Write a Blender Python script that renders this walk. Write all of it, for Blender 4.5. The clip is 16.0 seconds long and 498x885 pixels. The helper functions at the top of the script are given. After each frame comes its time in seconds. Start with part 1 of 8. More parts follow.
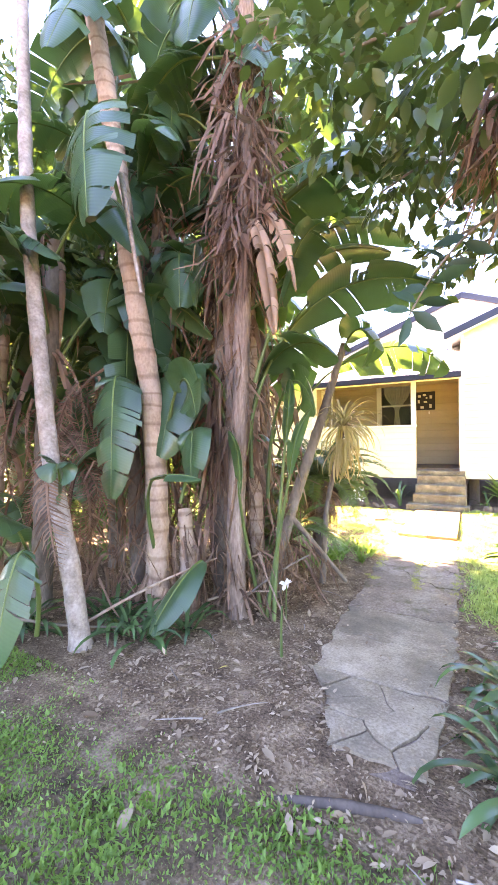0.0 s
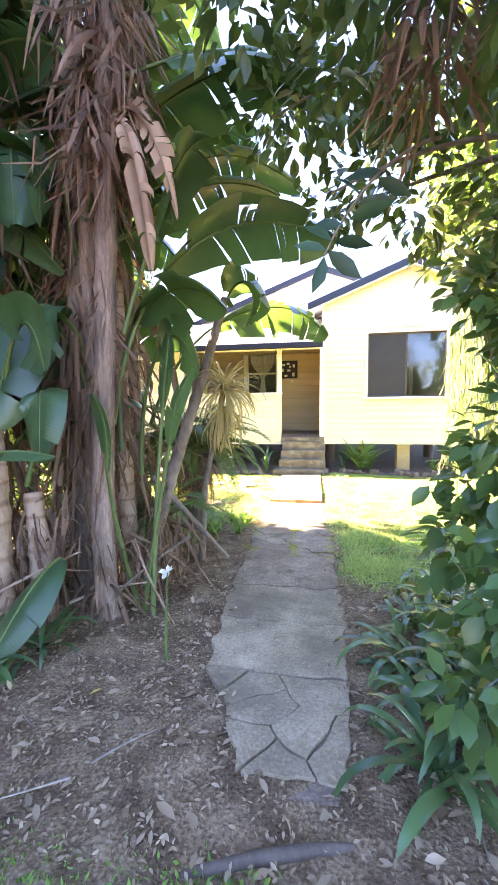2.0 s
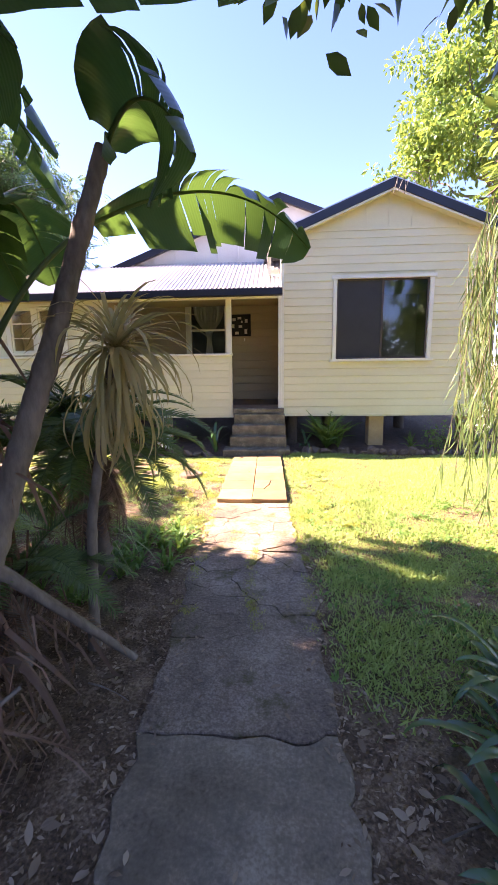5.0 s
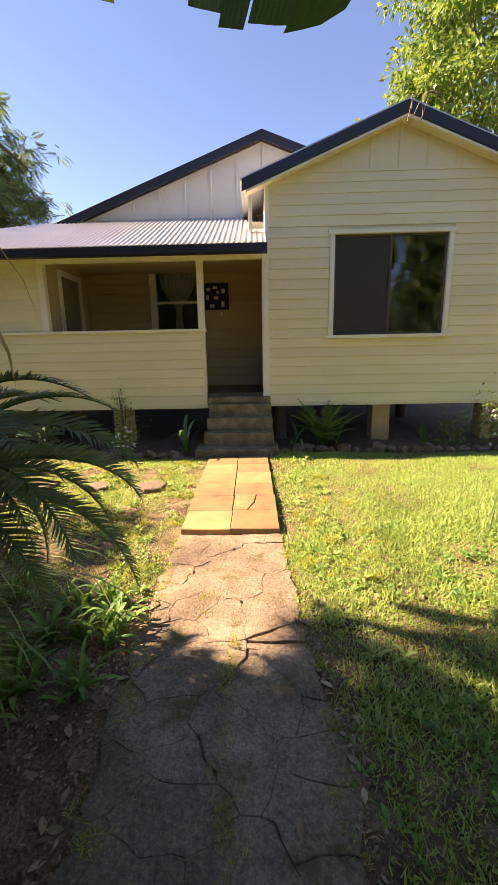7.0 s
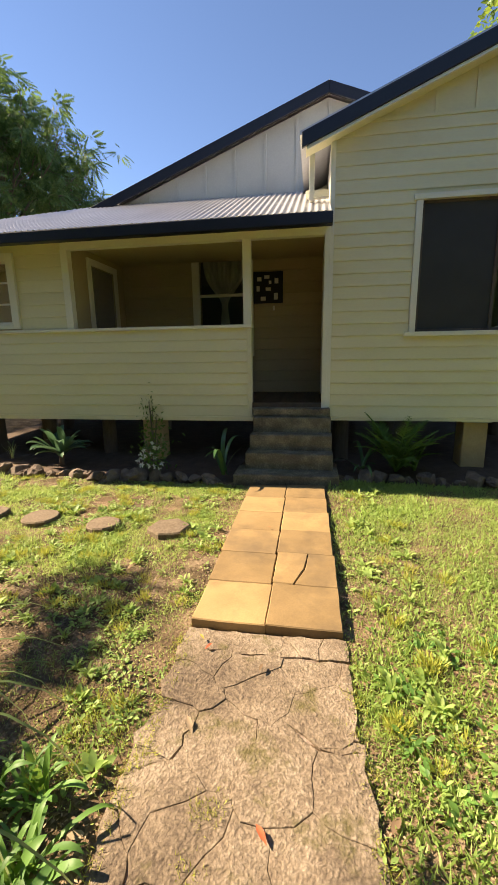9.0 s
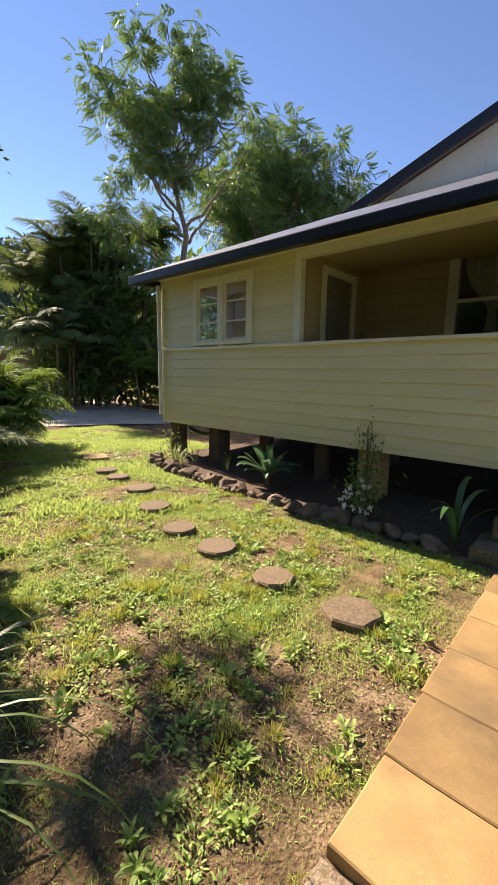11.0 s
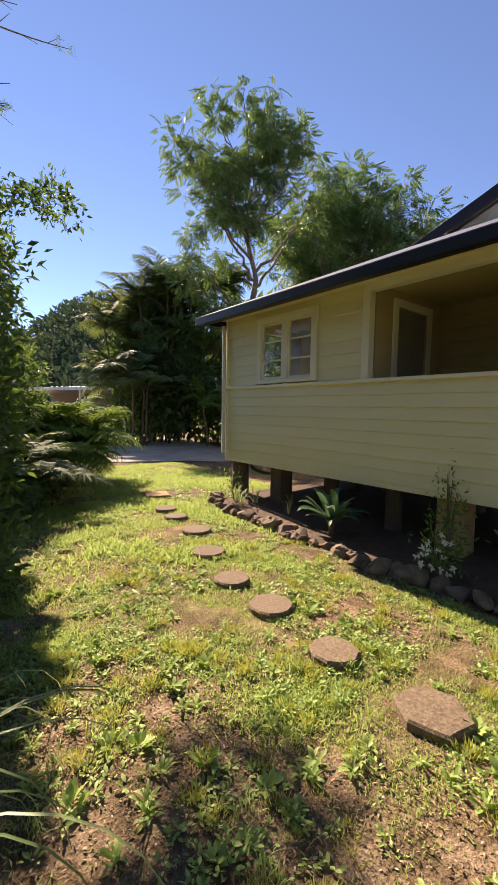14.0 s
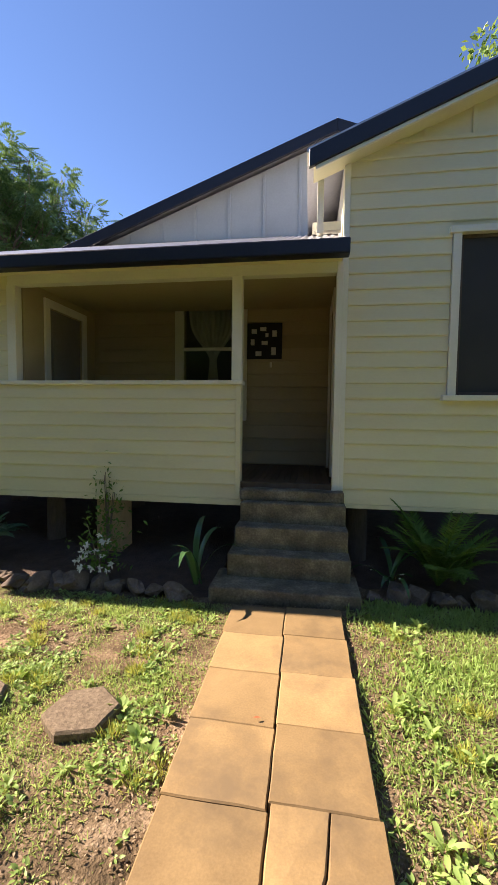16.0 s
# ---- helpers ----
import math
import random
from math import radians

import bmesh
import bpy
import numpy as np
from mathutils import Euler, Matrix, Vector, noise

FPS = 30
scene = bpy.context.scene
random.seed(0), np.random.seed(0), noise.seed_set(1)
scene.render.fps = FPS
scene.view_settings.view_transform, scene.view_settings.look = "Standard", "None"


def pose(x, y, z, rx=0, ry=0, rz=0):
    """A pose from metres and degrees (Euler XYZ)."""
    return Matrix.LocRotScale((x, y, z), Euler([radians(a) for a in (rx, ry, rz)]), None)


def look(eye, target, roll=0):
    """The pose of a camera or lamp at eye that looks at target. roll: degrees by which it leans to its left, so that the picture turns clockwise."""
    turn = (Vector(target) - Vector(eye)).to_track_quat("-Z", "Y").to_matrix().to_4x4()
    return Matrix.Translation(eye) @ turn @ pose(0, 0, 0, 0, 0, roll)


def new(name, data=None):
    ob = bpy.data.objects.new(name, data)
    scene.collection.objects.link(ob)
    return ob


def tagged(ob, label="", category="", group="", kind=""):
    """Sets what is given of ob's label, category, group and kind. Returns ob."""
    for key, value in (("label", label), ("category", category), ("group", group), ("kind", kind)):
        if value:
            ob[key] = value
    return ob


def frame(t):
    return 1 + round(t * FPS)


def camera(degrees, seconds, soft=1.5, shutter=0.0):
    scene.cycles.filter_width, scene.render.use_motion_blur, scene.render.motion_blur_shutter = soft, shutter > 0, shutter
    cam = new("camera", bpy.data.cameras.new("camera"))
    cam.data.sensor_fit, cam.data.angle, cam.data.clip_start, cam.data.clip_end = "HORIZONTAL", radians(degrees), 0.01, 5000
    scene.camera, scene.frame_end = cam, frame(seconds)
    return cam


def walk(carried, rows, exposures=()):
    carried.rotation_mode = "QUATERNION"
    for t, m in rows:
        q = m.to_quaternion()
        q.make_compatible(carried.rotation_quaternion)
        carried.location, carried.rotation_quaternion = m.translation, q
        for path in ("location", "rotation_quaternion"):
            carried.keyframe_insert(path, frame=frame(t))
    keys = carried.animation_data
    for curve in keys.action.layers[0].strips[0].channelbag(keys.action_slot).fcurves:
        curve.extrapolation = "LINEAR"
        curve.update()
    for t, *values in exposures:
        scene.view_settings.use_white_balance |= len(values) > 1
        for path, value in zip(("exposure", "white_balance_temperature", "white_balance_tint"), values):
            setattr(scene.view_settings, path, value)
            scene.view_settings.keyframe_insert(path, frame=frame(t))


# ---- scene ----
cam = camera(62.8, 16.0)
PATH = [
    (0, (0.711, 1.232, 1.525), (-0.273, 2.974, 1.514), -0.9),
    (0.5, (0.742, 1.327, 1.525), (-0.013, 3.179, 1.473), -0.4),
    (1, (0.674, 1.374, 1.507), (0.066, 3.274, 1.371), -0.2),
    (1.5, (0.521, 1.43, 1.515), (0.061, 3.369, 1.344), -1.7),
    (2, (0.42, 1.604, 1.515), (0.062, 3.564, 1.336), -0.6),
    (2.5, (0.348, 1.874, 1.563), (0.08, 3.844, 1.352), 0.3),
    (3, (0.269, 2.178, 1.572), (0.112, 4.157, 1.331), 0.6),
    (3.5, (0.234, 2.444, 1.624), (0.137, 4.421, 1.336), -1.5),
    (4, (0.264, 2.736, 1.605), (0.142, 4.71, 1.308), -1.5),
    (4.2, (0.276, 2.862, 1.603), (0.149, 4.834, 1.294), -1.2),
    (6.3, (0.245, 4.269, 1.484), (0.125, 6.22, 1.061), -0.4),
    (6.5, (0.228, 4.443, 1.486), (0.138, 6.395, 1.06), -0.8),
    (7, (0.24, 4.768, 1.47), (0.195, 6.72, 1.034), -1.1),
    (7.5, (0.307, 5.099, 1.476), (0.214, 7.05, 1.045), -1.0),
    (8, (0.286, 5.332, 1.483), (0.154, 7.282, 1.055), -1.0),
    (8.2, (0.268, 5.449, 1.495), (0.114, 7.396, 1.066), -0.9),
    (10.3, (0.143, 6.685, 1.393), (-0.718, 8.452, 1.026), -0.1),
    (10.5, (0.11, 6.752, 1.405), (-0.876, 8.454, 1.046), 0.3),
    (11, (0.076, 6.969, 1.413), (-1.245, 8.434, 1.086), 1.0),
    (11.5, (0.056, 7.09, 1.458), (-1.509, 8.292, 1.134), 1.8),
    (12, (-0.034, 7.147, 1.414), (-1.726, 8.172, 1.114), 1.9),
    (12.5, (-0.068, 7.158, 1.428), (-1.793, 8.14, 1.181), 1.9),
    (13, (-0.082, 7.164, 1.454), (-1.797, 8.174, 1.26), 1.4),
    (13.5, (-0.085, 7.182, 1.451), (-1.75, 8.276, 1.279), 1.3),
    (14, (-0.078, 7.22, 1.427), (-1.641, 8.458, 1.274), 1.0),
    (14.5, (-0.05, 7.259, 1.436), (-1.441, 8.688, 1.284), 0.7),
    (15, (-0.005, 7.275, 1.456), (-1.126, 8.924, 1.306), 0.6),
    (15.5, (0.036, 7.292, 1.451), (-0.713, 9.142, 1.321), 0.8),
    (16, (0.112, 7.286, 1.469), (-0.18, 9.261, 1.344), 0.7),
]
EXPOSURES = [(0, 5.4, 9200, 42), (1, 5.1, 8500, 34), (2.5, 4.8, 7900, 36), (3.5, 4.3, 7300, 43), (4.2, 3.6, 7000, 46), (6.3, 2.5, 7900, 36), (7, 2.12, 8900, 28), (8.2, 1.8, 8700, 15), (10.3, 1.5, 7200, 15), (12, 1.5, 8000, 25), (14, 1.45, 7800, 25), (15, 1.38, 7000, 20), (15.5, 1.48, 7000, 20), (16, 1.62, 7000, 20)]
walk(cam, [(t, look(eye, target, roll)) for t, eye, target, roll in PATH], EXPOSURES)

# ---- daylight ----
SUN_DIR = Vector((-0.78, 0.10, 0.615)).normalized()
world = bpy.data.worlds.new("sky")
scene.world = world
world.use_nodes = True
wn = world.node_tree
bg = wn.nodes["Background"]
sky = wn.nodes.new("ShaderNodeTexSky")
sky.sky_type = 'NISHITA'
sky.sun_disc = False
sky.sun_elevation = math.asin(SUN_DIR.z)
sky.sun_rotation = math.atan2(SUN_DIR.x, SUN_DIR.y)
sky.air_density, sky.dust_density, sky.ozone_density = 0.70, 0.0, 6.5
bg.inputs["Strength"].default_value = 0.092
wn.links.new(sky.outputs["Color"], bg.inputs["Color"])
sun = bpy.data.lights.new("sun", 'SUN')
sun.energy, sun.angle, sun.color = 5.0, radians(0.6), (1.0, 0.91, 0.76)
sun_ob = new("sun", sun)
sun_ob.matrix_world = look(SUN_DIR * 60, (0, 0, 0))

rng = np.random.default_rng(7)


# ---- materials ----
def tree_of(name):
    m = bpy.data.materials.new(name)
    m.use_nodes = True
    return m, m.node_tree, m.node_tree.nodes["Principled BSDF"]


def ramp_of(nt, stops):
    r = nt.nodes.new("ShaderNodeValToRGB")
    e = r.color_ramp.elements
    while len(e) < len(stops):
        e.new(0.5)
    for k, (at, col) in zip(e, stops):
        k.position, k.color = at, (*col, 1)
    return r


def noise_of(nt, scale, detail=4, vec=None, rough=0.55):
    n = nt.nodes.new("ShaderNodeTexNoise")
    n.inputs["Scale"].default_value, n.inputs["Detail"].default_value, n.inputs["Roughness"].default_value = scale, detail, rough
    if vec is not None:
        nt.links.new(vec, n.inputs["Vector"])
    return n


def bump_of(nt, height, strength, distance, into):
    b = nt.nodes.new("ShaderNodeBump")
    b.inputs["Strength"].default_value, b.inputs["Distance"].default_value = strength, distance
    nt.links.new(height, b.inputs["Height"])
    nt.links.new(b.outputs["Normal"], into)
    return b


def math_of(nt, op, a, b):
    n = nt.nodes.new("ShaderNodeMath")
    n.operation = op
    for k, v in enumerate((a, b)):
        if isinstance(v, (int, float)):
            n.inputs[k].default_value = v
        else:
            nt.links.new(v, n.inputs[k])
    return n.outputs[0]


def mix_of(nt, fac, a, b, blend='MIX'):
    n = nt.nodes.new("ShaderNodeMix")
    n.data_type, n.blend_type = 'RGBA', blend
    for sock, v in ((n.inputs[0], fac), (n.inputs[6], a), (n.inputs[7], b)):
        if isinstance(v, (int, float)):
            sock.default_value = v
        elif isinstance(v, tuple):
            sock.default_value = (*v, 1)
        else:
            nt.links.new(v, sock)
    return n.outputs[2]


def place_vec(nt):
    """Real-world coordinates, so that grain keeps its size on shared meshes."""
    return nt.nodes.new("ShaderNodeNewGeometry").outputs["Position"]


def surface(name, stops, scale=6.0, fine=60.0, rough=0.7, bump=0.3, dist=0.01, dirt=None, dirt_at=0.55, vary=0.0, metal=0.0, stretch=None, spec=0.4):
    """Two scales of colour, grain relief, optional dirt patches and piece-to-piece variation."""
    m, nt, p = tree_of(name)
    v = place_vec(nt)
    if stretch:
        mp = nt.nodes.new("ShaderNodeMapping")
        mp.inputs["Scale"].default_value = stretch
        nt.links.new(v, mp.inputs["Vector"])
        v = mp.outputs["Vector"]
    n1, n2 = noise_of(nt, scale, 6, v), noise_of(nt, fine, 5, v)
    f = math_of(nt, 'ADD', math_of(nt, 'MULTIPLY', n1.outputs["Fac"], 0.6), math_of(nt, 'MULTIPLY', n2.outputs["Fac"], 0.4))
    r = ramp_of(nt, stops)
    nt.links.new(f, r.inputs["Fac"])
    col = r.outputs["Color"]
    if dirt:
        n3 = noise_of(nt, scale * 0.45, 8, v, 0.7)
        rr = ramp_of(nt, [(dirt_at, (0, 0, 0)), (min(dirt_at + 0.22, 1), (1, 1, 1))])
        nt.links.new(n3.outputs["Fac"], rr.inputs["Fac"])
        col = mix_of(nt, rr.outputs["Color"], col, dirt)
    if vary:
        info = nt.nodes.new("ShaderNodeObjectInfo")
        h = nt.nodes.new("ShaderNodeHueSaturation")
        nt.links.new(math_of(nt, 'ADD', math_of(nt, 'MULTIPLY', info.outputs["Random"], 2 * vary), 1 - vary), h.inputs["Value"])
        nt.links.new(col, h.inputs["Color"])
        col = h.outputs["Color"]
    nt.links.new(col, p.inputs["Base Color"])
    p.inputs["Roughness"].default_value, p.inputs["Metallic"].default_value = rough, metal
    p.inputs["Specular IOR Level"].default_value = spec
    if bump:
        bump_of(nt, f, bump, dist, p.inputs["Normal"])
    return m


def leaf_mat(name, dark, light, rough=0.4, through_light=0.35, glow=None, veins=0.0, old=None):
    """Leaf: colour varies leaf by leaf, light passes through the blade."""
    m, nt, p = tree_of(name)
    geo, info = nt.nodes.new("ShaderNodeNewGeometry"), nt.nodes.new("ShaderNodeObjectInfo")
    n = noise_of(nt, 9.0, 4, geo.outputs["Position"])
    f = math_of(nt, 'FRACT', math_of(nt, 'ADD', geo.outputs["Random Per Island"], info.outputs["Random"]), 0)
    f = math_of(nt, 'ADD', math_of(nt, 'MULTIPLY', f, 0.6), math_of(nt, 'MULTIPLY', n.outputs["Fac"], 0.4))
    stops = [(0.15, dark), (0.75, light)] + ([(0.93, old)] if old else [])
    r = ramp_of(nt, stops)
    nt.links.new(f, r.inputs["Fac"])
    col = r.outputs["Color"]
    if veins:
        uv = nt.nodes.new("ShaderNodeUVMap")
        w = nt.nodes.new("ShaderNodeTexWave")
        w.wave_type, w.bands_direction = 'BANDS', 'X'
        w.inputs["Scale"].default_value, w.inputs["Distortion"].default_value = veins, 0.6
        nt.links.new(uv.outputs["UV"], w.inputs["Vector"])
        col = mix_of(nt, math_of(nt, 'MULTIPLY', w.outputs["Fac"], 0.10), col, tuple(min(1, c * 1.7) for c in light))
        bump_of(nt, w.outputs["Fac"], 0.15, 0.003, p.inputs["Normal"])
    nt.links.new(col, p.inputs["Base Color"])
    p.inputs["Roughness"].default_value = rough
    p.inputs["Specular IOR Level"].default_value = 0.3 if rough > 0.38 else 0.45
    t = nt.nodes.new("ShaderNodeBsdfTranslucent")
    nt.links.new(mix_of(nt, 0.65, col, glow or tuple(min(1.0, c * 2.4) for c in light)), t.inputs["Color"])
    mx = nt.nodes.new("ShaderNodeMixShader")
    mx.inputs[0].default_value = through_light
    out = nt.nodes["Material Output"]
    nt.links.new(p.outputs[0], mx.inputs[1])
    nt.links.new(t.outputs[0], mx.inputs[2])
    nt.links.new(mx.outputs[0], out.inputs["Surface"])
    return m


CREAM = surface("cream_weatherboard_paint", [(0.3, (0.72, 0.66, 0.42)), (0.7, (0.80, 0.74, 0.49))], 2.2, 40, 0.5, 0.12, 0.004, (0.60, 0.54, 0.33), 0.62, 0.04, stretch=(0.5, 1, 1.6))
# Browner lining tone, with the porch's dimmer light also put into the colour
PORCH_DIM_TAN = surface("tan_porch_lining_darkened_for_shade", [(0.3, (0.42, 0.34, 0.19)), (0.7, (0.50, 0.41, 0.24))], 2.2, 40, 0.6, 0.12, 0.004, (0.34, 0.27, 0.15), 0.6, 0.05, stretch=(0.5, 1, 1.6))
TRIM = surface("cream_white_trim_paint", [(0.3, (0.76, 0.73, 0.58)), (0.7, (0.84, 0.81, 0.68))], 3, 50, 0.45, 0.1, 0.003, (0.55, 0.5, 0.36), 0.68)
GABLE = surface("pale_fibre_cement", [(0.3, (0.55, 0.55, 0.50)), (0.7, (0.66, 0.66, 0.60))], 2, 40, 0.6, 0.1, 0.003, (0.42, 0.42, 0.38), 0.6)
FASCIA = surface("dark_navy_fascia_paint", [(0.3, (0.012, 0.014, 0.022)), (0.7, (0.02, 0.022, 0.032))], 3, 40, 0.4, 0.1, 0.003)
ROOF = surface("weathered_zinc_sheet", [(0.3, (0.42, 0.42, 0.44)), (0.7, (0.56, 0.56, 0.58))], 1.5, 25, 0.42, 0.1, 0.003, (0.33, 0.28, 0.26), 0.62, 0, 0.55)
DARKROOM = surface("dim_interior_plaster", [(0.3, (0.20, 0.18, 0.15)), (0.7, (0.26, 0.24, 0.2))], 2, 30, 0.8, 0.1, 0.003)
BOARDFLOOR = surface("worn_dark_floorboards", [(0.3, (0.07, 0.045, 0.03)), (0.7, (0.13, 0.085, 0.055))], 3, 50, 0.5, 0.2, 0.004, None, 0.5, 0.2, stretch=(6, 1, 1))
CONCRETE = surface("old_grey_concrete", [(0.32, (0.14, 0.105, 0.065)), (0.5, (0.28, 0.22, 0.145)), (0.66, (0.47, 0.38, 0.265))], 3.2, 70, 0.92, 0.7, 0.006, (0.12, 0.095, 0.06), 0.5, 0.1)
PAVER = surface("tan_sandstone_paver", [(0.3, (0.22, 0.14, 0.062)), (0.7, (0.37, 0.245, 0.11))], 4, 120, 0.85, 0.3, 0.004, (0.17, 0.115, 0.06), 0.48, 0.24)
STEPSTONE = surface("mossy_concrete_steps", [(0.3, (0.06, 0.05, 0.034)), (0.5, (0.17, 0.138, 0.092)), (0.7, (0.34, 0.285, 0.19))], 6, 60, 0.9, 0.6, 0.01, (0.08, 0.08, 0.04), 0.52)
PEBBLE = surface("brown_exposed_pebble", [(0.3, (0.085, 0.06, 0.038)), (0.5, (0.165, 0.12, 0.078)), (0.7, (0.29, 0.22, 0.15))], 60, 160, 0.9, 1.0, 0.01, (0.12, 0.1, 0.06), 0.6, 0.15)
ROCK = surface("garden_edge_rock", [(0.25, (0.07, 0.05, 0.04)), (0.5, (0.16, 0.115, 0.085)), (0.8, (0.30, 0.24, 0.19))], 9, 70, 0.9, 0.7, 0.015, (0.11, 0.10, 0.05), 0.58, 0.25)
WORN, _nt, _p = tree_of("worn_aggregate_concrete")
_v = place_vec(_nt)
_big, _mid = noise_of(_nt, 2.6, 7, _v, 0.65), noise_of(_nt, 48, 7, _v, 0.65)
_cell = _nt.nodes.new("ShaderNodeTexVoronoi")
_cell.inputs["Scale"].default_value = 95
_nt.links.new(_v, _cell.inputs["Vector"])
_body = ramp_of(_nt, [(0.32, (0.085, 0.062, 0.045)), (0.48, (0.235, 0.178, 0.125)), (0.66, (0.43, 0.35, 0.26))])
_nt.links.new(math_of(_nt, 'ADD', math_of(_nt, 'MULTIPLY', _big.outputs["Fac"], 0.55), math_of(_nt, 'MULTIPLY', _mid.outputs["Fac"], 0.45)), _body.inputs["Fac"])
_stone = ramp_of(_nt, [(0.0, (1.15, 1.1, 1.05)), (0.45, (0.95, 0.95, 0.95)), (0.7, (0.55, 0.53, 0.5))])
_nt.links.new(_cell.outputs["Distance"], _stone.inputs["Fac"])
_col = mix_of(_nt, 0.45, _body.outputs["Color"], _stone.outputs["Color"], 'MULTIPLY')
_moss = noise_of(_nt, 3.4, 8, _v, 0.75)
_mr = ramp_of(_nt, [(0.54, (0, 0, 0)), (0.64, (1, 1, 1))])
_nt.links.new(_moss.outputs["Fac"], _mr.inputs["Fac"])
_col = mix_of(_nt, _mr.outputs["Color"], _col, (0.125, 0.105, 0.045))
_nt.links.new(_col, _p.inputs["Base Color"])
_p.inputs["Roughness"].default_value = 0.93
_p.inputs["Specular IOR Level"].default_value = 0.25
bump_of(_nt, math_of(_nt, 'ADD', math_of(_nt, 'MULTIPLY', _cell.outputs["Distance"], -0.3), math_of(_nt, 'MULTIPLY', _mid.outputs["Fac"], 1.2)), 0.9, 0.010, _p.inputs["Normal"])
BRICK = surface("tan_pier_render", [(0.3, (0.36, 0.25, 0.12)), (0.7, (0.50, 0.36, 0.19))], 7, 60, 0.9, 0.4, 0.008, (0.2, 0.15, 0.09), 0.6, 0.1)
STUMP = surface("weathered_timber_stump", [(0.3, (0.06, 0.045, 0.035)), (0.7, (0.14, 0.11, 0.085))], 8, 60, 0.9, 0.5, 0.01, None, 0.5, 0.15, stretch=(1, 1, 0.25))
SOIL = surface("garden_soil", [(0.3, (0.05, 0.032, 0.022)), (0.6, (0.11, 0.07, 0.048)), (0.85, (0.19, 0.13, 0.09))], 8, 60, 0.95, 1.0, 0.03)
BEDDING = surface("trodden_soil_and_litter", [(0.3, (0.08, 0.055, 0.042)), (0.5, (0.20, 0.145, 0.11)), (0.68, (0.40, 0.315, 0.25))], 7, 65, 0.95, 1.0, 0.02, (0.10, 0.095, 0.045), 0.56)
GRAVEL = surface("gravel_driveway", [(0.3, (0.24, 0.21, 0.175)), (0.5, (0.38, 0.335, 0.28)), (0.7, (0.52, 0.47, 0.40))], 1.2, 70, 0.95, 0.8, 0.015, (0.12, 0.10, 0.07), 0.6)
BARK_TAN = surface("tan_ringed_palm_bark", [(0.25, (0.17, 0.11, 0.07)), (0.5, (0.36, 0.25, 0.17)), (0.8, (0.52, 0.40, 0.29))], 7, 50, 0.85, 0.7, 0.012, (0.07, 0.05, 0.04), 0.60, stretch=(1, 1, 0.6))
# leaf scars ring the stems
_nt = BARK_TAN.node_tree
_mp = _nt.nodes.new("ShaderNodeMapping")
_mp.inputs["Scale"].default_value = (0.25, 0.25, 1.0)
_nt.links.new(place_vec(_nt), _mp.inputs["Vector"])
_w = _nt.nodes.new("ShaderNodeTexWave")
_w.bands_direction = 'Z'
_w.inputs["Scale"].default_value, _w.inputs["Distortion"].default_value, _w.inputs["Detail"].default_value = 2.1, 9.0, 5.0
_nt.links.new(_mp.outputs["Vector"], _w.inputs["Vector"])
_r = ramp_of(_nt, [(0.0, (0.66, 0.60, 0.54)), (0.10, (0.88, 0.86, 0.84)), (0.22, (1, 1, 1))])
_nt.links.new(_w.outputs["Fac"], _r.inputs["Fac"])
_base = _nt.nodes["Principled BSDF"].inputs["Base Color"]
_nt.links.new(mix_of(_nt, 1.0, _base.links[0].from_socket, _r.outputs["Color"], 'MULTIPLY'), _base)
BARK_PALE = surface("pale_lichen_bark", [(0.3, (0.12, 0.095, 0.07)), (0.5, (0.27, 0.225, 0.18)), (0.72, (0.44, 0.39, 0.33))], 9, 45, 0.85, 0.6, 0.01, (0.16, 0.12, 0.085), 0.58)
BARK_GREY = surface("grey_brown_bark", [(0.32, (0.08, 0.062, 0.042)), (0.68, (0.25, 0.20, 0.145))], 6, 40, 0.9, 0.8, 0.015, None, 0.5, stretch=(1, 1, 0.4))
BARK_SHAG = surface("peeling_brown_stem", [(0.3, (0.08, 0.052, 0.036)), (0.5, (0.23, 0.16, 0.115)), (0.72, (0.42, 0.32, 0.24))], 7, 40, 0.9, 1.0, 0.02, (0.07, 0.05, 0.045), 0.58, stretch=(2.2, 2.2, 0.35))
DRYSHEATH = leaf_mat("dry_brown_leaf", (0.05, 0.03, 0.022), (0.24, 0.15, 0.10), 0.8, 0.2, (0.55, 0.33, 0.16))
TANLEAF = leaf_mat("tan_dead_leaf", (0.20, 0.12, 0.07), (0.46, 0.31, 0.20), 0.75, 0.25, (0.6, 0.36, 0.18))
LITTER = leaf_mat("fallen_leaf_litter", (0.11, 0.065, 0.035), (0.42, 0.31, 0.20), 0.85, 0.08, (0.4, 0.28, 0.15), 0, (0.56, 0.45, 0.31))
PADDLE = leaf_mat("dark_glossy_paddle_leaf", (0.016, 0.05, 0.026), (0.04, 0.10, 0.04), 0.3, 0.19, (0.22, 0.44, 0.06), 22.0)
PETIOLE = leaf_mat("green_leaf_stalk", (0.045, 0.085, 0.025), (0.12, 0.18, 0.05), 0.45, 0.1)
GLOSSY = leaf_mat("glossy_shrub_leaf", (0.018, 0.06, 0.025), (0.055, 0.14, 0.045), 0.28, 0.3, (0.36, 0.55, 0.06))
CANOPY = leaf_mat("dark_canopy_leaf", (0.018, 0.05, 0.016), (0.05, 0.115, 0.03), 0.35, 0.12, (0.42, 0.58, 0.07))
LIME = leaf_mat("sunlit_lime_leaf", (0.045, 0.11, 0.02), (0.13, 0.235, 0.045), 0.45, 0.3, (0.5, 0.64, 0.10))
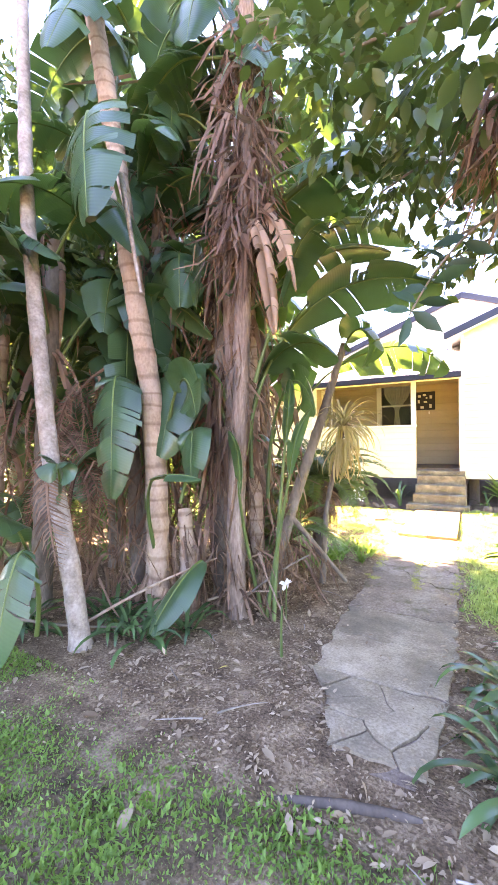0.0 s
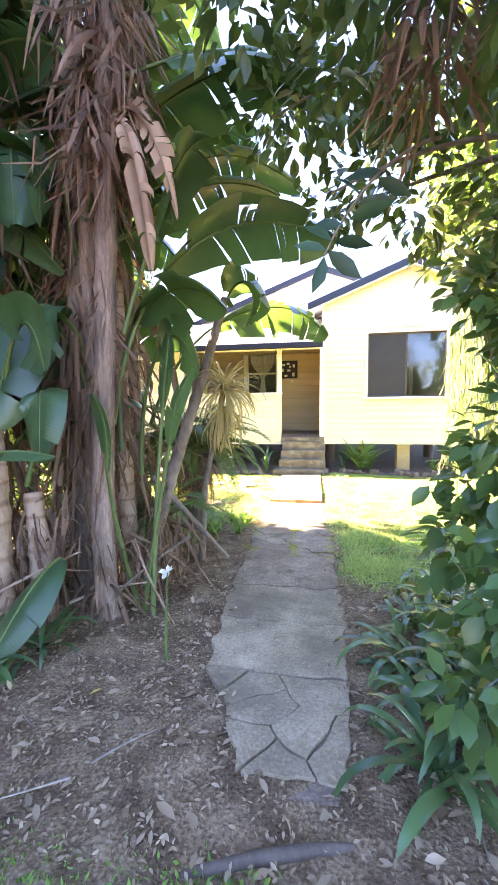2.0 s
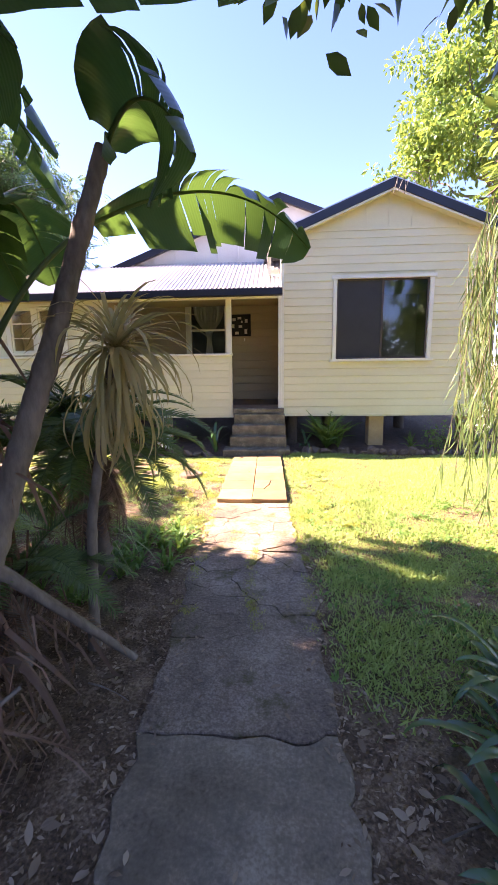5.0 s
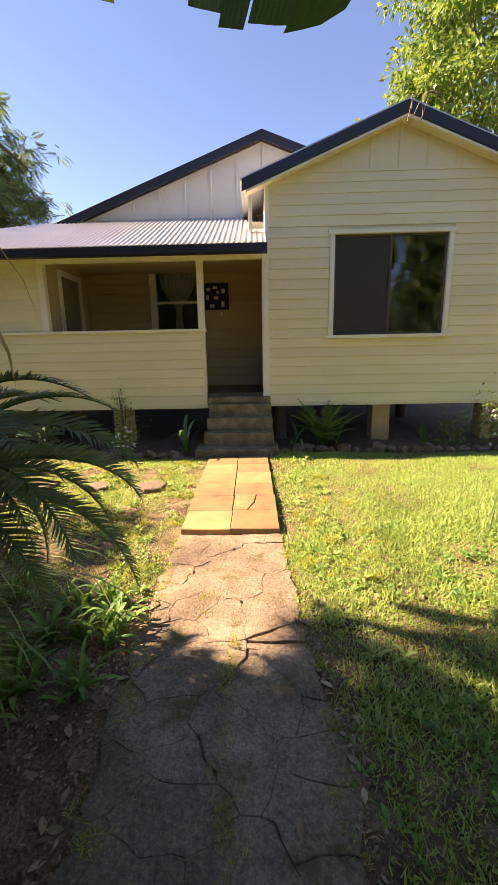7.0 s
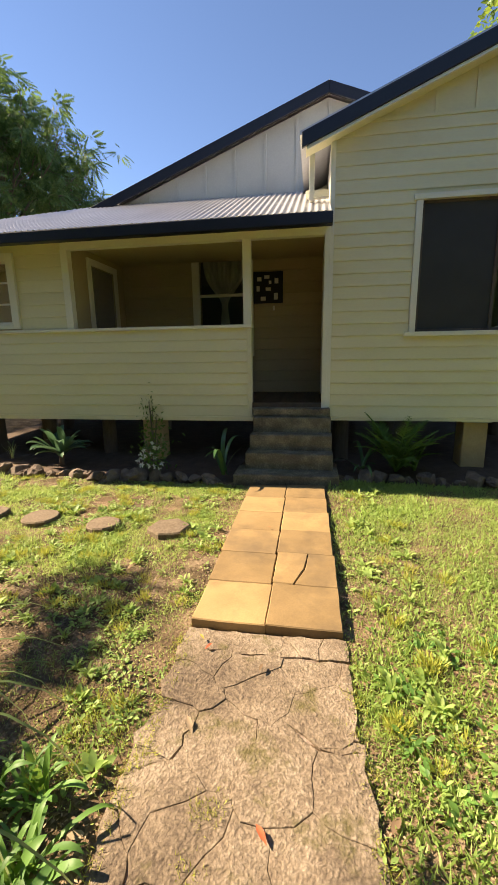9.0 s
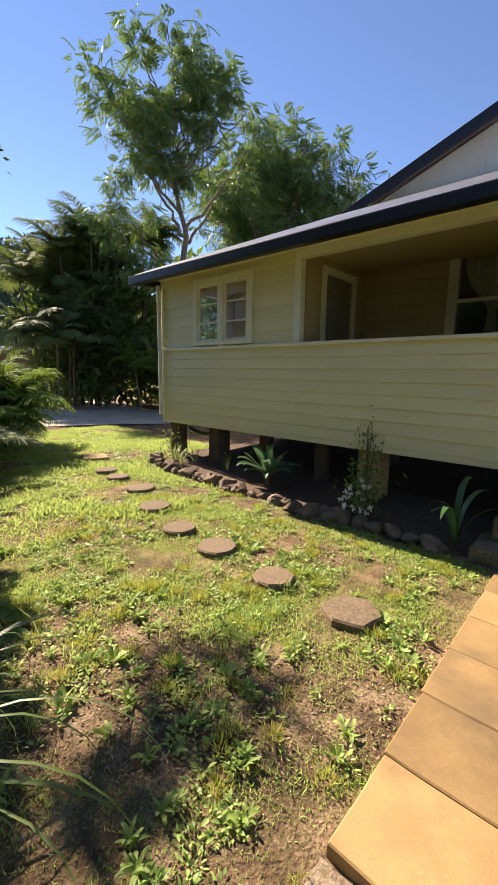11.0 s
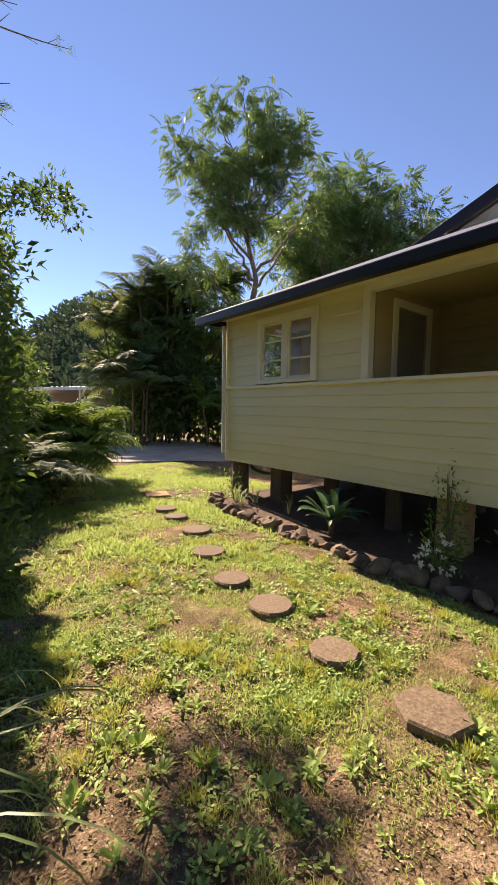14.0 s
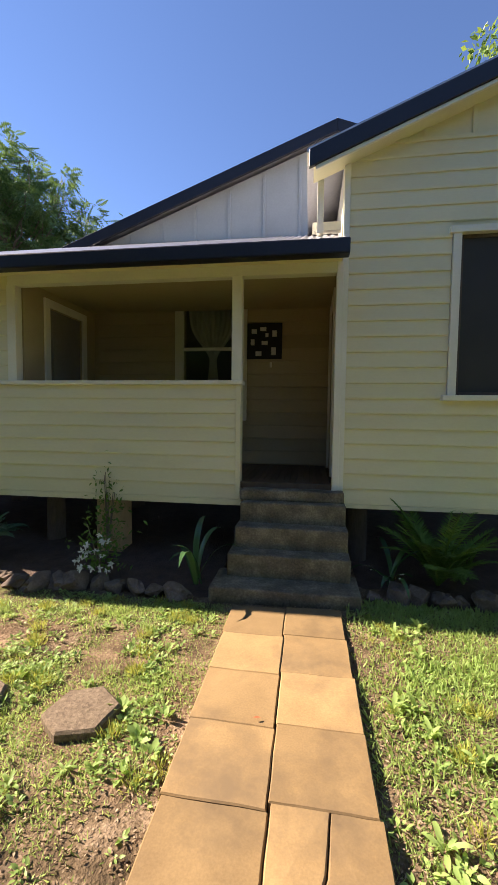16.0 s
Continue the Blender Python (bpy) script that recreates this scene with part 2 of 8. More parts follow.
TWIGLEAF = leaf_mat("dark_elliptic_leaf", (0.010, 0.035, 0.018), (0.025, 0.07, 0.03), 0.5, 0.06)
STRAP = leaf_mat("strap_lily_leaf", (0.025, 0.075, 0.04), (0.07, 0.16, 0.06), 0.25, 0.2, (0.25, 0.42, 0.06))
CYCAD = leaf_mat("cycad_leaflet", (0.04, 0.085, 0.03), (0.11, 0.18, 0.06), 0.42, 0.28, (0.26, 0.36, 0.05))
CORDY = leaf_mat("yellowing_cordyline_leaf", (0.22, 0.20, 0.08), (0.50, 0.41, 0.20), 0.5, 0.35, (0.75, 0.6, 0.2), 0, (0.42, 0.27, 0.13))
FERN = leaf_mat("fresh_fern_frond", (0.05, 0.12, 0.025), (0.12, 0.22, 0.045), 0.9, 0.2, (0.4, 0.55, 0.08))
HEDGE = leaf_mat("dense_hedge_leaf", (0.03, 0.07, 0.03), (0.08, 0.15, 0.055), 0.5, 0.25, (0.28, 0.42, 0.05))
FEATHER = leaf_mat("feathery_tree_leaf", (0.035, 0.09, 0.035), (0.11, 0.20, 0.07), 0.5, 0.22, (0.32, 0.50, 0.10))
PALMGREEN = leaf_mat("dull_palm_leaflet", (0.025, 0.06, 0.028), (0.07, 0.13, 0.05), 0.7, 0.18, (0.35, 0.45, 0.10))
WEEP = leaf_mat("weeping_leaf", (0.04, 0.085, 0.025), (0.11, 0.175, 0.055), 0.5, 0.28, (0.5, 0.6, 0.2))
HILLGREEN = leaf_mat("far_woodland_leaf", (0.035, 0.065, 0.03), (0.085, 0.125, 0.055), 0.95, 0.08)
GRASS = leaf_mat("lawn_grass", (0.15, 0.25, 0.05), (0.40, 0.55, 0.18), 0.55, 0.45, (0.60, 0.70, 0.22), 0, (0.44, 0.38, 0.18))
WEED = leaf_mat("low_lawn_weed", (0.16, 0.26, 0.07), (0.36, 0.50, 0.15), 0.5, 0.3, (0.45, 0.60, 0.12))
MOSSGRASS = leaf_mat("yellow_green_tuft", (0.26, 0.30, 0.05), (0.46, 0.46, 0.10), 0.6, 0.3, (0.65, 0.65, 0.15))
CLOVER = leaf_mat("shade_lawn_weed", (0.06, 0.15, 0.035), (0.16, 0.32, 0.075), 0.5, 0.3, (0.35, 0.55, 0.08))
LONGGRASS = leaf_mat("pale_long_grass", (0.10, 0.17, 0.05), (0.30, 0.38, 0.16), 0.4, 0.3, (0.65, 0.7, 0.3))
AGAVE = leaf_mat("blue_green_agave_leaf", (0.04, 0.10, 0.05), (0.10, 0.19, 0.10), 0.45, 0.15)
PETAL = leaf_mat("white_flower_petal", (0.72, 0.72, 0.66), (0.86, 0.86, 0.8), 0.6, 0.3, (0.9, 0.9, 0.85))
CURTAIN = leaf_mat("ivory_net_curtain", (0.72, 0.69, 0.58), (0.84, 0.80, 0.70), 0.8, 0.3, (0.6, 0.55, 0.42))
BLACK = surface("matt_black_board", [(0.3, (0.012, 0.012, 0.013)), (0.7, (0.02, 0.02, 0.022))], 5, 50, 0.6, 0.05, 0.002)
PAPER = surface("pale_paper", [(0.3, (0.55, 0.54, 0.5)), (0.7, (0.68, 0.67, 0.62))], 8, 60, 0.8, 0.0, 0.002)
SCREEN = surface("dark_fly_screen", [(0.3, (0.030, 0.030, 0.029)), (0.7, (0.045, 0.044, 0.042))], 3, 220, 0.65, 0.3, 0.001)
GUTTER = surface("white_downpipe_paint", [(0.3, (0.55, 0.56, 0.55)), (0.7, (0.66, 0.67, 0.66))], 3, 40, 0.4, 0.05, 0.002)
REDLEAF = leaf_mat("fallen_red_leaf", (0.45, 0.08, 0.04), (0.6, 0.14, 0.06), 0.7, 0.1)
YELLOWLEAF = leaf_mat("fallen_yellow_leaf", (0.45, 0.32, 0.06), (0.6, 0.45, 0.12), 0.7, 0.1)
PIPE = surface("green_garden_hose", [(0.3, (0.03, 0.08, 0.04)), (0.7, (0.05, 0.12, 0.06))], 5, 40, 0.4, 0.05, 0.002)

GLASS, _nt, _p = tree_of("window_glass")
_p.inputs["Base Color"].default_value = (0.9, 0.93, 0.92, 1)
_p.inputs["Roughness"].default_value = 0.02
_p.inputs["Transmission Weight"].default_value = 1.0
_p.inputs["IOR"].default_value = 1.45


def ground_mat():
    m, nt, p = tree_of("lawn_and_litter_ground")
    v = place_vec(nt)
    big, mid, fine = noise_of(nt, 0.7, 5, v), noise_of(nt, 6, 6, v), noise_of(nt, 70, 5, v)
    soil = ramp_of(nt, [(0.32, (0.06, 0.038, 0.022)), (0.5, (0.19, 0.125, 0.075)), (0.66, (0.42, 0.30, 0.19))])
    nt.links.new(math_of(nt, 'ADD', math_of(nt, 'MULTIPLY', mid.outputs["Fac"], 0.5), math_of(nt, 'MULTIPLY', fine.outputs["Fac"], 0.5)), soil.inputs["Fac"])
    turf = ramp_of(nt, [(0.34, (0.05, 0.036, 0.022)), (0.5, (0.15, 0.105, 0.062)), (0.66, (0.34, 0.25, 0.165))])
    nt.links.new(math_of(nt, 'ADD', math_of(nt, 'MULTIPLY', mid.outputs["Fac"], 0.6), math_of(nt, 'MULTIPLY', fine.outputs["Fac"], 0.4)), turf.inputs["Fac"])
    lawn = nt.nodes.new("ShaderNodeAttribute")
    lawn.attribute_name = "lawn"
    nt.links.new(mix_of(nt, lawn.outputs["Fac"], soil.outputs["Color"], turf.outputs["Color"]), p.inputs["Base Color"])
    p.inputs["Roughness"].default_value = 0.95
    p.inputs["Specular IOR Level"].default_value = 0.15
    bump_of(nt, math_of(nt, 'ADD', fine.outputs["Fac"], mid.outputs["Fac"]), 0.9, 0.02, p.inputs["Normal"])
    return m


# ---- building helpers ----
def fast_mesh(name, verts, faces, mat, uv=None, smooth=True):
    """Mesh from arrays; all faces of one size."""
    verts, faces = np.asarray(verts, dtype=np.float32), np.asarray(faces, dtype=np.int32)
    me = bpy.data.meshes.new(name)
    k, n = faces.shape
    me.vertices.add(len(verts))
    me.vertices.foreach_set("co", verts.ravel())
    me.loops.add(k * n)
    me.loops.foreach_set("vertex_index", faces.ravel())
    me.polygons.add(k)
    me.polygons.foreach_set("loop_start", np.arange(0, k * n, n, dtype=np.int32))
    if uv is not None:
        me.uv_layers.new(name="UVMap").data.foreach_set("uv", np.asarray(uv, dtype=np.float32)[faces.ravel()].ravel())
    me.update(calc_edges=True)
    me.polygons.foreach_set("use_smooth", np.full(k, smooth))
    me.materials.append(mat)
    me.validate()
    return me


def from_bm(name, bm, mat, smooth=False):
    me = bpy.data.meshes.new(name)
    bm.normal_update()
    bm.to_mesh(me)
    bm.free()
    for pl in me.polygons:
        pl.use_smooth = smooth
    me.materials.append(mat)
    return me


def part(name, data, parent=None, label="", m=None):
    ob = new(name, data)
    if parent is not None:
        ob.parent = parent
    if m is not None:
        ob.matrix_basis = m
    return tagged(ob, label)


def thing(name, label, category, data=None, group="", kind="", at=(0, 0, 0)):
    ob = new(name, data)
    ob.location = at
    return tagged(ob, label, category, group, kind)


def box_bm(boxes, bevel=0.0):
    """Boxes (x0, x1, y0, y1, z0, z1) in one bmesh, edges eased."""
    bm = bmesh.new()
    for x0, x1, y0, y1, z0, z1 in boxes:
        bmesh.ops.create_cube(bm, size=1, matrix=Matrix.LocRotScale(((x0 + x1) / 2, (y0 + y1) / 2, (z0 + z1) / 2), None, (x1 - x0, y1 - y0, z1 - z0)))
    if bevel:
        bmesh.ops.bevel(bm, geom=bm.edges[:], offset=bevel, segments=2, affect='EDGES', profile=0.6)
    return bm


def box_part(name, b, mat, parent, bevel=0.004, label=""):
    return part(name, from_bm(name, box_bm([b], bevel), mat), parent, label)


def bezier(p0, p1, p2, n):
    t = np.linspace(0, 1, n)[:, None]
    p0, p1, p2 = (np.asarray(q, dtype=float) for q in (p0, p1, p2))
    return (1 - t) ** 2 * p0 + 2 * t * (1 - t) * p1 + t ** 2 * p2


def unit(a):
    return a / np.maximum(np.linalg.norm(a, axis=-1, keepdims=True), 1e-9)


def tube(points, radii, sides=8, lumps=0.0):
    """Verts and quads of a tapered tube along a line."""
    pts = np.asarray(points, dtype=float)
    n = len(pts)
    radii = np.broadcast_to(radii, n)
    tan = unit(np.gradient(pts, axis=0))
    ref = np.array([0.31, 0.95, 0.05]) if abs(tan[0][2]) > 0.5 else np.array([0, 0, 1.0])
    a = unit(np.cross(tan, ref))
    b = np.cross(tan, a)
    ang = np.linspace(0, 2 * math.pi, sides, endpoint=False)
    rr = radii[:, None] * (1 + lumps * rng.standard_normal((n, sides)))
    v = pts[:, None] + rr[..., None] * (np.cos(ang)[None, :, None] * a[:, None] + np.sin(ang)[None, :, None] * b[:, None])
    i, j = np.meshgrid(np.arange(n - 1), np.arange(sides), indexing="ij")
    k = (j + 1) % sides
    f = np.stack([i * sides + j, i * sides + k, (i + 1) * sides + k, (i + 1) * sides + j], -1).reshape(-1, 4)
    return v.reshape(-1, 3), f


def joined(pieces):
    vs, fs, off = [], [], 0
    for v, f in pieces:
        vs.append(v)
        fs.append(np.asarray(f) + off)
        off += len(v)
    return np.concatenate(vs), np.concatenate(fs)


def frames_for(dirs, rolls):
    """Rotation matrices whose y axis lies along dirs, turned about it by rolls."""
    d = unit(np.asarray(dirs, dtype=float))
    ref = np.where(np.abs(d[:, 2:3]) > 0.95, np.array([[1.0, 0, 0]]), np.array([[0, 0, 1.0]]))
    x = unit(np.cross(d, ref))
    z = np.cross(x, d)
    c, s = np.cos(rolls)[:, None], np.sin(rolls)[:, None]
    return np.stack([x * c + z * s, d, z * c - x * s], -1)


def scatter(tv, tf, places, dirs, sizes, rolls=None):
    """Copies of a small leaf (y along it, z up) at places, as verts and faces."""
    places = np.asarray(places, dtype=float)
    n = len(places)
    rolls = np.zeros(n) if rolls is None else rolls
    sizes = np.broadcast_to(sizes, n)
    m = frames_for(dirs, rolls) * sizes[:, None, None]
    v = np.einsum("nij,kj->nki", m, np.asarray(tv, dtype=float)) + places[:, None]
    f = np.asarray(tf)[None] + (np.arange(n) * len(tv))[:, None, None]
    return v.reshape(-1, 3), f.reshape(-1, len(tf[0]))


# leaf shapes, one long, folded a little along the midrib
LEAF8 = (np.array([(0, 0, 0), (-0.17, 0.28, 0.05), (0, 0.3, 0), (0.17, 0.28, 0.05), (-0.19, 0.6, 0.02), (0, 0.62, -0.03), (0.19, 0.6, 0.02), (0, 1, -0.12)]),
         np.array([(0, 2, 1, 1), (0, 3, 2, 2), (1, 2, 5, 4), (2, 3, 6, 5), (4, 5, 7, 7), (5, 6, 7, 7)]))
LEAF_KITE = (np.array([(0, 0, 0), (-0.2, 0.45, 0.03), (0, 1, -0.05), (0.2, 0.45, 0.03)]), np.array([(0, 3, 2, 1)]))
BLADE = (np.array([(-0.05, 0, 0), (0.05, 0, 0), (0.035, 0.6, 0.02), (-0.02, 1, -0.08)]), np.array([(0, 1, 2, 3)]))


def leaf8_mesh(name, places, dirs, sizes, rolls, mat, wide=1.0):
    """Eight-point folded leaves, as triangles."""
    tri = np.array([(0, 2, 1), (0, 3, 2), (1, 2, 5), (1, 5, 4), (2, 3, 6), (2, 6, 5), (4, 5, 7), (5, 6, 7)])
    v, f = scatter(LEAF8[0] * np.array([wide, 1, 1]), tri, places, dirs, sizes, rolls)
    return fast_mesh(name, v, f, mat)


def kite_mesh(name, places, dirs, sizes, rolls, mat, shape=LEAF_KITE):
    v, f = scatter(shape[0], shape[1], places, dirs, sizes, rolls)
    return fast_mesh(name, v, f, mat, smooth=False)


def rand_dirs(n, up=0.0, down=0.0):
    d = rng.standard_normal((n, 3))
    d[:, 2] += up - down
    return unit(d)


def smooth01(x, a, b):
    t = np.clip((np.asarray(x, dtype=float) - a) / (b - a), 0, 1)
    return t * t * (3 - 2 * t)


def gz(x, y):
    """Height of the ground: level by the house, rising a little towards the street."""
    x, y = np.asarray(x, dtype=float), np.asarray(y, dtype=float)
    z = 0.20 * (1 - smooth01(y, 1.6, 6.2)) + 0.012 * np.sin(x * 1.7 + 0.6) * np.sin(y * 1.3)
    far = smooth01(np.hypot(x, y - 8), 14, 60)
    return z * (1 - far) - 0.1 * far


def lumpy(x, y, s, seed=0.0):
    return np.array([noise.noise(Vector((a * s, b * s, seed))) for a, b in zip(np.ravel(x), np.ravel(y))]).reshape(np.shape(x))

# ---- ground ----
def lawn_at(x, y):
    """1 on turf, 0 on bare soil and leaf litter."""
    wob = 0.35 * np.sin(x * 1.9 + y) + 0.25 * np.sin(y * 2.3 - x * 0.7)
    right = smooth01(x, 0.52, 0.72) * smooth01(y + wob * 0.3, 4.7, 5.3)
    front = smooth01(y + wob * 0.3, 6.4, 7.3)
    near = (1 - smooth01(y + 0.25 * wob + 0.25 * x, 2.35, 2.75))
    return np.clip(right + front * smooth01(np.abs(x), 0.1, 0.5) + near, 0, 1)


def axis(near0, near1, step, far):
    mid = np.arange(near0, near1, step)
    out = np.geomspace(0.4, far, 26)
    return np.concatenate([(near0 - out)[::-1], mid, near1 + out])


gxs, gys = axis(-9, 6, 0.12, 380), axis(-1, 12, 0.12, 380)
GX, GY = np.meshgrid(gxs, gys)
GZ = gz(GX, GY) + 0.012 * lumpy(GX, GY, 2.5) + 0.006 * lumpy(GX, GY, 9.0, 3.0)
nx, ny = len(gxs), len(gys)
ii, jj = np.meshgrid(np.arange(ny - 1), np.arange(nx - 1), indexing="ij")
quads = np.stack([ii * nx + jj, ii * nx + jj + 1, (ii + 1) * nx + jj + 1, (ii + 1) * nx + jj], -1).reshape(-1, 4)
ground_me = fast_mesh("ground", np.stack([GX, GY, GZ], -1).reshape(-1, 3), quads, ground_mat())
att = ground_me.attributes.new("lawn", 'FLOAT', 'POINT')
patch = lumpy(GX, GY, 0.9, 5.0) + 0.6 * lumpy(GX, GY, 2.4, 8.0)
att.data.foreach_set("value", np.clip(lawn_at(GX, GY) * smooth01(patch, -0.55, 0.15), 0, 1).astype(np.float32).ravel())
ground = thing("ground", "lawn, bare soil and leaf litter around the cottage", "ground", ground_me, kind="structure")

# gravel driveway beyond the lawn
dx = np.linspace(-34, -9.3, 40)
rows_ = []
for k in range(9):
    t = k / 8
    lo, hi = 9.6 + 0.25 * np.sin(dx * 0.9), 16.5 + 0.4 * np.sin(dx * 0.7 + 1)
    lo = lo + 4.2 * smooth01(dx, -11.5, -9.3)
    yy = lo + (hi - lo) * t
    rows_.append(np.stack([dx, yy, gz(dx, yy) + 0.025 + 0.01 * np.sin(dx * 3 + k)], -1))
dv = np.concatenate(rows_)
ii, jj = np.meshgrid(np.arange(8), np.arange(39), indexing="ij")
dq = np.stack([ii * 40 + jj, ii * 40 + jj + 1, (ii + 1) * 40 + jj + 1, (ii + 1) * 40 + jj], -1).reshape(-1, 4)
thing("road", "grey gravel driveway beyond the lawn", "driveway", fast_mesh("road", dv, dq, GRAVEL), kind="structure")


# ---- concrete path in broken slabs ----
def slab_mesh(name, corners, top, thick, mat, wob=0.012, bevel=0.008):
    """A slab with a wavering outline and eased upper edges; corners as (x, y), anticlockwise."""
    ring = []
    c = [Vector(p) for p in corners]
    for a, b in zip(c, c[1:] + c[:1]):
        n = max(2, int((b - a).length / 0.05))
        for k in range(n):
            q = a.lerp(b, k / n)
            w = wob
            dx_ = noise.noise(Vector((q.x * 7, q.y * 7, 1.0))) + 0.35 * noise.noise(Vector((q.x * 26, q.y * 26, 2.0)))
            dy_ = noise.noise(Vector((q.x * 7, q.y * 7, 7.0))) + 0.35 * noise.noise(Vector((q.x * 26, q.y * 26, 8.0)))
            ring.append((q.x + w * dx_, q.y + w * dy_))
    bm = bmesh.new()
    cx, cy = sum(p[0] for p in ring) / len(ring), sum(p[1] for p in ring) / len(ring)
    zc0 = float(gz(cx, cy))
    loops = []
    for inset, z in ((0, top - thick), (0, top - bevel), (bevel, top)):
        loop = []
        for x, y in ring:
            d = math.hypot(x - cx, y - cy)
            s = 1 - inset / max(d, 0.02)
            loop.append(bm.verts.new((cx + (x - cx) * s, cy + (y - cy) * s, z + float(gz(x, y)) - zc0 + 0.004 * noise.noise(Vector((x * 5, y * 5, 4))))))
        loops.append(loop)
    n = len(ring)
    for a, b in zip(loops, loops[1:]):
        for k in range(n):
            bm.faces.new((a[k], a[(k + 1) % n], b[(k + 1) % n], b[k]))
    mid = bm.verts.new((cx, cy, top + 0.003))
    for k in range(n):
        bm.faces.new((loops[-1][k], loops[-1][(k + 1) % n], mid))
    return from_bm(name, bm, mat)


def path_edges(y):
    """Left and right border of the path at y."""
    lx = np.interp(y, [2.9, 3.25, 3.6, 4.3, 5.5, 6.1, 7.0, 7.8], [0.13, 0.02, -0.19, -0.27, -0.35, -0.38, -0.41, -0.41])
    rx = np.interp(y, [2.9, 3.25, 3.6, 4.3, 5.5, 6.1, 7.0, 7.8], [0.50, 0.53, 0.56, 0.56, 0.53, 0.52, 0.45, 0.42])
    return float(lx), float(rx)


path = thing("pavement", "old cracked concrete garden path", "path", None, kind="structure")
random.seed(4)


def clip_half(poly, m, n):
    """The part of a polygon on the near side of the line through m with normal n."""
    out = []
    for p, q in zip(poly, poly[1:] + poly[:1]):
        dp, dq = (p - m).dot(n), (q - m).dot(n)
        if dp <= 0:
            out.append(p)
        if dp * dq < 0:
            out.append(p.lerp(q, dp / (dp - dq)))
    return out


def cracked(y0, y1, count, gap, mat, wob, lift, chips=0):
    """A stretch of path broken into irregular pieces, with small chips along its borders."""
    ys = np.linspace(y0, y1, 7)
    outline = [Vector((path_edges(y)[0], y)) for y in ys[::-1]] + [Vector((path_edges(y)[1], y)) for y in ys]
    seeds = []
    while len(seeds) < count:
        y = random.uniform(y0, y1)
        l, r = path_edges(y)
        c = Vector((random.uniform(l, r), y))
        if all((c - o).length > 0.55 * math.sqrt((y1 - y0) * 0.85 / count) for o in seeds):
            seeds.append(c)
    size = [0.0] * len(seeds)
    for k in range(chips):
        y = y0 + (y1 - y0) * (k + random.uniform(0.2, 0.8)) / chips
        l, r = path_edges(y)
        c = Vector((l + random.uniform(0.02, 0.06) if k % 2 else r - random.uniform(0.02, 0.06), y))
        if random.random() < 0.75:
            seeds.append(c)
            size.append(-random.uniform(0.01, 0.025))
    for k, c in enumerate(seeds):
        poly = outline[:]
        for q, o in enumerate(seeds):
            if o is not c and len(poly) > 2:
                n = (o - c).normalized()
                shift = (size[k] - size[q]) / (2 * (o - c).length)
                poly = clip_half(poly, (o + c) / 2 + n * (shift - gap / 2), n)
        if len(poly) < 3:
            continue
        cor = [poly[0]]
        for q in poly[1:]:
            if (q - cor[-1]).length > 0.03:
                cor.append(q)
        if len(cor) > 2 and (cor[0] - cor[-1]).length < 0.03:
            cor.pop()
        if len(cor) < 3:
            continue
        zc = float(gz(c.x, c.y)) + lift + random.uniform(-0.005, 0.004)
        part("slab", slab_mesh("slab", [(q.x, q.y) for q in cor], zc, 0.07, mat, wob, 0.002), path)


# bedding under the pieces shows dark and mossy in the cracks
ys = np.linspace(2.9, 7.87, 30)
lv_ = [(path_edges(y)[0] + 0.02, y, float(gz(0.1, y)) + 0.003) for y in ys]
rv_ = [(path_edges(y)[1] - 0.02, y, float(gz(0.1, y)) + 0.003) for y in ys]
part("bedding", fast_mesh("bedding", lv_ + rv_, [(k, 30 + k, 31 + k, k + 1) for k in range(29)], BEDDING), path, "mossy bedding in the cracks")
cracked(2.98, 3.597, 8, 0.008, CONCRETE, 0.03, 0.018)
for y0, y1 in ((3.6, 4.18), (4.18, 4.76), (4.76, 5.42)):
    l0, r0 = path_edges(y0)
    l1, r1 = path_edges(y1)
    g = 0.005
    part("slab", slab_mesh("slab", [(l0, y0 + g), (r0, y0 + g + 0.015), (r1, y1 - g + 0.015), (l1, y1 - g)], float(gz(0.1, (y0 + y1) / 2)) + 0.016, 0.07, CONCRETE if y0 < 4.5 else WORN, 0.045, 0.005), path)
cracked(5.425, 7.70, 27, 0.0015, WORN, 0.055, 0.016, 34)
cracked(7.715, 7.862, 3, 0.003, WORN, 0.03, 0.016)

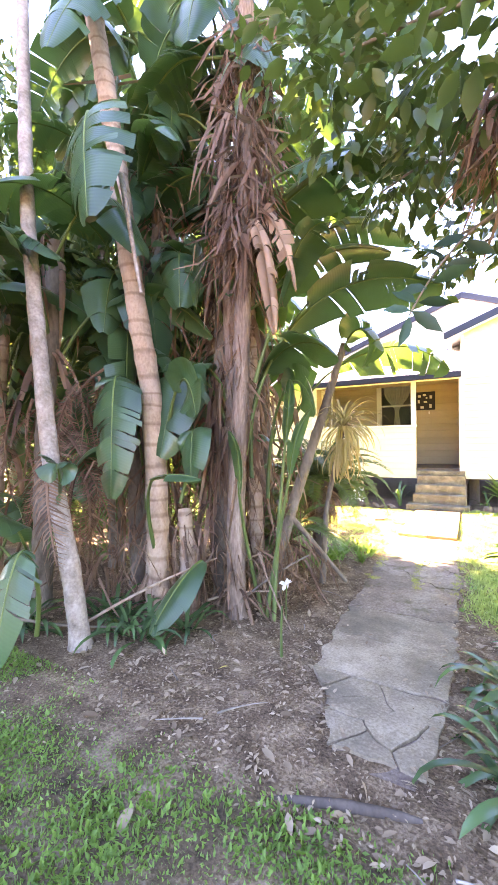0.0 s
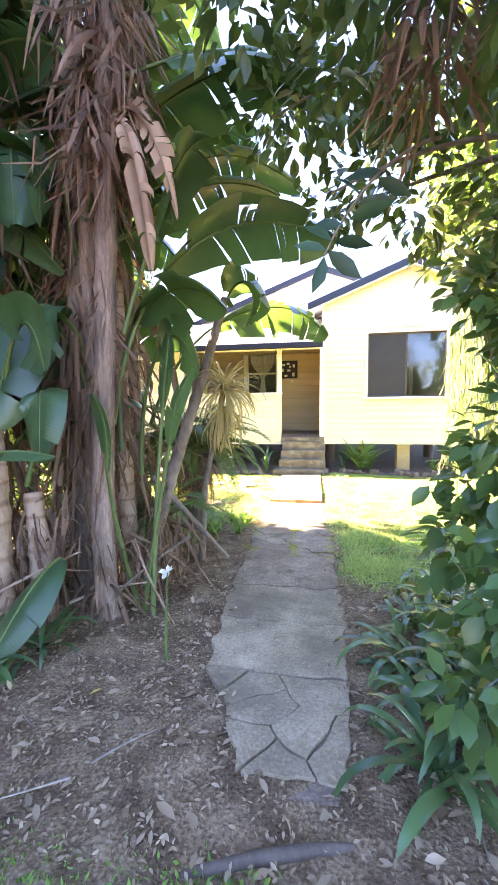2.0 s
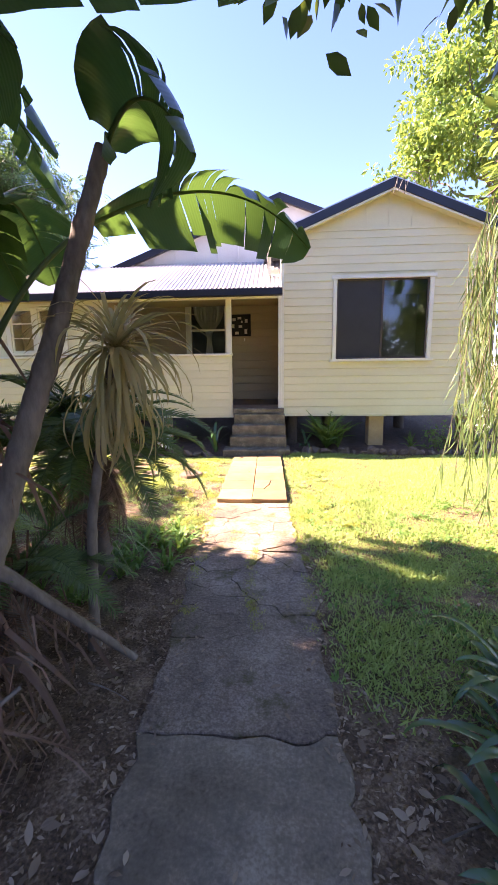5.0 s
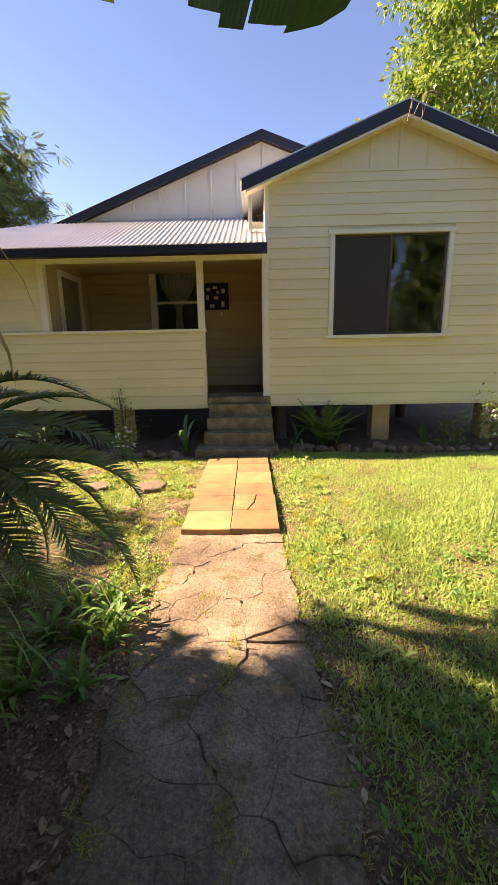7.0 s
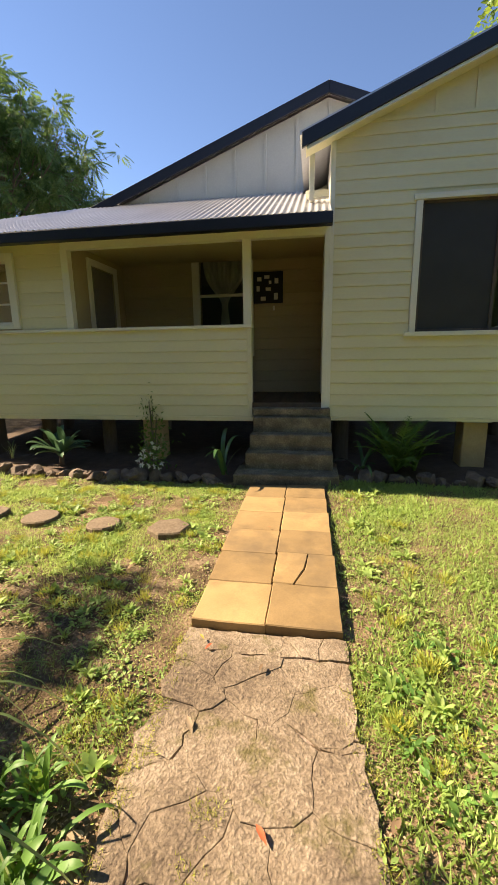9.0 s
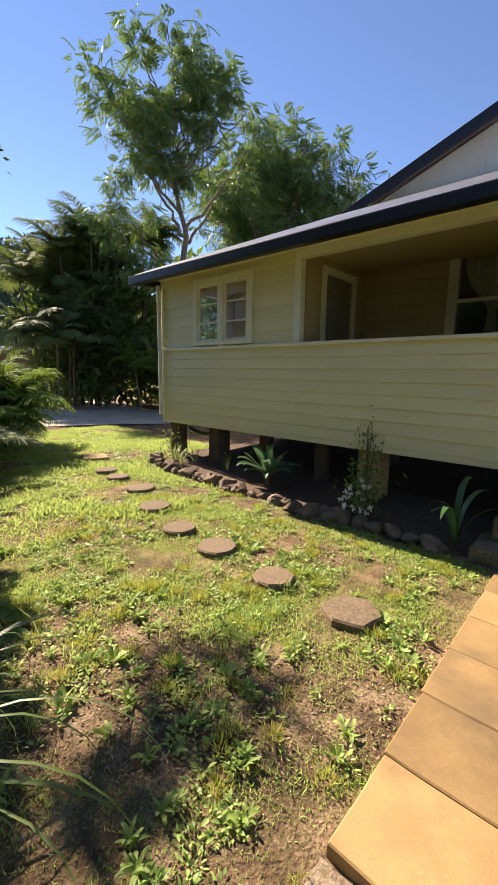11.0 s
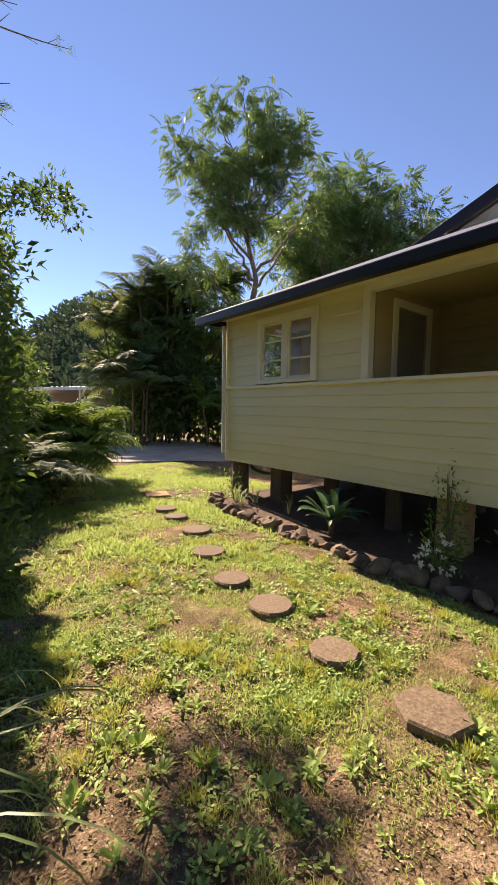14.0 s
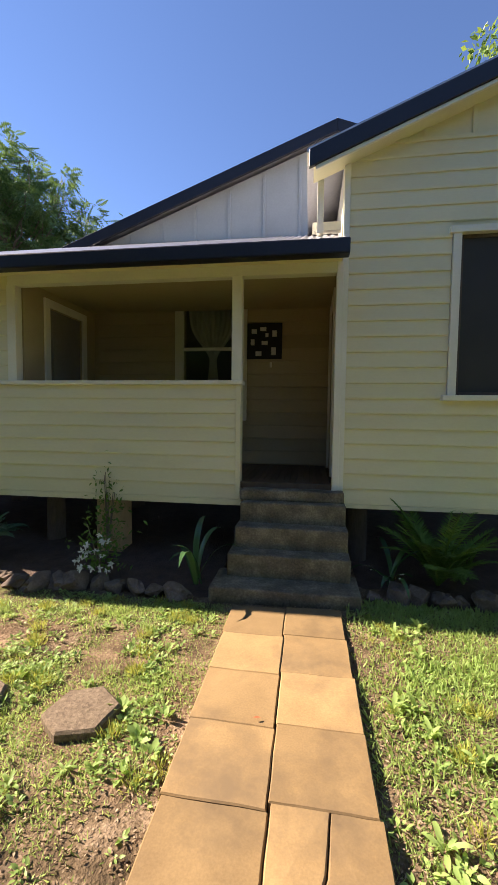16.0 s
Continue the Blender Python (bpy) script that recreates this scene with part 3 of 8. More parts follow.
# tan pavers leading to the steps
paver_path = thing("paver_walk", "two columns of tan square pavers, one cracked", "path", None, kind="structure")
PY0, PROW = 7.874, 0.399
for col in (0, 1):
    for r in range(6):
        y0 = PY0 + r * PROW + (0.016 * min(r, 2) if col else 0)
        x0 = -0.404 + col * 0.408 - 0.0068 * r + random.uniform(-0.003, 0.003)
        top = 0.052 - 0.002 * r + random.uniform(-0.004, 0.004)
        w, h, g = 0.4035, PROW + (0.016 if col and r < 2 else 0), 0.003
        if col == 1 and r == 1:
            part("paver", slab_mesh("paver", [(x0, y0 + g), (x0 + 0.13, y0 + g), (x0 + 0.19, y0 + 0.2), (x0 + 0.215, y0 + h - g), (x0, y0 + h - g)], top, 0.06, PAVER, 0.004, 0.006), paver_path)
            part("paver", slab_mesh("paver", [(x0 + 0.136, y0 + g), (x0 + w, y0 + g), (x0 + w, y0 + h - g), (x0 + 0.221, y0 + h - g), (x0 + 0.196, y0 + 0.2)], top - 0.004, 0.06, PAVER, 0.004, 0.006), paver_path)
            continue
        part("paver", slab_mesh("paver", [(x0, y0 + g), (x0 + w, y0 + g), (x0 + w, y0 + h - g), (x0, y0 + h - g)], top, 0.06, PAVER, 0.003, 0.006), paver_path)

# stepping stones across the lawn
for k, (x, y, r, n) in enumerate([(-0.95, 9.04, 0.18, 6), (-1.54, 9.04, 0.15, 10), (-2.20, 9.13, 0.165, 14), (-2.75, 9.18, 0.15, 14), (-3.42, 9.38, 0.17, 14), (-4.11, 9.66, 0.17, 14), (-4.79, 9.75, 0.15, 14), (-5.26, 9.84, 0.16, 14), (-6.2, 10.16, 0.27, 4)]):
    turn = 0.35 + k
    cor = [(x + r * math.cos(turn + 2 * math.pi * q / n), y + r * math.sin(turn + 2 * math.pi * q / n)) for q in range(n)]
    st = thing("stepping_stone", "hexagonal brown pebble-faced stepping stone in the lawn" if n == 6 else "square tan slab set in the lawn" if n == 4 else "round brown pebble-faced stepping stone in the lawn", "stepping stone",
               slab_mesh("stepping_stone", cor, float(gz(x, y)) + 0.05, 0.07, PAVER if n == 4 else PEBBLE, 0.012, 0.012), group="stepping stones")

# low log edging at the start of the path
lv, lf = tube(bezier((0.0, 2.60, 0.158), (0.25, 2.70, 0.178), (0.52, 2.78, 0.158), 9), np.array([0.012, 0.02, 0.022, 0.021, 0.023, 0.021, 0.02, 0.018, 0.01]), 10, 0.05)
thing("log", "weathered grey edging log half sunk in soil", "log", fast_mesh("log", lv, lf, STUMP))

# ---- cottage ----
WY = 11.22          # face of the front wall's boards
BX0, BX1 = -5.72, 4.16
FLOOR, SILL, BEAM = 0.83, 1.82, 2.80
house = thing("house", "cream weatherboard cottage on low piers with dark fascias", "house", None, at=(0, 0, 0))
BOARD_CACHE = {}


def board(parent, x0, x1, z, h, y, mat):
    """One lapped weatherboard: thick lower edge, thin upper edge."""
    length = round(x1 - x0, 3)
    key = (length, round(h, 3), mat.name)
    if key not in BOARD_CACHE:
        bm = bmesh.new()
        prof = [(0.0, -0.004), (-0.022, 0.0), (-0.024, 0.012), (-0.008, h), (0.0, h + 0.004)]
        a = [bm.verts.new((0, q, w)) for q, w in prof]
        b = [bm.verts.new((length, q, w)) for q, w in prof]
        n = len(prof)
        for k in range(n):
            bm.faces.new((a[k], b[k], b[(k + 1) % n], a[(k + 1) % n]))
        bm.faces.new(a[::-1])
        bm.faces.new(b)
        bmesh.ops.recalc_face_normals(bm, faces=bm.faces[:])
        BOARD_CACHE[key] = from_bm("board", bm, mat)
    return part("board", BOARD_CACHE[key], parent, "", pose(x0, y, z))


def boards(parent, x0, x1, z0, z1, pitch, y, hole=None, mat=CREAM):
    n = max(1, round((z1 - z0) / pitch))
    h = (z1 - z0) / n
    for k in range(n):
        z = z0 + k * h
        if hole and z + h > hole[2] + 0.02 and z < hole[3] - 0.02:
            if hole[0] - x0 > 0.05:
                board(parent, x0, hole[0], z, h, y, mat)
            if x1 - hole[1] > 0.05:
                board(parent, hole[1], x1, z, h, y, mat)
        else:
            board(parent, x0, x1, z, h, y, mat)


def wall(name, boxes, mat=CREAM, label=""):
    return part(name, from_bm(name, box_bm(boxes), mat), house, label)


# right-hand room: front wall with the big window
WX0, WX1, WZ0, WZ1 = 1.395, 3.035, 1.685, 3.095
RX0, RX1 = 0.38, 4.16
front_r = wall("front_wall", [(RX0, WX0, WY, WY + 0.12, 0.66, 3.92), (WX1, RX1, WY, WY + 0.12, 0.66, 3.92), (WX0, WX1, WY, WY + 0.12, 0.66, WZ0), (WX0, WX1, WY, WY + 0.12, WZ1, 3.92)], CREAM, "cream weatherboard wall of the gabled room")
boards(front_r, RX0 + 0.055, RX1 - 0.05, 0.66, 3.92, 0.14, WY, (WX0 - 0.075, WX1 + 0.075, WZ0 - 0.05, WZ1 + 0.06))
for x in (RX0, RX1 - 0.05):
    box_part("corner_stop", (x, x + 0.055, WY - 0.032, WY + 0.0, 0.64, 3.80), TRIM, house)
box_part("base_trim", (RX0 - 0.02, RX1, WY - 0.03, WY + 0.04, 0.62, 0.658), CREAM, house)


def gable_sheet(name, xc, half, z0, slope, y, thick, mat):
    """Triangular sheet: ridge over xc, half its width, foot at z0."""
    bm = bmesh.new()
    pts = [(xc - half, z0), (xc + half, z0), (xc, z0 + half * slope)]
    a = [bm.verts.new((x, y, z)) for x, z in pts]
    b = [bm.verts.new((x, y + thick, z)) for x, z in pts]
    bm.faces.new(a)
    bm.faces.new(b[::-1])
    for k in range(3):
        bm.faces.new((a[k], b[k], b[(k + 1) % 3], a[(k + 1) % 3]))
    bmesh.ops.recalc_face_normals(bm, faces=bm.faces[:])
    return part(name, from_bm(name, bm, mat), house)


SL = 0.398
gx, gtop = 2.27, 4.64
gable_sheet("gable_panel", gx, (4.52 - 3.92) / SL, 3.925, SL, WY - 0.004, 0.1, CREAM)
gable_sheet("gable_back", gx, 1.89, 3.78, SL, WY + 0.03, 0.08, CREAM)
for x in np.arange(gx - 1.2, gx + 1.25, 0.4):
    top = 4.52 - abs(x - gx) * SL
    if top > 3.98:
        box_part("cover_strip", (x - 0.02, x + 0.02, WY - 0.018, WY - 0.005, 3.93, top), CREAM, house)
box_part("belt_trim", (RX0 + 0.05, RX1 - 0.05, WY - 0.028, WY - 0.002, 3.90, 3.935), CREAM, house)


def sloped_bar(name, p, q, y0, y1, depth, mat, label=""):
    """A board from p to q (x, z of its top edge), hanging depth below, between y0 and y1."""
    bm = bmesh.new()
    vs = [bm.verts.new((x, y, z - d)) for y in (y0, y1) for d in (0, depth) for x, z in (p, q)]
    for f in ((0, 1, 3, 2), (4, 6, 7, 5), (0, 4, 5, 1), (2, 3, 7, 6), (0, 2, 6, 4), (1, 5, 7, 3)):
        bm.faces.new([vs[k] for k in f])
    bmesh.ops.recalc_face_normals(bm, faces=bm.faces[:])
    bmesh.ops.bevel(bm, geom=bm.edges[:], offset=0.004, segments=1, affect='EDGES')
    return part(name, from_bm(name, bm, mat), house, label)


# barge boards and roof of the front gable
for s in (-1, 1):
    sloped_bar("barge_board", (gx, gtop), (gx + s * 2.21, gtop - 2.21 * SL), 10.95, 10.99, 0.15, FASCIA, "dark painted barge board")
    sloped_bar("rake_trim", (gx, gtop - 0.15), (gx + s * 2.15, gtop - 0.15 - 2.15 * SL), 10.97, 11.0, 0.035, TRIM)
    sloped_bar("eave_lining", (gx, gtop - 0.13), (gx + s * 2.17, gtop - 0.13 - 2.17 * SL), 11.0, 11.24, 0.02, CREAM)


def corrugated(name, columns, period=0.076, amp=0.009):
    """Ribbed sheet: columns of (x, lower point, upper point) as (y, z)."""
    vs, fs = [], []
    for x, (y0, z0), (y1, z1) in columns:
        w = amp * math.sin(2 * math.pi * x / period)
        vs += [(x, y0, z0 + w), (x, y1, z1 + w)]
    for k in range(len(columns) - 1):
        fs.append((2 * k, 2 * k + 2, 2 * k + 3, 2 * k + 1))
    return fast_mesh(name, vs, fs, ROOF)


def plain_roof(name, quad, thick=0.04, mat=None):
    bm = bmesh.new()
    a = [bm.verts.new(p) for p in quad]
    b = [bm.verts.new((p[0], p[1], p[2] - thick)) for p in quad]
    n = len(quad)
    bm.faces.new(a)
    bm.faces.new(b[::-1])
    for k in range(n):
        bm.faces.new((a[k], b[k], b[(k + 1) % n], a[(k + 1) % n]))
    bmesh.ops.recalc_face_normals(bm, faces=bm.faces[:])
    return part(name, from_bm(name, bm, mat or ROOF), house, "grey metal roof sheet")


RY1 = 19.0
for s in (-1, 1):
    plain_roof("roof_slope", [(gx, 10.96, gtop + 0.02), (gx + s * 2.23, 10.96, gtop + 0.02 - 2.23 * SL), (gx + s * 2.23, 14.6, gtop + 0.02 - 2.23 * SL), (gx, 14.6, gtop + 0.02)])
# main roof: gable facing the street behind the porch
MX, MTOP, MSL, MY = 0.37, 5.07, 0.372, 12.70
for s in (-1, 1):
    w = 6.25 if s < 0 else 4.2
    plain_roof("main_roof_slope", [(MX, MY - 0.12, MTOP), (MX + s * w, MY - 0.12 if s > 0 else 12.64, MTOP - w * MSL), (MX + s * w, RY1, MTOP - w * MSL), (MX, RY1, MTOP)])
sloped_bar("main_barge_board", (MX, MTOP + 0.02), (MX - 3.85, MTOP + 0.02 - 3.85 * MSL), MY - 0.16, MY - 0.12, 0.15, FASCIA, "dark painted barge board")
sloped_bar("main_barge_board", (MX, MTOP + 0.02), (MX + 3.85, MTOP + 0.02 - 3.85 * MSL), MY - 0.16, MY - 0.12, 0.15, FASCIA, "dark painted barge board")
gable_sheet("main_gable_panel", MX, 3.75, MTOP - 0.1 - 3.75 * MSL, MSL, MY + 0.02, 0.08, GABLE)
for x in np.arange(MX - 3.2, MX + 0.3, 0.46):
    box_part("gable_cover_strip", (x - 0.018, x + 0.018, MY - 0.002, MY + 0.018, 3.74, MTOP - 0.14 - abs(x - MX) * MSL), GABLE, house)
# side of the gabled room above the porch roof
wall("room_side_wall", [(RX0, RX0 + 0.1, WY + 0.12, 19, 0.66, 3.80)], GABLE, "stained pale side wall above the porch roof")
box_part("eave_bracket", (0.10, 0.37, 11.35, 11.43, 3.25, 3.33), TRIM, house)
box_part("eave_bracket", (0.14, 0.2, 11.28, 11.36, 3.2, 3.72), TRIM, house)

# porch roof: ribbed sheet dying into the main roof at its outer end
cols = []
for x in np.arange(-5.82, 0.385, 0.076 / 8):
    yend = np.interp(x, [-5.82, -3.35, 0.4], [11.1, 12.7, 12.7])
    cols.append((float(x), (10.70, 2.90), (float(yend), 2.90 + (float(yend) - 10.70) * 0.445)))
part("porch_roof", corrugated("porch_roof", cols), house, "corrugated zinc porch roof")
box_part("porch_gutter", (-5.84, 0.40, 10.64, 10.76, 2.765, 2.885), FASCIA, house, 0.012, "dark gutter along the porch eave")
box_part("porch_soffit", (-5.78, 0.38, 10.74, 11.24, 2.90, 2.92), CREAM, house)
box_part("side_gutter", (-5.86, -5.77, 10.66, 19, 2.80, 2.90), FASCIA, house, 0.01)
box_part("porch_ceiling", (-5.7, 0.37, 11.3, 12.78, 2.90, 2.93), PORCH_DIM_TAN, house, 0.003)

# porch front: beam, posts, balustrade and the enclosed end
beam = box_part("porch_beam", (-3.02, RX0 - 0.01, WY - 0.03, WY + 0.07, BEAM, 2.955), TRIM, house, 0.005)
box_part("porch_post", (-0.645, -0.545, WY - 0.035, WY + 0.065, SILL, BEAM), TRIM, house, 0.006)
box_part("porch_post", (-3.03, -2.93, WY - 0.035, WY + 0.065, SILL, BEAM), TRIM, house, 0.006)
box_part("door_jamb", (RX0 - 0.05, RX0 + 0.012, WY - 0.036, WY + 0.06, 0.76, 2.93), TRIM, house, 0.005)
bal = wall("balustrade_wall", [(BX0, -0.555, WY, WY + 0.1, 0.64, SILL - 0.03)], CREAM, "cream weatherboard porch balustrade")
boards(bal, BX0 + 0.03, -0.56, 0.66, SILL - 0.04, 0.143, WY)
box_part("rail_cap", (BX0 - 0.02, -0.535, WY - 0.055, WY + 0.12, SILL - 0.04, SILL), TRIM, house, 0.008, "cream rail cap")
box_part("balustrade_end", (-0.60, -0.552, WY - 0.03, WY + 0.1, 0.66, SILL - 0.04), CREAM, house)
LX0, LX1, LZ0, LZ1 = -4.92, -3.72, 1.84, 2.80
encl = wall("enclosed_end_wall", [(BX0, LX0, WY, WY + 0.1, SILL, 2.93), (LX1, -2.98, WY, WY + 0.1, SILL, 2.93), (LX0, LX1, WY, WY + 0.1, LZ1, 2.93)], CREAM, "cream weatherboard wall of the enclosed porch end")
boards(encl, BX0 + 0.03, -3.03, SILL + 0.004, 2.92, 0.157, WY, (LX0 - 0.02, LX1 + 0.02, SILL, LZ1 + 0.02))
box_part("corner_stop", (BX0 - 0.03, BX0 + 0.03, WY - 0.03, WY + 0.03, 0.66, SILL - 0.04), CREAM, house)
box_part("corner_stop", (BX0 - 0.03, BX0 + 0.03, WY - 0.03, WY + 0.03, SILL, 2.92), CREAM, house)
wall("side_wall", [(BX0 - 0.03, BX0 + 0.07, WY + 0.03, 11.5, 0.64, 3.0), (BX0 - 0.03, BX0 + 0.07, 12.5, 19, 0.64, 3.0), (BX0 - 0.03, BX0 + 0.07, 11.5, 12.5, 0.64, 1.84), (BX0 - 0.03, BX0 + 0.07, 11.5, 12.5, 2.8, 3.0)], CREAM, "cream side wall with a window opening")
wall("rear_wall", [(BX0, RX1, 19, 19.1, 0.64, 3.9)], CREAM)
wall("far_side_wall", [(RX1 - 0.1, RX1, WY + 0.12, 19, 0.64, 3.75)], CREAM)

# porch interior
HY = 12.79
VX0, VX1, VZ0, VZ1 = -1.62, -0.86, 1.52, 2.95
back = wall("porch_back_wall", [(-5.6, VX0, HY, HY + 0.1, 0.8, 3.72), (VX1, RX0, HY, HY + 0.1, 0.8, 3.72), (VX0, VX1, HY, HY + 0.1, 0.8, VZ0), (VX0, VX1, HY, HY + 0.1, VZ1, 3.72)], PORCH_DIM_TAN, "shaded weatherboard wall inside the porch")
boards(back, -2.88, RX0 - 0.03, FLOOR + 0.01, 2.9, 0.168, HY, (VX0 - 0.1, VX1 + 0.1, VZ0 - 0.1, VZ1), PORCH_DIM_TAN)
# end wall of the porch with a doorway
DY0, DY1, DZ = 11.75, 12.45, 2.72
wall("porch_end_wall", [(-3.02, -2.94, WY + 0.1, DY0, FLOOR, 2.9), (-3.02, -2.94, DY1, HY, FLOOR, 2.9), (-3.02, -2.94, DY0, DY1, DZ, 2.9)], PORCH_DIM_TAN, "porch end wall with a doorway")
for b in ((-2.945, -2.915, DY0 - 0.09, DY0, FLOOR, DZ + 0.09), (-2.945, -2.915, DY1, DY1 + 0.09, FLOOR, DZ + 0.09), (-2.945, -2.913, DY0, DY1, DZ, DZ + 0.09)):
    box_part("architrave", b, TRIM, house)
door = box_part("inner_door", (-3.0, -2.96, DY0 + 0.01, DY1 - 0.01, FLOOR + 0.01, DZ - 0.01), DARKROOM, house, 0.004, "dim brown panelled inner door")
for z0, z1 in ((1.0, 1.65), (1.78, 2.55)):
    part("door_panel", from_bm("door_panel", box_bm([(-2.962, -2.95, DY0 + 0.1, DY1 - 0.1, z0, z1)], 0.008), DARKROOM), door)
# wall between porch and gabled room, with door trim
rw = wall("porch_wall_right", [(RX0 - 0.02, RX0, WY + 0.07, HY, FLOOR, 2.93)], PORCH_DIM_TAN)
for b in ((RX0 - 0.045, RX0 - 0.02, 11.75, 11.84, FLOOR, 2.75), (RX0 - 0.045, RX0 - 0.02, 12.6, 12.69, FLOOR, 2.75), (RX0 - 0.045, RX0 - 0.02, 11.75, 12.69, 2.75, 2.84)):
    box_part("architrave", b, TRIM, house)
pf = wall("porch_floor", [(-5.65, RX0, WY + 0.1, HY, 0.74, FLOOR - 0.03)], STUMP)
box_part("threshold", (-0.55, RX0 - 0.045, WY - 0.01, WY + 0.1, 0.775, FLOOR + 0.004), BOARDFLOOR, house)
fb = {}
for k in range(50):
    x = -2.92 + k * 0.0662
    if "m" not in fb:
        fb["m"] = from_bm("floor_plank", box_bm([(0, 0.062, WY + 0.102, HY - 0.01, FLOOR - 0.03, FLOOR)], 0.003), BOARDFLOOR)
    if x < RX0 - 0.08:
        part("floor_plank", fb["m"], pf, "", pose(x, 0, 0))
wall("subfloor", [(BX0, RX1, HY, 19, 0.62, 0.8), (RX0, RX1, WY + 0.1, HY, 0.62, 0.8)], STUMP)
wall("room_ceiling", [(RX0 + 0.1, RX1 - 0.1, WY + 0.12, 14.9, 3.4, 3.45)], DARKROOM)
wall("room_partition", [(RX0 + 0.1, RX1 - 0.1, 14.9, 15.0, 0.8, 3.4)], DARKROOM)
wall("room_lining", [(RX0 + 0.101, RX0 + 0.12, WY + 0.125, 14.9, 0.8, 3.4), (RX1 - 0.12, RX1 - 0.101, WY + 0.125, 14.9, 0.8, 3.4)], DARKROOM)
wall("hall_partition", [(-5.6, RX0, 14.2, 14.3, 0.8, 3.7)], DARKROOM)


def pane(parent, b):
    ob = part("pane", from_bm("pane", box_bm([b]), GLASS), parent)
    ob.visible_shadow = False
    return ob


# the big window: fly screen on one half, glass on the other
win = part("window", from_bm("window", box_bm([(WX0 - 0.12, WX1 + 0.12, WY - 0.08, WY + 0.06, WZ0 - 0.05, WZ0)], 0.006), TRIM), house, "wide sliding window with white surround")
for x in (WX0 - 0.07, WX1):
    part("window_jamb", from_bm("window_jamb", box_bm([(x, x + 0.07, WY - 0.045, WY + 0.06, WZ0, WZ1)], 0.005), TRIM), win)
part("head_trim", from_bm("head_trim", box_bm([(WX0 - 0.1, WX1 + 0.1, WY - 0.06, WY + 0.06, WZ1, WZ1 + 0.06)], 0.005), TRIM), win)
part("sash_frame", from_bm("sash_frame", box_bm([(WX0, WX0 + 0.03, WY, WY + 0.04, WZ0, WZ1), (WX1 - 0.03, WX1, WY, WY + 0.04, WZ0, WZ1), (WX0, WX1, WY, WY + 0.04, WZ0, WZ0 + 0.03), (WX0, WX1, WY, WY + 0.04, WZ1 - 0.03, WZ1), (2.20, 2.235, WY - 0.006, WY + 0.04, WZ0, WZ1)], 0.003), STUMP), win, "dark aluminium sash frame")
part("fly_screen", from_bm("fly_screen", box_bm([(WX0 + 0.03, 2.2, WY + 0.012, WY + 0.016, WZ0 + 0.03, WZ1 - 0.03)]), SCREEN), win, "dark fly screen")
pane(win, (2.235, WX1 - 0.03, WY + 0.02, WY + 0.026, WZ0 + 0.03, WZ1 - 0.03))
box_part("room_shelf", (2.9, 3.0, 14.4, 14.85, 0.8, 2.6), TRIM, house)


def casement(x0, x1, z0, z1, y, rows, mull=0.11):
    """A pair of small-paned sashes in one surround."""
    w = part("window", from_bm("window", box_bm([(x0 + 0.09, x1 - 0.09, y - 0.045, y + 0.05, z0, z0 + 0.05)], 0.004), TRIM), house, "pair of white small-paned casements")
    for b in ((x0, x0 + 0.09, z0, z1), (x1 - 0.09, x1, z0, z1), (x0 + 0.09, x1 - 0.09, z1 - 0.09, z1)):
        part("window_jamb", from_bm("window_jamb", box_bm([(b[0], b[1], y - 0.04, y + 0.05, b[2], b[3])], 0.004), TRIM), w)
    xm = (x0 + x1) / 2
    part("mullion", from_bm("mullion", box_bm([(xm - mull / 2, xm + mull / 2, y - 0.038, y + 0.045, z0 + 0.05, z1 - 0.09)], 0.004), TRIM), w)
    for a, b in ((x0 + 0.09, xm - mull / 2), (xm + mull / 2, x1 - 0.09)):
        za, zb = z0 + 0.05, z1 - 0.09
        part("sash_frame", from_bm("sash_frame", box_bm([(a, a + 0.035, y - 0.012, y + 0.02, za, zb), (b - 0.035, b, y - 0.012, y + 0.02, za, zb), (a + 0.035, b - 0.035, y - 0.012, y + 0.02, za, za + 0.04), (a + 0.035, b - 0.035, y - 0.012, y + 0.02, zb - 0.035, zb)], 0.003), TRIM), w)
        for k in range(1, rows):
            z = za + (zb - za) * k / rows
            part("glazing_bar", from_bm("glazing_bar", box_bm([(a + 0.035, b - 0.035, y - 0.008, y + 0.016, z - 0.011, z + 0.011)], 0.002), TRIM), w)
        pane(w, (a + 0.035, b - 0.035, y + 0.003, y + 0.006, za + 0.04, zb - 0.035))
    return w


casement(LX0, LX1, LZ0, LZ1, WY - 0.005, 3)
# side window of the enclosed end lets light through
pw = part("window", from_bm("window", box_bm([(VX0, VX1, HY - 0.05, HY + 0.05, VZ0 - 0.1, VZ0)], 0.004), TRIM), house, "porch window with white surround and tied net curtain")
for b in ((VX0 - 0.12, VX0, VZ0 - 0.1, VZ1 + 0.1), (VX1, VX1 + 0.12, VZ0 - 0.1, VZ1 + 0.1), (VX0, VX1, VZ1, VZ1 + 0.1)):
    part("window_jamb", from_bm("window_jamb", box_bm([(b[0], b[1], HY - 0.04, HY + 0.05, b[2], b[3])], 0.004), TRIM), pw)
part("meeting_rail", from_bm("meeting_rail", box_bm([(VX0, VX1, HY - 0.01, HY + 0.03, 2.365, 2.41)], 0.003), TRIM), pw)
pane(pw, (VX0, VX1, HY + 0.008, HY + 0.012, VZ0, VZ1))


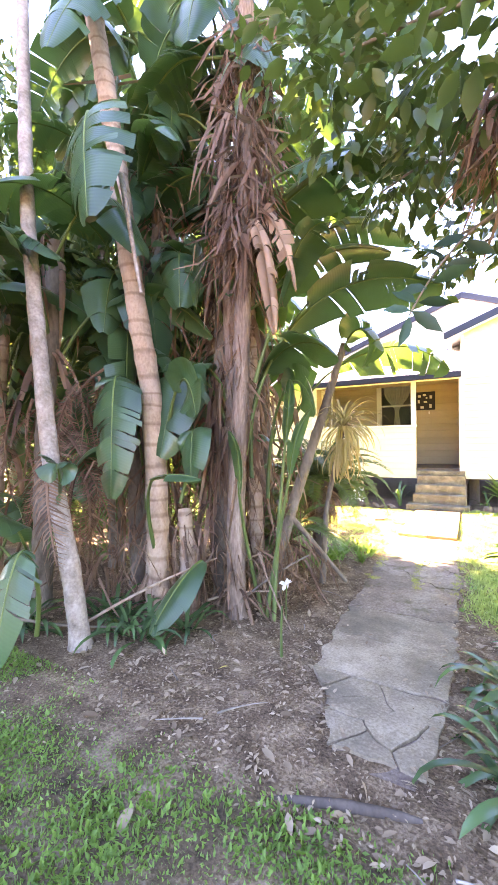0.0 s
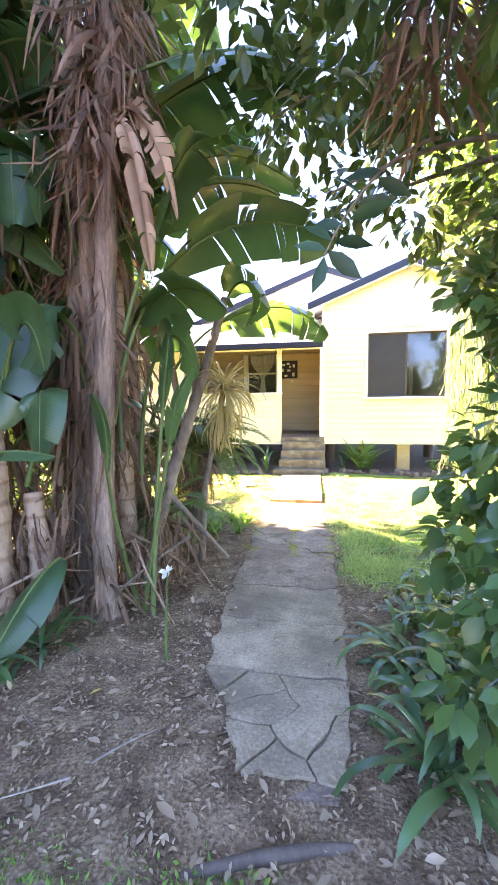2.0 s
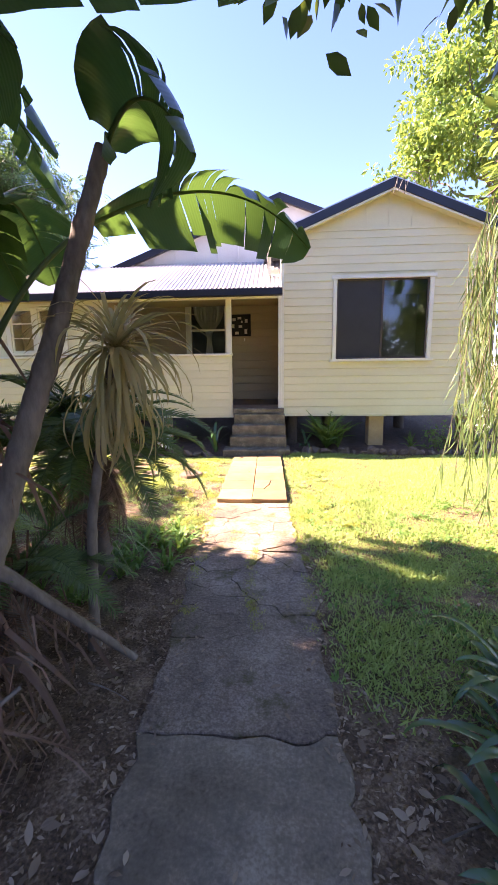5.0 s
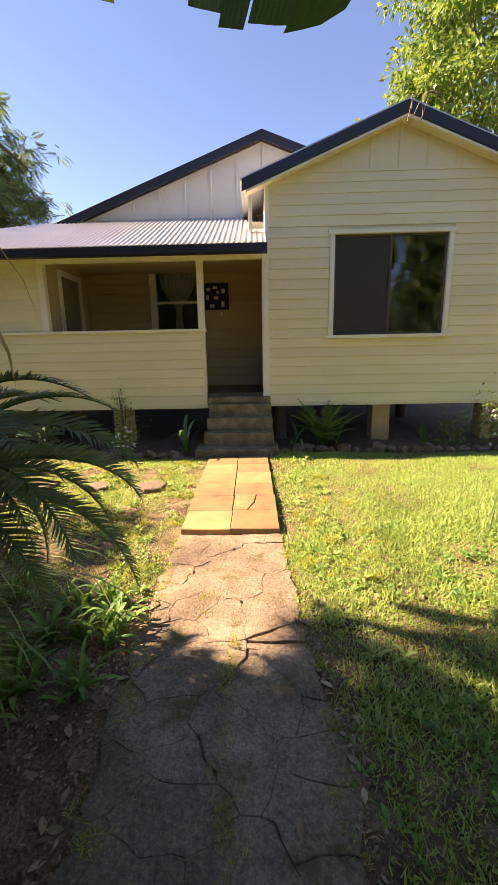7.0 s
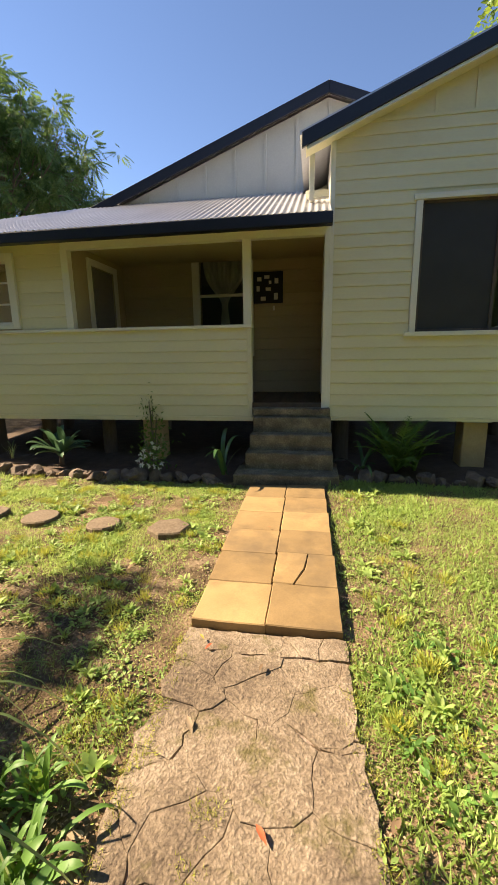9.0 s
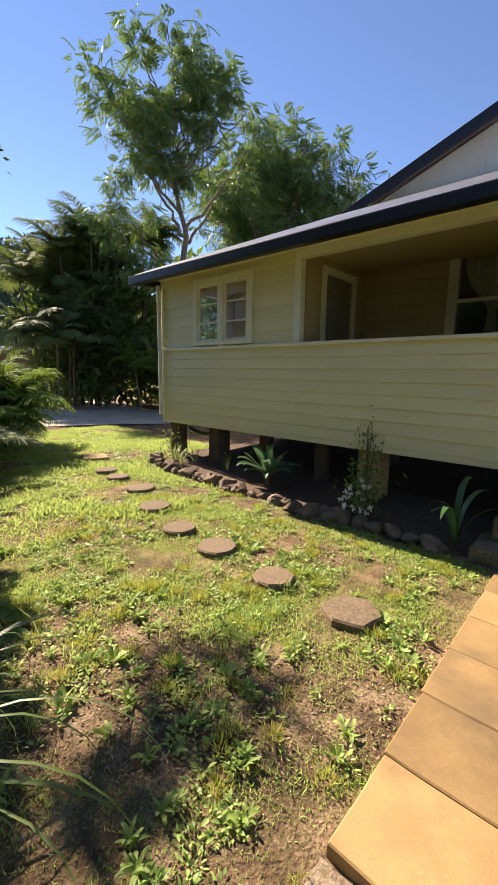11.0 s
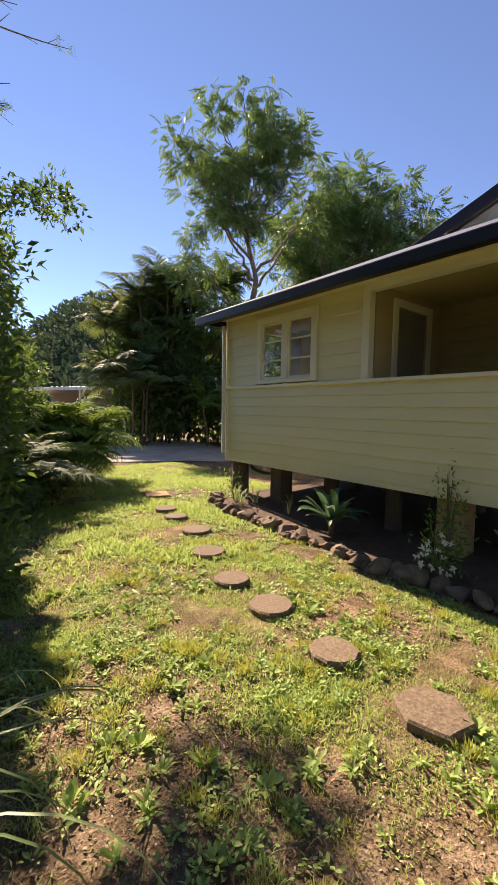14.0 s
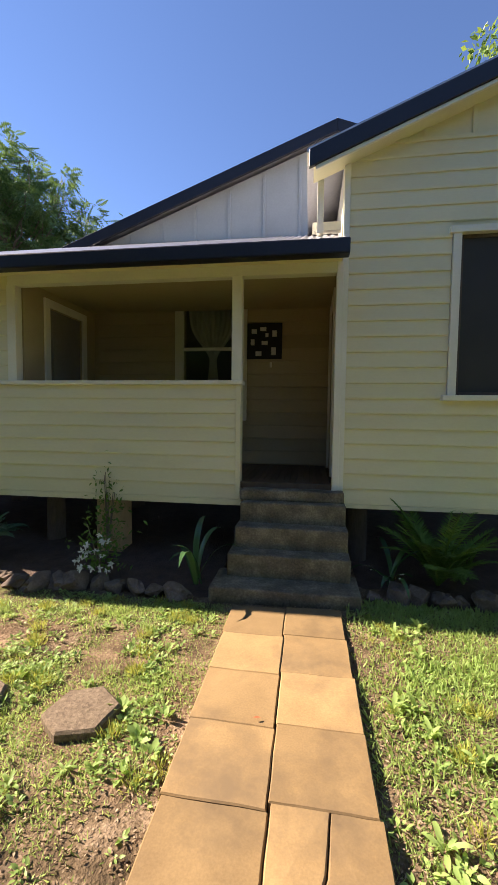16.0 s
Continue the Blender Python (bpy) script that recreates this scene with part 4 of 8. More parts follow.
def curtain(x0, x1, z0, z1, y):
    """Net curtain gathered at the middle by a tie."""
    vs, fs, n, rws = [], [], 49, 22
    xm = x0 + (x1 - x0) * 0.52
    for r in range(rws):
        t = r / (rws - 1)
        z = z1 + (z0 - z1) * t
        squeeze = 1 - 0.86 * math.exp(-((t - 0.5) / 0.22) ** 2) if t < 0.5 else 0.14 + 0.22 * (t - 0.5) / 0.5
        squeeze = max(squeeze, 0.12)
        for k in range(n):
            u = k / (n - 1) - 0.5
            vs.append((xm + u * (x1 - x0) * squeeze, y + 0.018 * math.sin(u * 60 + t * 2) * (0.4 + squeeze * 0.6), z))
    for r in range(rws - 1):
        for k in range(n - 1):
            fs.append((r * n + k, r * n + k + 1, (r + 1) * n + k + 1, (r + 1) * n + k))
    return fast_mesh("curtain", vs, fs, CURTAIN)


thing("curtain", "ivory net curtain tied at the middle inside the porch window", "curtain", curtain(VX0 + 0.03, VX1 - 0.03, VZ0, VZ1 - 0.02, HY + 0.06))

# notice board on the porch wall
nb = thing("notice_board", "black board with small pale papers on the porch wall", "notice board", from_bm("notice_board", box_bm([(-0.735, -0.27, HY - 0.06, HY - 0.026, 2.24, 2.71)], 0.006), BLACK))
for x, z, w, h in ((-0.64, 2.60, 0.07, 0.06), (-0.52, 2.63, 0.08, 0.05), (-0.37, 2.57, 0.06, 0.08), (-0.66, 2.46, 0.05, 0.08), (-0.5, 2.45, 0.08, 0.05), (-0.38, 2.34, 0.06, 0.1), (-0.58, 2.31, 0.08, 0.06), (-0.47, 2.55, 0.04, 0.05)):
    part("paper", from_bm("paper", box_bm([(x - w / 2, x + w / 2, HY - 0.063, HY - 0.0605, z - h / 2, z + h / 2)]), PAPER), nb)
hk = thing("door_bell", "small dull bell below the notice board", "bell", from_bm("door_bell", box_bm([(-0.43, -0.40, HY - 0.05, HY - 0.025, 2.13, 2.20)], 0.008), TRIM))

# downpipe at the outer corner
dv_, df_ = tube([(BX0 - 0.01, WY - 0.10, 2.82), (BX0 - 0.02, WY - 0.08, 2.7), (BX0 - 0.02, WY - 0.07, 1.5), (BX0 - 0.02, WY - 0.07, 0.72)], 0.032, 10)
part("downpipe", fast_mesh("downpipe", dv_, df_, GUTTER), house, "pale downpipe at the corner")


# piers under the floor
def pier(x, y, w, mat, cap=True, rnd=False):
    bm = bmesh.new()
    bmesh.ops.create_cone(bm, cap_ends=True, segments=14 if rnd else 4, radius1=w * (0.56 if rnd else 0.72), radius2=w * (0.54 if rnd else 0.7), depth=0.68, matrix=pose(x, y, 0.27, 0, 0, 45))
    bmesh.ops.bevel(bm, geom=bm.edges[:], offset=0.008, segments=1, affect='EDGES')
    part("pier", from_bm("pier", bm, mat), house)
    if cap:
        part("pier_cap", from_bm("pier_cap", box_bm([(x - w * 0.6, x + w * 0.6, y - w * 0.6, y + w * 0.6, 0.60, 0.625)], 0.004), ROOF), house, "metal ant cap")


for x, y, w, mt, rd in ((-5.52, 11.36, 0.26, STUMP, True), (-4.55, 11.40, 0.24, STUMP, False), (-3.75, 11.6, 0.2, STUMP, True), (-2.75, 11.55, 0.18, STUMP, True), (-1.95, 11.38, 0.27, BRICK, False), (2.21, 11.42, 0.28, BRICK, False), (3.95, 11.42, 0.28, BRICK, False), (0.6, 11.5, 0.2, STUMP, True), (-4.5, 13.2, 0.22, STUMP, True), (-2.5, 13.2, 0.22, STUMP, True), (-0.5, 13.2, 0.22, STUMP, True), (1.5, 13.2, 0.22, STUMP, True), (3.2, 13.2, 0.22, STUMP, True)):
    pier(x, y, w, mt, True, rd)
hv, hf = tube(bezier((-5.4, 11.5, 0.5), (-5.0, 11.45, 0.36), (-4.65, 11.45, 0.52), 12), 0.03, 8)
thing("hose", "dark hose slung between the stumps", "hose", fast_mesh("hose", hv, hf, PIPE))
box_part("base_trim", (BX0 - 0.02, -0.54, WY - 0.03, WY + 0.05, 0.60, 0.658), CREAM, house)

# ---- steps ----
steps = thing("steps", "worn mossy concrete front steps with a wide bottom slab", "steps")


def step(x0, x1, y0, y1, z0, z1):
    bm = box_bm([(x0, x1, y0, y1, z0, z1)])
    bmesh.ops.subdivide_edges(bm, edges=[e for e in bm.edges if abs(e.verts[0].co.x - e.verts[1].co.x) > 0.2], cuts=14)
    bmesh.ops.bevel(bm, geom=[e for e in bm.edges if e.calc_length() < 0.5], offset=0.018, segments=3, affect='EDGES', profile=0.5)
    for v in bm.verts:
        v.co.y += 0.006 * noise.noise(v.co * 6)
        v.co.z += 0.006 * noise.noise(v.co * 7 + Vector((3, 0, 0)))
    return part("step", from_bm("step", bm, STEPSTONE, True), steps)


step(-0.66, 0.53, 10.37, 10.80, -0.04, 0.12)
step(-0.56, 0.47, 10.62, 10.92, 0.08, 0.31)
step(-0.53, 0.46, 10.80, 11.08, 0.28, 0.50)
step(-0.51, 0.45, 10.97, 11.19, 0.48, 0.685)
step(-0.53, 0.44, 11.06, 11.23, 0.68, 0.785)

# ---- plant shapes ----
def paddle_leaf(name, p0, p1, p2, width, side, mat, tears=6, fold=0.35, droop=0.25, stations=26, across=4):
    """Large banana-like blade along a bent midrib, split into strips; returns mesh of blade with midrib."""
    mid = bezier(p0, p1, p2, stations)
    tan = unit(np.gradient(mid, axis=0))
    side = unit(np.asarray(side, dtype=float)[None])[0]
    s_vec = unit(side - (tan @ side)[:, None] * tan)
    nrm = np.cross(s_vec, tan)
    nrm *= np.sign(nrm[:, 2:3] + 1e-6)
    u = np.linspace(0, 1, stations)
    prof = np.clip(np.sin(np.pi * np.clip(u * 0.94 + 0.05, 0, 1)) ** 0.55, 0.03, 1) * width / 2
    pieces, uvs = [], []
    for sg in (-1, 1):
        cuts = [0, *sorted(rng.choice(np.arange(3, stations - 3), size=min(tears, stations - 7), replace=False).tolist()), stations - 1]
        for a, b in zip(cuts, cuts[1:]):
            m = b - a + 1
            if m < 2:
                continue
            sag = rng.uniform(0.3, 1.0) * droop
            shift = rng.uniform(-0.02, 0.02)
            v = np.zeros((m, across + 1, 3))
            uv = np.zeros((m, across + 1, 2))
            for q in range(across + 1):
                w = q / across
                k = np.linspace(0, 1, m)
                pinch = 1 - 0.09 * w * (tears > 2)
                idx = a + (b - a) * (0.5 + (k - 0.5) * pinch) + 0.0
                i0 = np.clip(idx.astype(int), 0, stations - 2)
                fr = (idx - i0)[:, None]
                c = mid[i0] * (1 - fr) + mid[i0 + 1] * fr
                sv, nv, tv = s_vec[i0], nrm[i0], tan[i0]
                wd = np.interp(idx, np.arange(stations), prof)[:, None]
                v[:, q] = c + sg * sv * wd * w * math.cos(fold) + nv * wd * (w * math.sin(fold) - sag * w * w * 2.0) + tv * wd * w * (0.30 + shift) - np.array([0, 0, 1.0]) * wd * sag * 0.5 * w * w
                uv[:, q, 0], uv[:, q, 1] = idx / stations, 0.5 + sg * w / 2
            i, j = np.meshgrid(np.arange(m - 1), np.arange(across), indexing="ij")
            n1 = across + 1
            f = np.stack([i * n1 + j, i * n1 + j + 1, (i + 1) * n1 + j + 1, (i + 1) * n1 + j], -1).reshape(-1, 4)
            pieces.append((v.reshape(-1, 3), f))
            uvs.append(uv.reshape(-1, 2))
    V, F = joined(pieces)
    L = float(np.linalg.norm(np.diff(mid, axis=0), axis=1).sum())
    U = np.concatenate(uvs) * np.array([[L, 1.0]])
    return fast_mesh(name, V, F, mat, U), mid


def add_leaf(plant, p0, p1, p2, width, side, stalk=None, tears=6, fold=0.35, droop=0.25, mat=None, label="", stations=26):
    """A paddle leaf with midrib and, from stalk, its petiole, as parts of the plant."""
    me, mid = paddle_leaf("leaf", p0, p1, p2, width, side, mat or PADDLE, tears, fold, droop, stations)
    lf = part("leaf", me, plant, label)
    v, f = tube(mid, np.linspace(0.013, 0.003, len(mid)), 6)
    part("midrib", fast_mesh("midrib", v, f, PETIOLE if mat is None else mat), lf)
    if stalk is not None:
        a, c = np.asarray(stalk, dtype=float), np.asarray(p0, dtype=float)
        b = (a + c) / 2 + (c - a) * np.array([-0.12, -0.12, 0.18])
        # meet the midrib in its own direction
        d = unit((np.asarray(p1) - c)[None])[0]
        b = 0.5 * b + 0.5 * (c - d * np.linalg.norm(c - a) * 0.45)
        v, f = tube(bezier(a, b, c, 14), np.linspace(0.019, 0.011, 14), 7)
        part("petiole", fast_mesh("petiole", v, f, PETIOLE if mat is None else mat), lf)
    return lf


def ringed_trunk(name, pts, r0, r1, mat, ring=0.09, n=60, lumps=0.03, parent=None, label=""):
    """Palm-like stem with leaf-scar rings along a bent line of control points."""
    c = np.asarray(pts, dtype=float)
    d = np.concatenate([[0], np.cumsum(np.linalg.norm(np.diff(c, axis=0), axis=1))])
    s = np.linspace(0, d[-1], n)
    line = np.stack([np.interp(s, d, c[:, k]) for k in range(3)], -1)
    for _ in range(6):
        line[1:-1] = (line[:-2] + 2 * line[1:-1] + line[2:]) / 4
    saw = ((s / ring) % 1.0)
    r = np.interp(s, [0, d[-1]], [r0, r1]) * (1 + 0.07 * (saw < 0.2) - 0.04 * saw) * (1 + 0.35 * np.exp(-s / 0.12))
    v, f = tube(line, r, 14, lumps)
    return part(name, fast_mesh(name, v, f, mat), parent, label)


def dry_skirt(plant, centre, z0, z1, n, length, mat=DRYSHEATH, spread=0.16, width=0.09):
    """Dead hanging sheaths and leaf ribbons round a stem."""
    for _ in range(n):
        a = rng.uniform(0, 2 * math.pi)
        z = rng.uniform(z0, z1)
        out = np.array([math.cos(a), math.sin(a), 0])
        p0 = np.asarray(centre(z)) + out * 0.07
        ln = length * rng.uniform(0.5, 1.3)
        p1 = p0 + out * spread * rng.uniform(0.5, 1.6) + np.array([0, 0, rng.uniform(-0.1, 0.2)])
        p2 = p0 + out * spread * rng.uniform(0.6, 2.0) + np.array([rng.uniform(-0.1, 0.1), rng.uniform(-0.1, 0.1), -ln])
        me, _m = paddle_leaf("dry_leaf", p0, p1, p2, width * rng.uniform(0.15, 0.6), np.cross(out, (0, 0, 1.0)) + 0.3 * rng.standard_normal(3), mat, int(rng.integers(1, 5)), rng.uniform(-0.9, 0.9), 0.4, 14, 3)
        part("dry_leaf", me, plant, "dead brown leaf hanging on the stem")


def dead_fibre(plant, centre, z0, z1, n, length, spread=0.12, narrow=0.05):
    """Shaggy brown fibres and shreds hanging round a stem."""
    z = rng.uniform(z0, z1, n)
    a = rng.uniform(0, 2 * math.pi, n)
    out = np.stack([np.cos(a), np.sin(a), 0 * a], -1)
    p = np.array([centre(q) for q in z]) + out * (0.05 + spread * rng.random((n, 1)) ** 1.5)
    d = out * rng.uniform(0.0, 0.5, (n, 1)) + rng.normal(0, 0.38, (n, 3)) + (0, 0, -1)
    shape = (np.array([(-0.5, 0, 0), (0.5, 0, 0), (0.45, 0.55, 0.1), (-0.35, 0.5, 0.1), (0.05, 1, -0.05), (-0.08, 0.97, -0.05)]) * np.array([narrow, 1, 1]), np.array([(0, 1, 2, 3), (3, 2, 4, 5)]))
    me = kite_mesh("dead_fibre", p, d, length * rng.uniform(0.35, 1.3, n), rng.uniform(-3, 3, n), DRYSHEATH, shape)
    tagged(part("dead_fibre", me, plant, "shaggy dead brown fibres"), "shaggy dead brown fibres", kind="stuff")


def strap_mesh(name, length, width, rise, droop, mat, seg=9, fold=0.25):
    """Strap leaf rising along y and arching over."""
    t = np.linspace(0, 1, seg)
    y = length * (np.sin(t * math.pi * 0.5 * (0.6 + droop * 0.4)) if droop > 0.5 else t * (1 - 0.2 * t))
    z = rise * length * t - droop * length * t * t * 1.15
    w = width / 2 * np.clip(np.sin(np.pi * np.clip(t * 0.9 + 0.1, 0, 1)) ** 0.6, 0.02, 1) * np.where(t > 0.97, 0.1, 1)
    v = np.zeros((seg, 3, 3))
    v[:, 0], v[:, 1], v[:, 2] = np.stack([-w, y, z + w * fold], -1), np.stack([0 * w, y, z], -1), np.stack([w, y, z + w * fold], -1)
    i, j = np.meshgrid(np.arange(seg - 1), np.arange(2), indexing="ij")
    f = np.stack([i * 3 + j, i * 3 + j + 1, (i + 1) * 3 + j + 1, (i + 1) * 3 + j], -1).reshape(-1, 4)
    return fast_mesh(name, v.reshape(-1, 3), f, mat)


def rosette(plant, at, meshes, n, tilt=(0, 25), scale=(0.7, 1.2), spin0=0.0, spread=0.03, name="leaf"):
    """Strap leaves round a centre, each an object on a shared mesh."""
    for k in range(n):
        m = pose(at[0] + rng.uniform(-spread, spread), at[1] + rng.uniform(-spread, spread), at[2], rng.uniform(*tilt), rng.uniform(-10, 10), spin0 + 137.5 * k + rng.uniform(-15, 15)) @ Matrix.Scale(rng.uniform(*scale), 4)
        part(name, meshes[k % len(meshes)], plant, "", m)


def frond_mesh(name, length, leaflets, leaf_len, mat, droop=0.5, rise=0.6, vee=0.5, wide=0.055, sag=0.35, gap=0.1):
    """Feather frond growing along y: rachis and leaflet pairs, one piece."""
    n = 16
    t = np.linspace(0, 1, n)
    mid = np.stack([0 * t, length * t * (1 - 0.18 * droop * t), length * (rise * t - droop * t * t)], -1)
    tv, tf = tube(mid, np.linspace(0.014, 0.003, n), 5)
    pieces = [(tv, tf)]
    s = np.linspace(gap, 0.995, leaflets)
    pos = np.stack([np.interp(s, t, mid[:, k]) for k in range(3)], -1)
    tan = unit(np.stack([np.interp(s, t, np.gradient(mid, axis=0)[:, k]) for k in range(3)], -1))
    up = unit(np.cross(np.array([1.0, 0, 0])[None], tan))
    ll = leaf_len * np.sin(np.pi * np.clip(0.12 + s * 0.83, 0, 1)) ** 0.6
    shp = np.array([(-0.5, 0, 0), (0.5, 0, 0), (0.55, 0.45, 0.0), (-0.55, 0.45, 0.0), (0.06, 1, -sag), (-0.06, 1, -sag)])
    shp = shp * np.array([wide, 1, 1])
    for sg in (-1, 1):
        d = unit(np.array([sg * 1.0, 0, 0])[None] * math.cos(vee * 0.6) + up * math.sin(vee * 0.6) + tan * (0.45 + 0.5 * s[:, None]))
        v, f = scatter(shp, [(0, 1, 2, 3), (3, 2, 4, 5)], pos + rng.normal(0, 0.002, pos.shape), d + rng.normal(0, 0.05, d.shape), ll, np.full(leaflets, sg * 0.5) + rng.normal(0, 0.2, leaflets))
        pieces.append((v, f))
    V, F = joined(pieces)
    return fast_mesh(name, V, F, mat, smooth=False)


def crown_points(centres, radii, n, squash=0.8, shell=0.55):
    """Points in overlapping clumps, denser towards the outside, with gaps between."""
    c = np.asarray(centres, dtype=float)
    r = np.broadcast_to(radii, len(c))
    pick = rng.choice(len(c), size=n, p=r ** 2 / (r ** 2).sum())
    d = unit(rng.standard_normal((n, 3)))
    rad = r[pick] * (shell + (1 - shell) * rng.random(n) ** 0.6) * rng.uniform(0.75, 1.1, n)
    return c[pick] + d * rad[:, None] * np.array([1, 1, squash]), d


def branch_tree(base, height, lean, r0, limbs, spread, seed, first=0.3, rise=0.7):
    """Tapered trunk and limbs; returns tube pieces and the limbs' ends."""
    rg = np.random.default_rng(seed)
    base = np.asarray(base, dtype=float)
    top = base + np.array([lean[0], lean[1], height])
    n = 22
    line = bezier(base, base + np.array([lean[0] * -0.4, lean[1] * 0.2, height * 0.55]), top, n)
    line[2:] += np.cumsum(rg.normal(0, 0.012 * height / 5, (n - 2, 3)), 0) * 0.5
    rr = np.linspace(r0, r0 * 0.18, n)
    rr[0] *= 1.5
    rr[1] *= 1.15
    pieces, tips = [tube(line, rr, 10, 0.04)], [line[-1]]
    for k in range(limbs):
        t = first + (0.97 - first) * (k + rg.random() * 0.6) / limbs
        i = min(int(t * (n - 1)), n - 2)
        a = k * 2.4 + rg.uniform(-0.4, 0.4)
        ln = spread * (1 - 0.45 * t) * rg.uniform(0.7, 1.15)
        out = np.array([math.cos(a), math.sin(a), 0])
        end = line[i] + out * ln + np.array([0, 0, ln * rise * rg.uniform(0.6, 1.2)])
        lb = bezier(line[i], line[i] + out * ln * 0.55 + np.array([0, 0, ln * 0.12]), end, 9)
        lb[1:] += rg.normal(0, 0.03 * ln, (8, 3)) * np.linspace(0.2, 1, 8)[:, None]
        pieces.append(tube(lb, np.linspace(rr[i] * 0.55, 0.012, 9), 6))
        tips.append(lb[-1])
        for q in range(3):
            j = int(rg.integers(3, 8))
            e2 = lb[j] + unit(rg.standard_normal((1, 3)) + out * 0.7 + np.array([0, 0, 0.5]))[0] * ln * rg.uniform(0.25, 0.5)
            pieces.append(tube(bezier(lb[j], (lb[j] + e2) / 2 + rg.normal(0, 0.04 * ln, 3), e2, 6), np.linspace(rr[i] * 0.25, 0.006, 6), 5))
            tips.append(e2)
    return pieces, np.array(tips)


def pinnate_spray(points, dirs, size, leaflets=7, wide=0.22):
    """Sprays of small leaflets: feathery foliage. Returns verts, quads."""
    sh_v, sh_f = [], []
    s = np.linspace(0.15, 1, leaflets)
    for k, a in enumerate(s):
        for sg in (-1, 1):
            b = len(sh_v)
            ln = wide * math.sin(math.pi * min(0.15 + a * 0.8, 1))
            z = -0.25 * a * a
            sh_v += [(0, a - 0.03, z), (sg * ln * 0.5, a - 0.03, z - 0.03), (sg * ln, a + 0.12, z - 0.1), (sg * ln * 0.45, a + 0.14, z - 0.03)]
            sh_f.append((b, b + 1, b + 2, b + 3) if sg > 0 else (b, b + 3, b + 2, b + 1))
    return scatter(np.array(sh_v), np.array(sh_f), points, dirs, size, rng.uniform(-1, 1, len(points)))

# ---- bird-of-paradise clump beside the path ----
def line_at(pts):
    c = np.asarray(pts, dtype=float)
    o = np.argsort(c[:, 2])
    return lambda z: (np.interp(z, c[o, 2], c[o, 0]), np.interp(z, c[o, 2], c[o, 1]), z)


STRE = "giant bird-of-paradise with ringed stem and torn paddle leaves"
# shaggy stem
t3 = [(-1.02, 4.05, 0.05), (-1.05, 4.1, 0.9), (-1.0, 4.12, 1.7), (-0.95, 4.1, 2.6), (-0.85, 4.05, 4.2), (-0.8, 4.0, 6.2)]
p3 = thing("bird_of_paradise", "giant bird-of-paradise stem shaggy with dead brown leaves", "plant")
ringed_trunk("trunk", t3, 0.074, 0.055, BARK_SHAG, 0.13, 70, 0.05, p3)
dry_skirt(p3, line_at(t3), 2.95, 4.6, 70, 0.5, spread=0.18, width=0.10)
dry_skirt(p3, line_at(t3), 1.0, 2.2, 7, 0.4, spread=0.03, width=0.05)
dead_fibre(p3, line_at(t3), 3.0, 4.8, 700, 0.42, 0.22)
dead_fibre(p3, line_at(t3), 1.6, 3.0, 60, 0.35, 0.03)
dry_skirt(p3, line_at(t3), 0.2, 0.6, 14, 0.3, spread=0.16, width=0.08)
add_leaf(p3, (-0.82, 4.0, 3.2), (-0.62, 3.85, 3.15), (-0.50, 3.75, 2.25), 0.36, (0.7, 0.4, 0.0), (-0.9, 4.1, 3.3), 9, 1.15, 0.6, TANLEAF, "folded tan dead leaf")
add_leaf(p3, (-0.8, 4.0, 3.25), (-0.55, 3.9, 3.3), (-0.38, 3.85, 2.55), 0.28, (0.6, -0.5, 0.0), (-0.9, 4.1, 3.2), 9, 1.1, 0.6, TANLEAF, "folded tan dead leaf")

# ringed tan stem
t2 = [(-1.62, 3.78, 0.05), (-1.62, 3.8, 1.0), (-1.66, 3.8, 1.9), (-1.80, 3.75, 2.8), (-2.0, 3.7, 4.4), (-2.3, 3.6, 6.4)]
p2 = thing("bird_of_paradise", STRE, "plant", group="bird-of-paradise clump")
ringed_trunk("trunk", t2, 0.095, 0.075, BARK_TAN, 0.115, 80, 0.03, p2)
t2b = [(-1.42, 3.95, 0.05), (-1.45, 3.98, 0.6), (-1.5, 4.0, 0.95)]
ringed_trunk("offshoot", t2b, 0.085, 0.06, BARK_TAN, 0.12, 30, 0.05, p2)
dry_skirt(p2, line_at(t2b), 0.3, 0.9, 12, 0.4, spread=0.1)
dry_skirt(p2, line_at(t2), 0.1, 0.5, 8, 0.35, spread=0.12)

# pale lichened trunk
pw_ = thing("sapling", "slender pale lichened trunk leaning slightly", "tree")
ringed_trunk("trunk", [(-1.62, 3.04, 0.08), (-1.75, 3.06, 0.75), (-1.98, 3.1, 1.25), (-2.12, 3.12, 2.1), (-2.30, 3.15, 3.2), (-2.4, 3.2, 4.6), (-2.5, 3.3, 7.2)], 0.068, 0.035, BARK_PALE, 0.3, 60, 0.03, pw_)
tips = np.array([(-2.5, 3.3, 7.2), (-3.0, 3.1, 6.9), (-2.1, 2.9, 7.1), (-2.4, 4.0, 7.3)])
pts, dd = crown_points(tips, 0.7, 500)
part("crown", leaf8_mesh("crown", pts, dd + (0, 0, -0.5), rng.uniform(0.1, 0.18, 500), rng.uniform(-1, 1, 500), CANOPY), pw_)

# leaning stem whose leaf arches over the path
tl = [(-1.0, 4.68, 0.05), (-0.94, 4.74, 0.5), (-0.83, 4.82, 0.95), (-0.62, 5.0, 1.7), (-0.43, 5.17, 2.45)]
pl = thing("bird_of_paradise", "leaning grey bird-of-paradise stem with arching leaves over the path", "plant", group="bird-of-paradise clump")
ringed_trunk("trunk", tl, 0.062, 0.035, BARK_GREY, 0.12, 60, 0.04, pl)
dry_skirt(pl, line_at(tl), 0.6, 1.5, 8, 0.45, spread=0.1, width=0.07)
